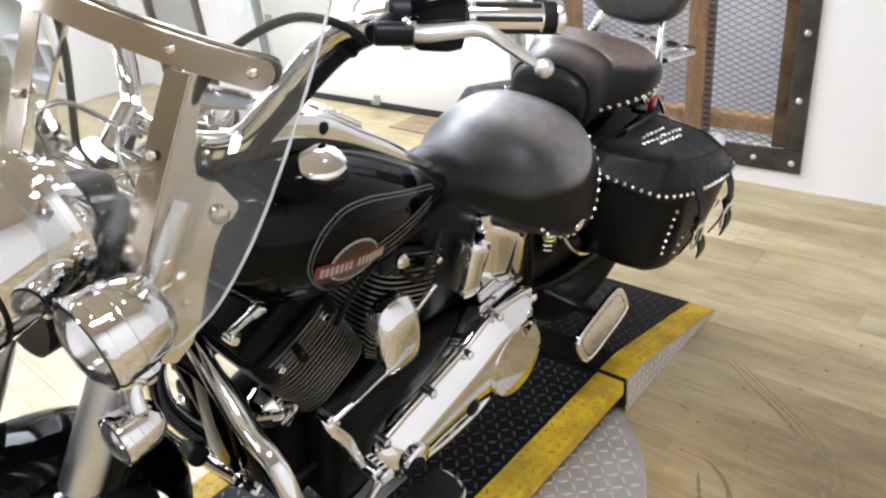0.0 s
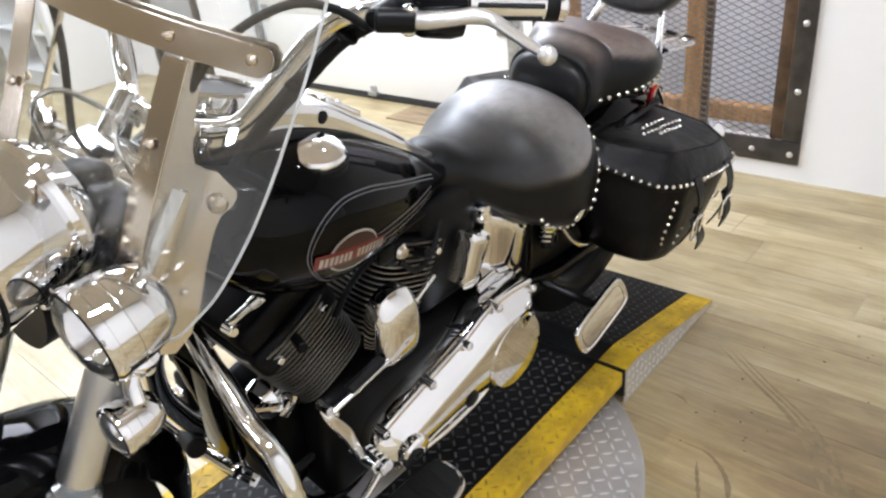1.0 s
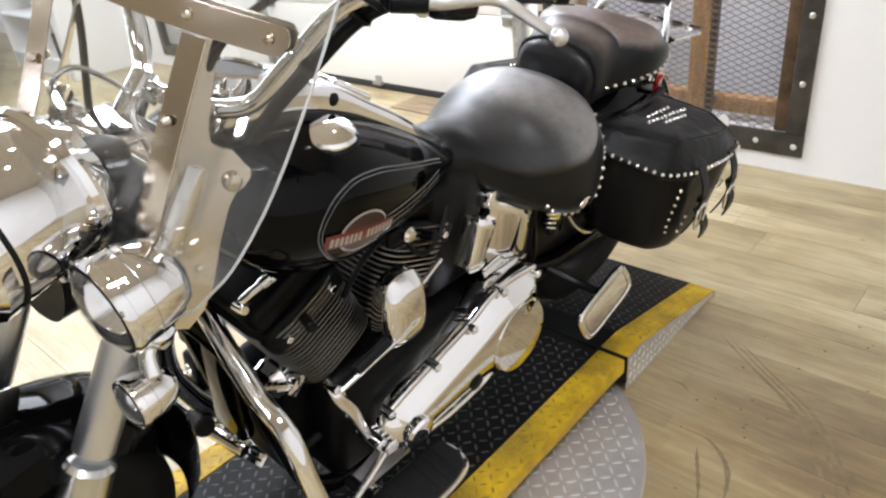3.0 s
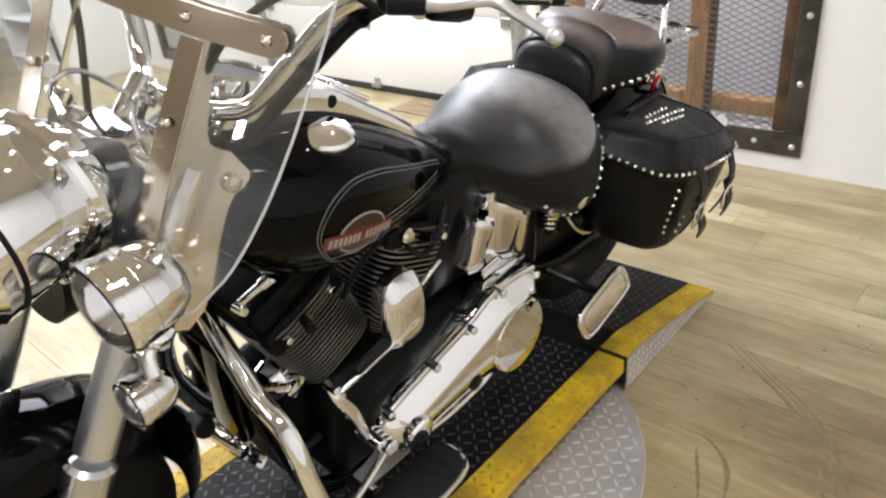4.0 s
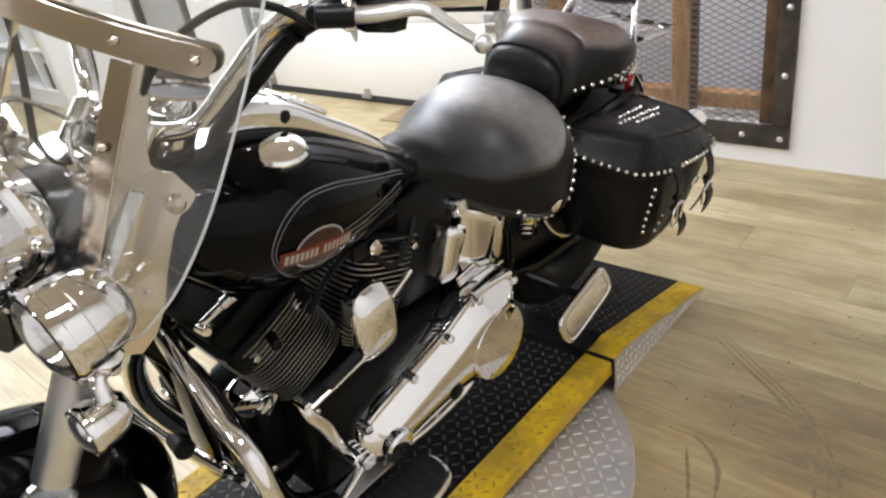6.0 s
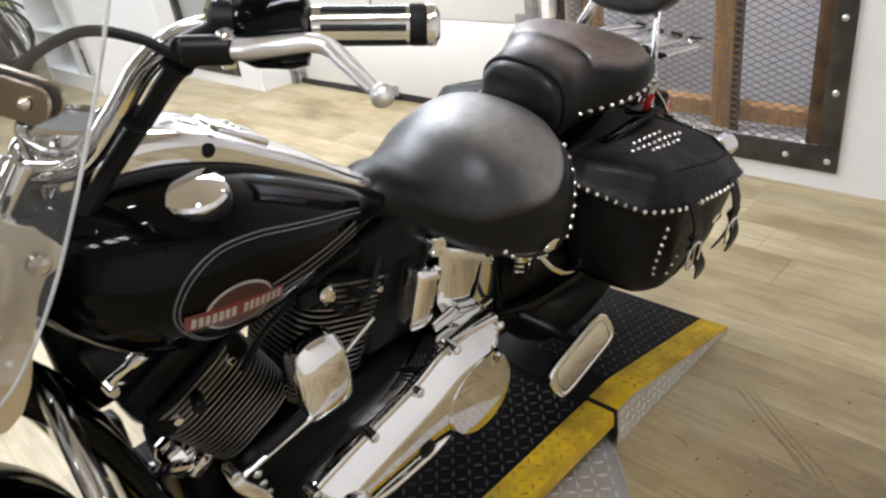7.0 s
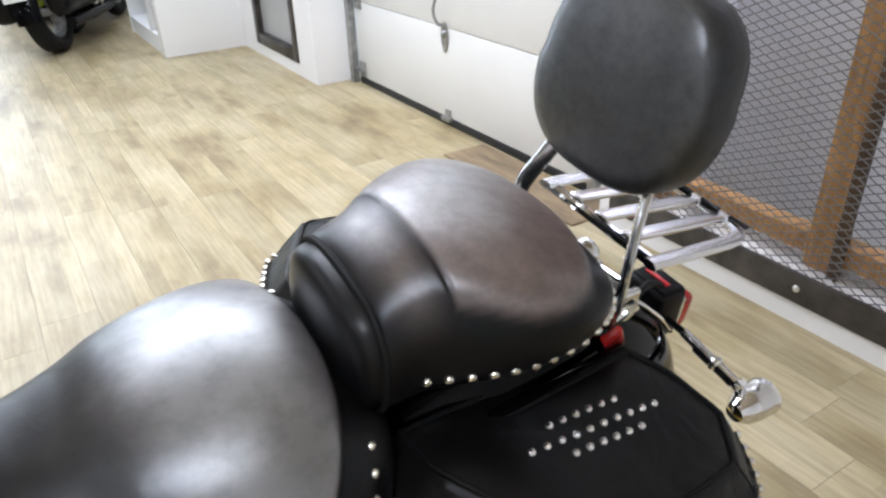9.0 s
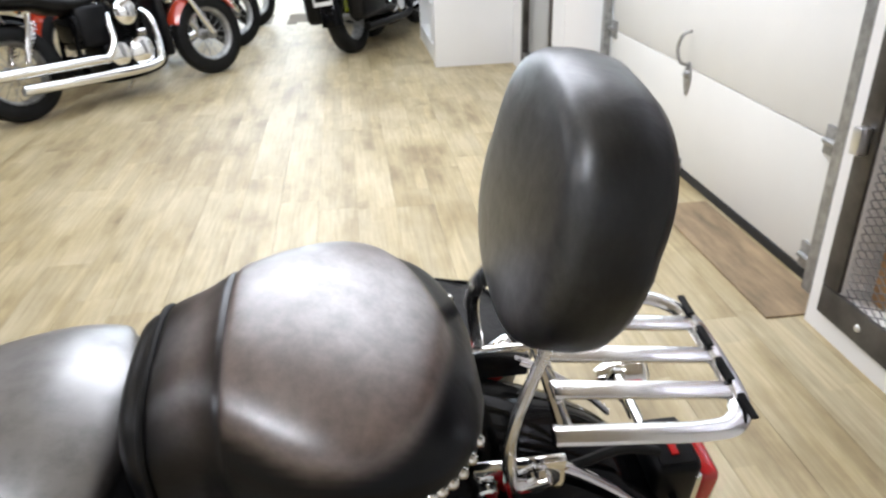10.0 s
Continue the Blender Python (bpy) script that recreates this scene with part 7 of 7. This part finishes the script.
# handlebar and controls
HB = [(0.0, 0.43, 1.015), (0.05, 0.445, 1.012), (0.093, 0.480, 1.02), (0.135, 0.508, 1.085), (0.182, 0.520, 1.155), (0.235, 0.530, 1.20), (0.29, 0.556, 1.217), (0.344, 0.592, 1.219), (0.425, 0.647, 1.225)]
bar_pts = [(-x, y, z) for x, y, z in reversed(HB[1:])] + HB
hbar = part("handlebar", steered(tube(bar_pts, 0.0127, 16, 8)), CHROME, bike, "wide chrome handlebar turned to the left")
for sgn in (1, -1):
    part("riser", steered(rod((0.048 * sgn, 0.40, 0.975), (0.048 * sgn, 0.447, 1.025), 0.019, 20)), CHROME, hbar)
    def S(x, y, z):
        return (x * sgn, y, z)
    gi, ge = Vector(S(0.333, 0.584, 1.222)), Vector(S(0.425, 0.648, 1.231))
    gd_ = (ge - gi).normalized()
    grip = part("grip", steered(lathe([(0.0155, 0), (0.0170, 0.002), (0.0170, 0.108), (0.0155, 0.11)], aim(gi, gd_), 28)), CHROME, hbar, "chrome grip with black rubber bands")
    side = gd_.cross(Vector((0, 0, 1))).normalized()
    upv = side.cross(gd_)
    for k in range(6):
        a = 2 * math.pi * k / 6 + 0.3
        o_ = side * math.cos(a) * 0.0158 + upv * math.sin(a) * 0.0158
        part("rubber_band", steered(tube([gi + gd_ * 0.010 + o_, gi + gd_ * 0.084 + o_], 0.0052, 8, 1, flat=0.55)), RUBBER, grip, "black rubber band")
    part("grip_ring", steered(lathe([(0.0178, 0.087), (0.0183, 0.089), (0.0183, 0.100), (0.0172, 0.102)], aim(gi, gd_), 28)), RUBBER, grip)
    part("grip_cap", steered(lathe([(0.0178, 0.102), (0.0185, 0.104), (0.0180, 0.110), (0.012, 0.114), (0, 0.115)], aim(gi, gd_), 28)), CHROME, grip, "chrome end cap")
    sw_c = gi - gd_ * 0.030
    sw = loft([[tuple(sw_c + gd_ * d + side * (math.cos(2 * math.pi * j / 28) * r * 1.0) + upv * (math.sin(2 * math.pi * j / 28) * r * 1.12)) for j in range(28)] for d, r in ((-0.034, 0.018), (-0.032, 0.029), (-0.02, 0.034), (0.012, 0.035), (0.026, 0.032), (0.030, 0.02))])
    part("switch_housing", steered(sw), BLACK_PAINT, hbar, "black switch housing", angle=50)
    b_ = box(-0.006, 0.006, -0.008, 0.008, 0, 0.008, 0.003, m=aim(sw_c + upv * 0.03, upv))
    box(-0.006, 0.006, -0.008, 0.008, 0, 0.008, 0.003, m=aim(sw_c - side * 0.028, -side), bm=b_)
    part("switch_button", steered(b_), RUBBER, hbar)
    # clamp, perch and lever
    pc = gi - gd_ * 0.072
    b_ = rod(pc - gd_ * 0.014, pc + gd_ * 0.014, 0.024, 20)
    rod(pc, pc + Vector((0, -0.058, -0.004)), 0.012, 14, b_)
    rod(pc + Vector((0, -0.056, -0.004)), Vector(S(0.308, 0.514, 1.215)), 0.013, 14, b_)
    part("lever_clamp", steered(b_), BLACK_METAL, hbar, "black lever clamp")
    LV = [S(0.300, 0.512, 1.214), S(0.320, 0.518, 1.218), S(0.342, 0.530, 1.224), S(0.362, 0.546, 1.228), S(0.380, 0.551, 1.227), S(0.402, 0.543, 1.225), S(0.428, 0.531, 1.224), S(0.447, 0.522, 1.224)]
    lv = tube(LV, 0.009, 14, 8, flat=0.75, radii=[0.012, 0.0125, 0.0115, 0.0105, 0.0095, 0.0085, 0.0075, 0.0068])
    lever = part("lever", steered(lv), ALU, hbar, "satin silver hand lever with a ball end")
    bb = bmesh.new()
    bmesh.ops.create_uvsphere(bb, u_segments=20, v_segments=14, radius=0.0098, matrix=Matrix.Translation(S(0.454, 0.520, 1.224)))
    part("ball_end", steered(bb), ALU, lever)
    part("lever_pivot", steered(rod(S(0.302, 0.512, 1.198), S(0.302, 0.512, 1.230), 0.008, 12)), CHROME, lever)
    mh = lathe([(0.0, -0.020), (0.030, -0.018), (0.055, -0.010), (0.064, 0.0), (0.062, 0.005)], None, 40, caps=False)
    mm = aim(S(0.275, 0.628, 1.318), S(-0.12, 1.0, -0.42)) @ Matrix.Diagonal((1.25, 0.85, 1, 1))
    mh.transform(mm)
    mir = part("mirror", steered(mh), CHROME, hbar, "oval chrome mirror")
    mg = lathe([(0.060, 0.0045), (0.0, 0.0048)], None, 40, caps=False)
    mg.transform(mm)
    part("mirror_glass", steered(mg), CHROME, mir, "mirror glass")
    part("mirror_stem", steered(tube([S(0.268, 0.525, 1.215), S(0.262, 0.55, 1.255), S(0.268, 0.595, 1.295), S(0.274, 0.615, 1.312)], 0.006, 10, 6)), CHROME, mir)
    cab = tube([S(0.262, 0.495, 1.198), S(0.235, 0.475, 1.215), S(0.195, 0.448, 1.215), S(0.14, 0.42, 1.17), S(0.10, 0.40, 1.10), S(0.085, 0.38, 1.0), S(0.07, 0.36, 0.90)], 0.0048, 10, 8)
    part("cable", steered(cab), RUBBER, hbar, "black control cable")
    part("cable", steered(tube([S(0.30, 0.565, 1.200), S(0.25, 0.552, 1.188), S(0.205, 0.538, 1.152), S(0.158, 0.527, 1.085), S(0.115, 0.505, 1.015), S(0.09, 0.46, 0.945), S(0.075, 0.42, 0.90)], 0.0105, 10, 8)), RUBBER, hbar, "black wiring loom along the handlebar")
    for q in ((0.150, 0.520, 1.085), (0.212, 0.532, 1.165)):
        part("cable_tie", steered(lathe([(0.017, -0.003), (0.018, 0), (0.017, 0.003)], aim(S(*q), S(0.5, 0.15, 0.8)), 16)), BLACK_METAL, hbar)

# -- tail: lamp, plate bracket, signals --
tl = part("tail_lamp", box(-0.046, 0.036, 1.935, 2.000, 0.500, 0.602, 0.012, 3), BLACK_METAL, bike, "tail lamp with a red lens", angle=50)
part("lens", box(-0.044, 0.034, 1.999, 2.030, 0.504, 0.574, 0.012, 3), RED_LENS, tl, "red tail lens", angle=50)
part("trim_ring", box(-0.046, 0.036, 1.992, 2.001, 0.500, 0.580, 0.003, 2), CHROME, tl, "chrome trim")
part("top_lens", box(-0.030, 0.018, 1.962, 1.972, 0.6047, 0.6070, 0.001), RED_LENS, tl, "small red top lens")
for sgn in (1, -1):
    part("fender_strip", tube([(0.075 * sgn, 1.785, 0.701), (0.075 * sgn, 1.817, 0.680), (0.075 * sgn, 1.851, 0.651), (0.075 * sgn, 1.884, 0.619), (0.075 * sgn, 1.912, 0.586)], 0.0075, 10, 6, flat=0.5), CHROME, bike, "curved chrome strip on the rear fender")
part("plate_window", box(-0.040, 0.030, 1.945, 1.990, 0.6015, 0.6045, 0.001), BLACK_METAL, tl)
for sgn in (1, -1):
    arm = part("signal_bar", rod((0.070 * sgn, 1.966, 0.548), (0.195 * sgn, 1.972, 0.528), 0.0080, 14), CHROME, bike, "slim chrome turn signal arm")
    part("sleeve", rod((0.098 * sgn, 1.9675, 0.540), (0.176 * sgn, 1.972, 0.527), 0.0095, 14), BLACK_METAL, arm, "black sleeve on the arm")
    part("arm_collar", lathe([(0.009, -0.006), (0.0125, -0.003), (0.0125, 0.003), (0.009, 0.006)], aim((0.138 * sgn, 1.969, 0.536), (sgn, 0.03, -0.15)), 16), CHROME, arm)
    part("arm_nut", rod((0.178 * sgn, 1.971, 0.531), (0.190 * sgn, 1.972, 0.528), 0.0135, 6), CHROME, arm)
part("signal_crossbar", rod((-0.072, 1.966, 0.548), (0.072, 1.966, 0.548), 0.006), BLACK_METAL, bike)
for sgn in (1, -1):
    M = aim((0.206 * sgn, 1.985, 0.503), (0, 1, 0))
    r = 0.029
    sb = part("rear_signal", lathe([(0, -0.042), (r * 0.5, -0.038), (r * 0.85, -0.022), (r, 0.0), (r, 0.022), (r * 1.05, 0.026), (r * 1.02, 0.034)], M, 32, caps=False), CHROME, bike, "chrome bullet rear turn signal")
    part("lens", lathe([(r * 0.96, 0.030), (r * 0.75, 0.042), (r * 0.4, 0.047), (0, 0.048)], M, 28, caps=False), LENS_GLASS, sb, "clear signal lens")
part("wiring", tube([(0.05, 1.74, 0.66), (0.07, 1.80, 0.68), (0.04, 1.88, 0.66), (0.02, 1.94, 0.62)], 0.006, 8), RUBBER, bike, "black wiring")


# ---- other motorcycles on the floor ----
def parked_bike(m, paint, label, fender_paint=None, windshield=False, bags=False, pipes=None):
    """A parked cruiser. Same axes as the bike above: x left, y rear, z up, front axle at y 0."""
    bk = thing("motorcycle", m, label, "motorcycle", "motorcycles parked along the aisle")
    WB = 1.56
    for y, nm in ((0.0, "front_wheel"), (WB, "rear_wheel")):
        wheel(y, bk, None, 0.315, 0.055 if y == 0 else 0.075, nm, 20, GALV)
    part("front_fender", fender(0.0, 0.315, 0.355, 20, 150, 0.07, None, 0.05, 20), fender_paint or paint, bk, angle=50)
    part("rear_fender", fender(WB, 0.315, 0.37, -5, 120, 0.10, None, 0.06, 20), paint, bk, angle=50)
    rr = []
    for y, w, zb, zt in ((0.46, 0.05, 0.76, 0.84), (0.50, 0.10, 0.72, 0.88), (0.60, 0.135, 0.69, 0.90), (0.72, 0.13, 0.68, 0.87), (0.84, 0.10, 0.68, 0.80), (0.93, 0.05, 0.69, 0.73)):
        rr.append(superring(y, w, zt, zb, 32, 2.4, 2.3))
    tk = part("fuel_tank", loft(rr), paint, bk, angle=60)
    part("fuel_cap", lathe([(0.035, 0), (0.036, 0.01), (0.03, 0.016), (0, 0.018)], aim((0, 0.62, 0.897), (0, 0, 1)), 24), CHROME, tk)
    rr = []
    for y, w, zb, zt in ((0.90, 0.06, 0.66, 0.74), (1.0, 0.11, 0.63, 0.73), (1.12, 0.15, 0.62, 0.74), (1.24, 0.14, 0.64, 0.79), (1.32, 0.11, 0.68, 0.82), (1.48, 0.11, 0.70, 0.82), (1.60, 0.08, 0.73, 0.79)):
        rr.append(superring(y, w, zt, zb, 32, 2.6, 2.2))
    part("seat", loft(rr), LEATHER, bk, "black leather seat", angle=60)
    eng = part("crankcase", box(-0.15, 0.15, 0.55, 0.98, 0.17, 0.40, 0.04, 3), ENGINE_BLACK, bk, angle=60)
    for sgn in (1, -1):
        part("side_case", lathe([(0.10, 0), (0.105, 0.01), (0.10, 0.03), (0.06, 0.045), (0, 0.05)], aim((0.14 * sgn, 0.70, 0.30), (sgn, 0, 0)), 32), CHROME, eng, "chrome engine side case")
        part("side_case", lathe([(0.08, 0), (0.085, 0.01), (0.08, 0.03), (0.04, 0.04), (0, 0.042)], aim((0.14 * sgn, 0.88, 0.31), (sgn, 0, 0)), 32), CHROME, eng)
    for ln in (-24, 22):
        ax = Vector((0, math.sin(radians(ln)), math.cos(radians(ln))))
        prof = [(0.06, 0.06)]
        for k in range(9):
            h = 0.08 + 0.018 * k
            prof += [(0.062, h), (0.088, h + 0.001), (0.088, h + 0.005), (0.062, h + 0.006)]
        prof += [(0.075, 0.25), (0.08, 0.26), (0.08, 0.31), (0.06, 0.33), (0, 0.335)]
        part("cylinder", lathe(prof, aim((0, 0.74, 0.34), ax), 28), ENGINE_BLACK, eng, "black finned cylinder", angle=25)
    part("air_cleaner", lathe([(0.085, 0), (0.09, 0.01), (0.09, 0.045), (0.07, 0.06), (0, 0.065)], aim((-0.11, 0.74, 0.58), (-1, 0, 0)), 36), CHROME, bk, "round chrome air cleaner")
    for z0, ye in ((0.30, 1.78), (0.19, 1.62)):
        part("exhaust", tube([(-0.11, 0.60 if z0 < 0.25 else 0.86, 0.58), (-0.17, 0.57 if z0 < 0.25 else 0.90, 0.50), (-0.20, 0.58 if z0 < 0.25 else 0.92, z0 + 0.1), (-0.20, 0.66 if z0 < 0.25 else 1.0, z0), (-0.20, 1.1, z0), (-0.20, ye, z0 + 0.02)], 0.03, 16, 7, radii=[0.022, 0.024, 0.026, 0.03, 0.036, 0.036]), pipes or CHROME, bk, "long chrome exhaust pipe")
    for sgn in (1, -1):
        part("frame_tube", tube([(0.05 * sgn, 0.40, 0.74), (0.08 * sgn, 0.46, 0.40), (0.10 * sgn, 0.54, 0.17), (0.10 * sgn, 1.0, 0.15), (0.11 * sgn, 1.14, 0.28), (0.11 * sgn, 1.10, 0.60)], 0.018, 10, 6), BLACK_PAINT, bk)
        part("swingarm", rod((0.12 * sgn, 1.08, 0.33), (0.12 * sgn, WB + 0.03, 0.31), 0.02), BLACK_PAINT, bk)
        part("fork_leg", rod((0.09 * sgn, 0.0, 0.315), (0.09 * sgn, 0.33, 0.92), 0.024), CHROME, bk, "chrome fork leg")
        sh = rod((0.13 * sgn, WB - 0.06, 0.36), (0.13 * sgn, WB - 0.16, 0.66), 0.018)
        part("shock_absorber", sh, CHROME, bk)
        cs = tube([(0.13 * sgn + 0.028 * math.cos(k * 0.9), WB - 0.075 - 0.0017 * k + 0.028 * math.sin(k * 0.9), 0.40 + 0.0036 * k) for k in range(60)], 0.005, 6, 1)
        part("shock_spring", cs, CHROME, bk)
        part("turn_signal", lathe([(0, -0.04), (0.025, -0.03), (0.033, 0.0), (0.033, 0.03), (0.02, 0.04), (0, 0.042)], aim((0.17 * sgn, WB + 0.26, 0.62), (0, 1, 0)), 20), AMBER_LENS, bk, "amber turn signal")
        part("signal_arm", rod((0.03 * sgn, WB + 0.24, 0.62), (0.15 * sgn, WB + 0.255, 0.62), 0.009), CHROME, bk)
        part("grip", rod((0.33 * sgn, 0.56, 1.03), (0.43 * sgn, 0.62, 1.03), 0.017), RUBBER, bk)
        part("mirror", lathe([(0.0, -0.01), (0.035, -0.008), (0.045, 0.0), (0.04, 0.006), (0, 0.006)], aim((0.34 * sgn, 0.45, 1.17), (0, 1, 0)), 24), CHROME, bk)
        part("mirror_stem", rod((0.30 * sgn, 0.50, 1.05), (0.34 * sgn, 0.45, 1.15), 0.005), CHROME, bk)
    part("handlebar", tube([(-0.42, 0.61, 1.03), (-0.32, 0.555, 1.03), (-0.2, 0.46, 1.05), (-0.08, 0.40, 0.98), (0.08, 0.40, 0.98), (0.2, 0.46, 1.05), (0.32, 0.555, 1.03), (0.42, 0.61, 1.03)], 0.0125, 10, 6), CHROME, bk)
    hl = part("headlamp", lathe([(0, -0.1), (0.05, -0.09), (0.085, -0.03), (0.09, 0.03), (0.085, 0.04)], aim((0, 0.22, 0.86), (0, -1, 0)), 28, caps=False), CHROME, bk, "chrome headlamp")
    part("lens", lathe([(0.083, 0.036), (0.06, 0.05), (0, 0.058)], aim((0, 0.22, 0.86), (0, -1, 0)), 28, caps=False), LENS_GLASS, hl)
    tl_ = part("tail_lamp", box(-0.045, 0.045, WB + 0.30, WB + 0.36, 0.62, 0.69, 0.012, 2), RED_LENS, bk, "red tail lamp", angle=50)
    part("licence_plate", box(-0.09, 0.09, WB + 0.38, WB + 0.384, 0.46, 0.57, 0.001), WHITE_PLASTIC, bk, "white licence plate")
    part("plate_bar", box(-0.07, 0.07, WB + 0.3842, WB + 0.3852, 0.495, 0.535), BLACK_METAL, bk)
    part("plate_bracket", rod((0, WB + 0.33, 0.62), (0, WB + 0.375, 0.53), 0.012), BLACK_METAL, bk)
    part("side_stand", rod((0.10, 0.62, 0.16), (0.27, 0.72, -0.045), 0.011), CHROME, bk)
    part("oil_tank", box(-0.13, 0.13, 0.98, 1.14, 0.42, 0.62, 0.03, 2), BLACK_PAINT, bk, angle=60)
    part("battery_box", box(-0.14, 0.14, 0.86, 1.10, 0.38, 0.66, 0.03, 2), BLACK_METAL, bk, angle=60)
    part("radiator_guard", box(-0.13, 0.13, 0.40, 0.47, 0.22, 0.66, 0.03, 2), BLACK_METAL, bk, angle=60)
    part("sissy_bar", tube([(0.09, WB - 0.02, 0.62), (0.09, WB + 0.05, 0.80), (0.07, WB + 0.09, 0.95), (0, WB + 0.10, 0.99), (-0.07, WB + 0.09, 0.95), (-0.09, WB + 0.05, 0.80), (-0.09, WB - 0.02, 0.62)], 0.008, 10, 6), CHROME, bk, "chrome sissy bar")
    if bags:
        for sgn in (1, -1):
            part("saddlebag", box(0.13 * sgn, 0.29 * sgn, WB - 0.26, WB + 0.24, 0.30, 0.62, 0.05, 3), LEATHER, bk, "black leather saddlebag", angle=60)
            part("engine_guard", tube([(0.05 * sgn, 0.42, 0.70), (0.22 * sgn, 0.40, 0.62), (0.33 * sgn, 0.42, 0.45), (0.26 * sgn, 0.46, 0.24), (0.10 * sgn, 0.50, 0.18)], 0.015, 10, 6), BLACK_PAINT, bk, "black engine guard")
    if windshield:
        b_ = box(-0.22, 0.22, -0.003, 0.003, 0, 0.42, 0.002, m=pose(0, 0.30, 0.98, -24, 0, 0))
        part("windscreen", b_, CLEAR, bk, "clear windscreen")
        for sgn in (1, -1):
            part("pannier", box(0.14 * sgn, 0.34 * sgn, 1.32, 1.80, 0.36, 0.66, 0.05, 3), paint, bk, "hard pannier", angle=60)
    return bk


def stand(x, y, fx, fy, roll=9.0):
    """Pose of a parked bike whose front tyre stands at (x, y) and which points along (fx, fy)."""
    return Matrix.Translation((x, y, 0.0)) @ Matrix.Rotation(math.atan2(fx, -fy), 4, "Z") @ Matrix.Rotation(radians(roll), 4, "Y")


LIME = material("lime_paint", (0.35, 0.42, 0.03), 0.2, coat=0.8)
parked_bike(stand(-5.34, 0.50, -0.73, 0.683), BLACK_PAINT, "black cruiser motorcycle with chrome exhausts and a red front fender", fender_paint=ORANGE_RED)
parked_bike(stand(-6.42, 0.56, -0.73, 0.683), ORANGE_RED, "orange-red cruiser motorcycle parked in the row")
parked_bike(stand(-7.50, 0.62, -0.73, 0.683), BLACK_PAINT, "black cruiser motorcycle parked in the row")
parked_bike(stand(-7.24, 2.36, -0.89, 0.455), BLACK_PAINT, "black cruiser motorcycle with black saddlebags and amber signals", bags=True, pipes=BLACK_METAL)
parked_bike(stand(-7.95, 2.62, -0.87, 0.49), LIME, "lime green motorcycle parked tail towards the aisle", bags=True)
parked_bike(stand(-8.75, 2.45, -0.87, 0.49), BLACK_PAINT, "black cruiser motorcycle parked tail towards the aisle", bags=True)
parked_bike(stand(-9.9, 2.25, -0.87, 0.49), BLUE_PAINT, "dark blue touring motorcycle with hard panniers and windscreen", windshield=True)


# ---- floor planks, last ----
PW, PL = 0.181, 1.22
plank_meshes = []
for k in range(3):
    b_ = box(0.0006, PL - 0.0006, 0.0006, PW - 0.0006, -0.006, 0.0, 0.0)
    plank_meshes.append(link_mesh("plank", b_, FLOOR, smooth=False))
rng = random.Random(4)
row = 0
y = -1.5
while y < 3.40:
    x = -7.4 - rng.random() * PL
    while x < X1:
        if not (y > FRONT + 0.02 and (x > -1.2 or x + PL < -3.7)):
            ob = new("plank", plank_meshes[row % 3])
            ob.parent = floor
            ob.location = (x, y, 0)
            if x + PL > X1:
                ob.scale.x = (X1 - x) / PL
        x += PL
    y += PW
    row += 1
far = None
y = Y0 + 0.02
while y < 3.40:
    x = X0 - rng.random() * PL
    while x < X1:
        inside = (-1.5 - 0.001 <= y) and x > -7.4 - PL
        if not inside:
            far = box(x + 0.001, min(x + PL - 0.001, X1), y + 0.001, y + PW - 0.001, -0.0061, -0.0012, bm=far)
        x += PL
    y += PW
fo = part("far_planks", far, FLOOR, floor, smooth=False)
tagged(fo, kind="stuff")
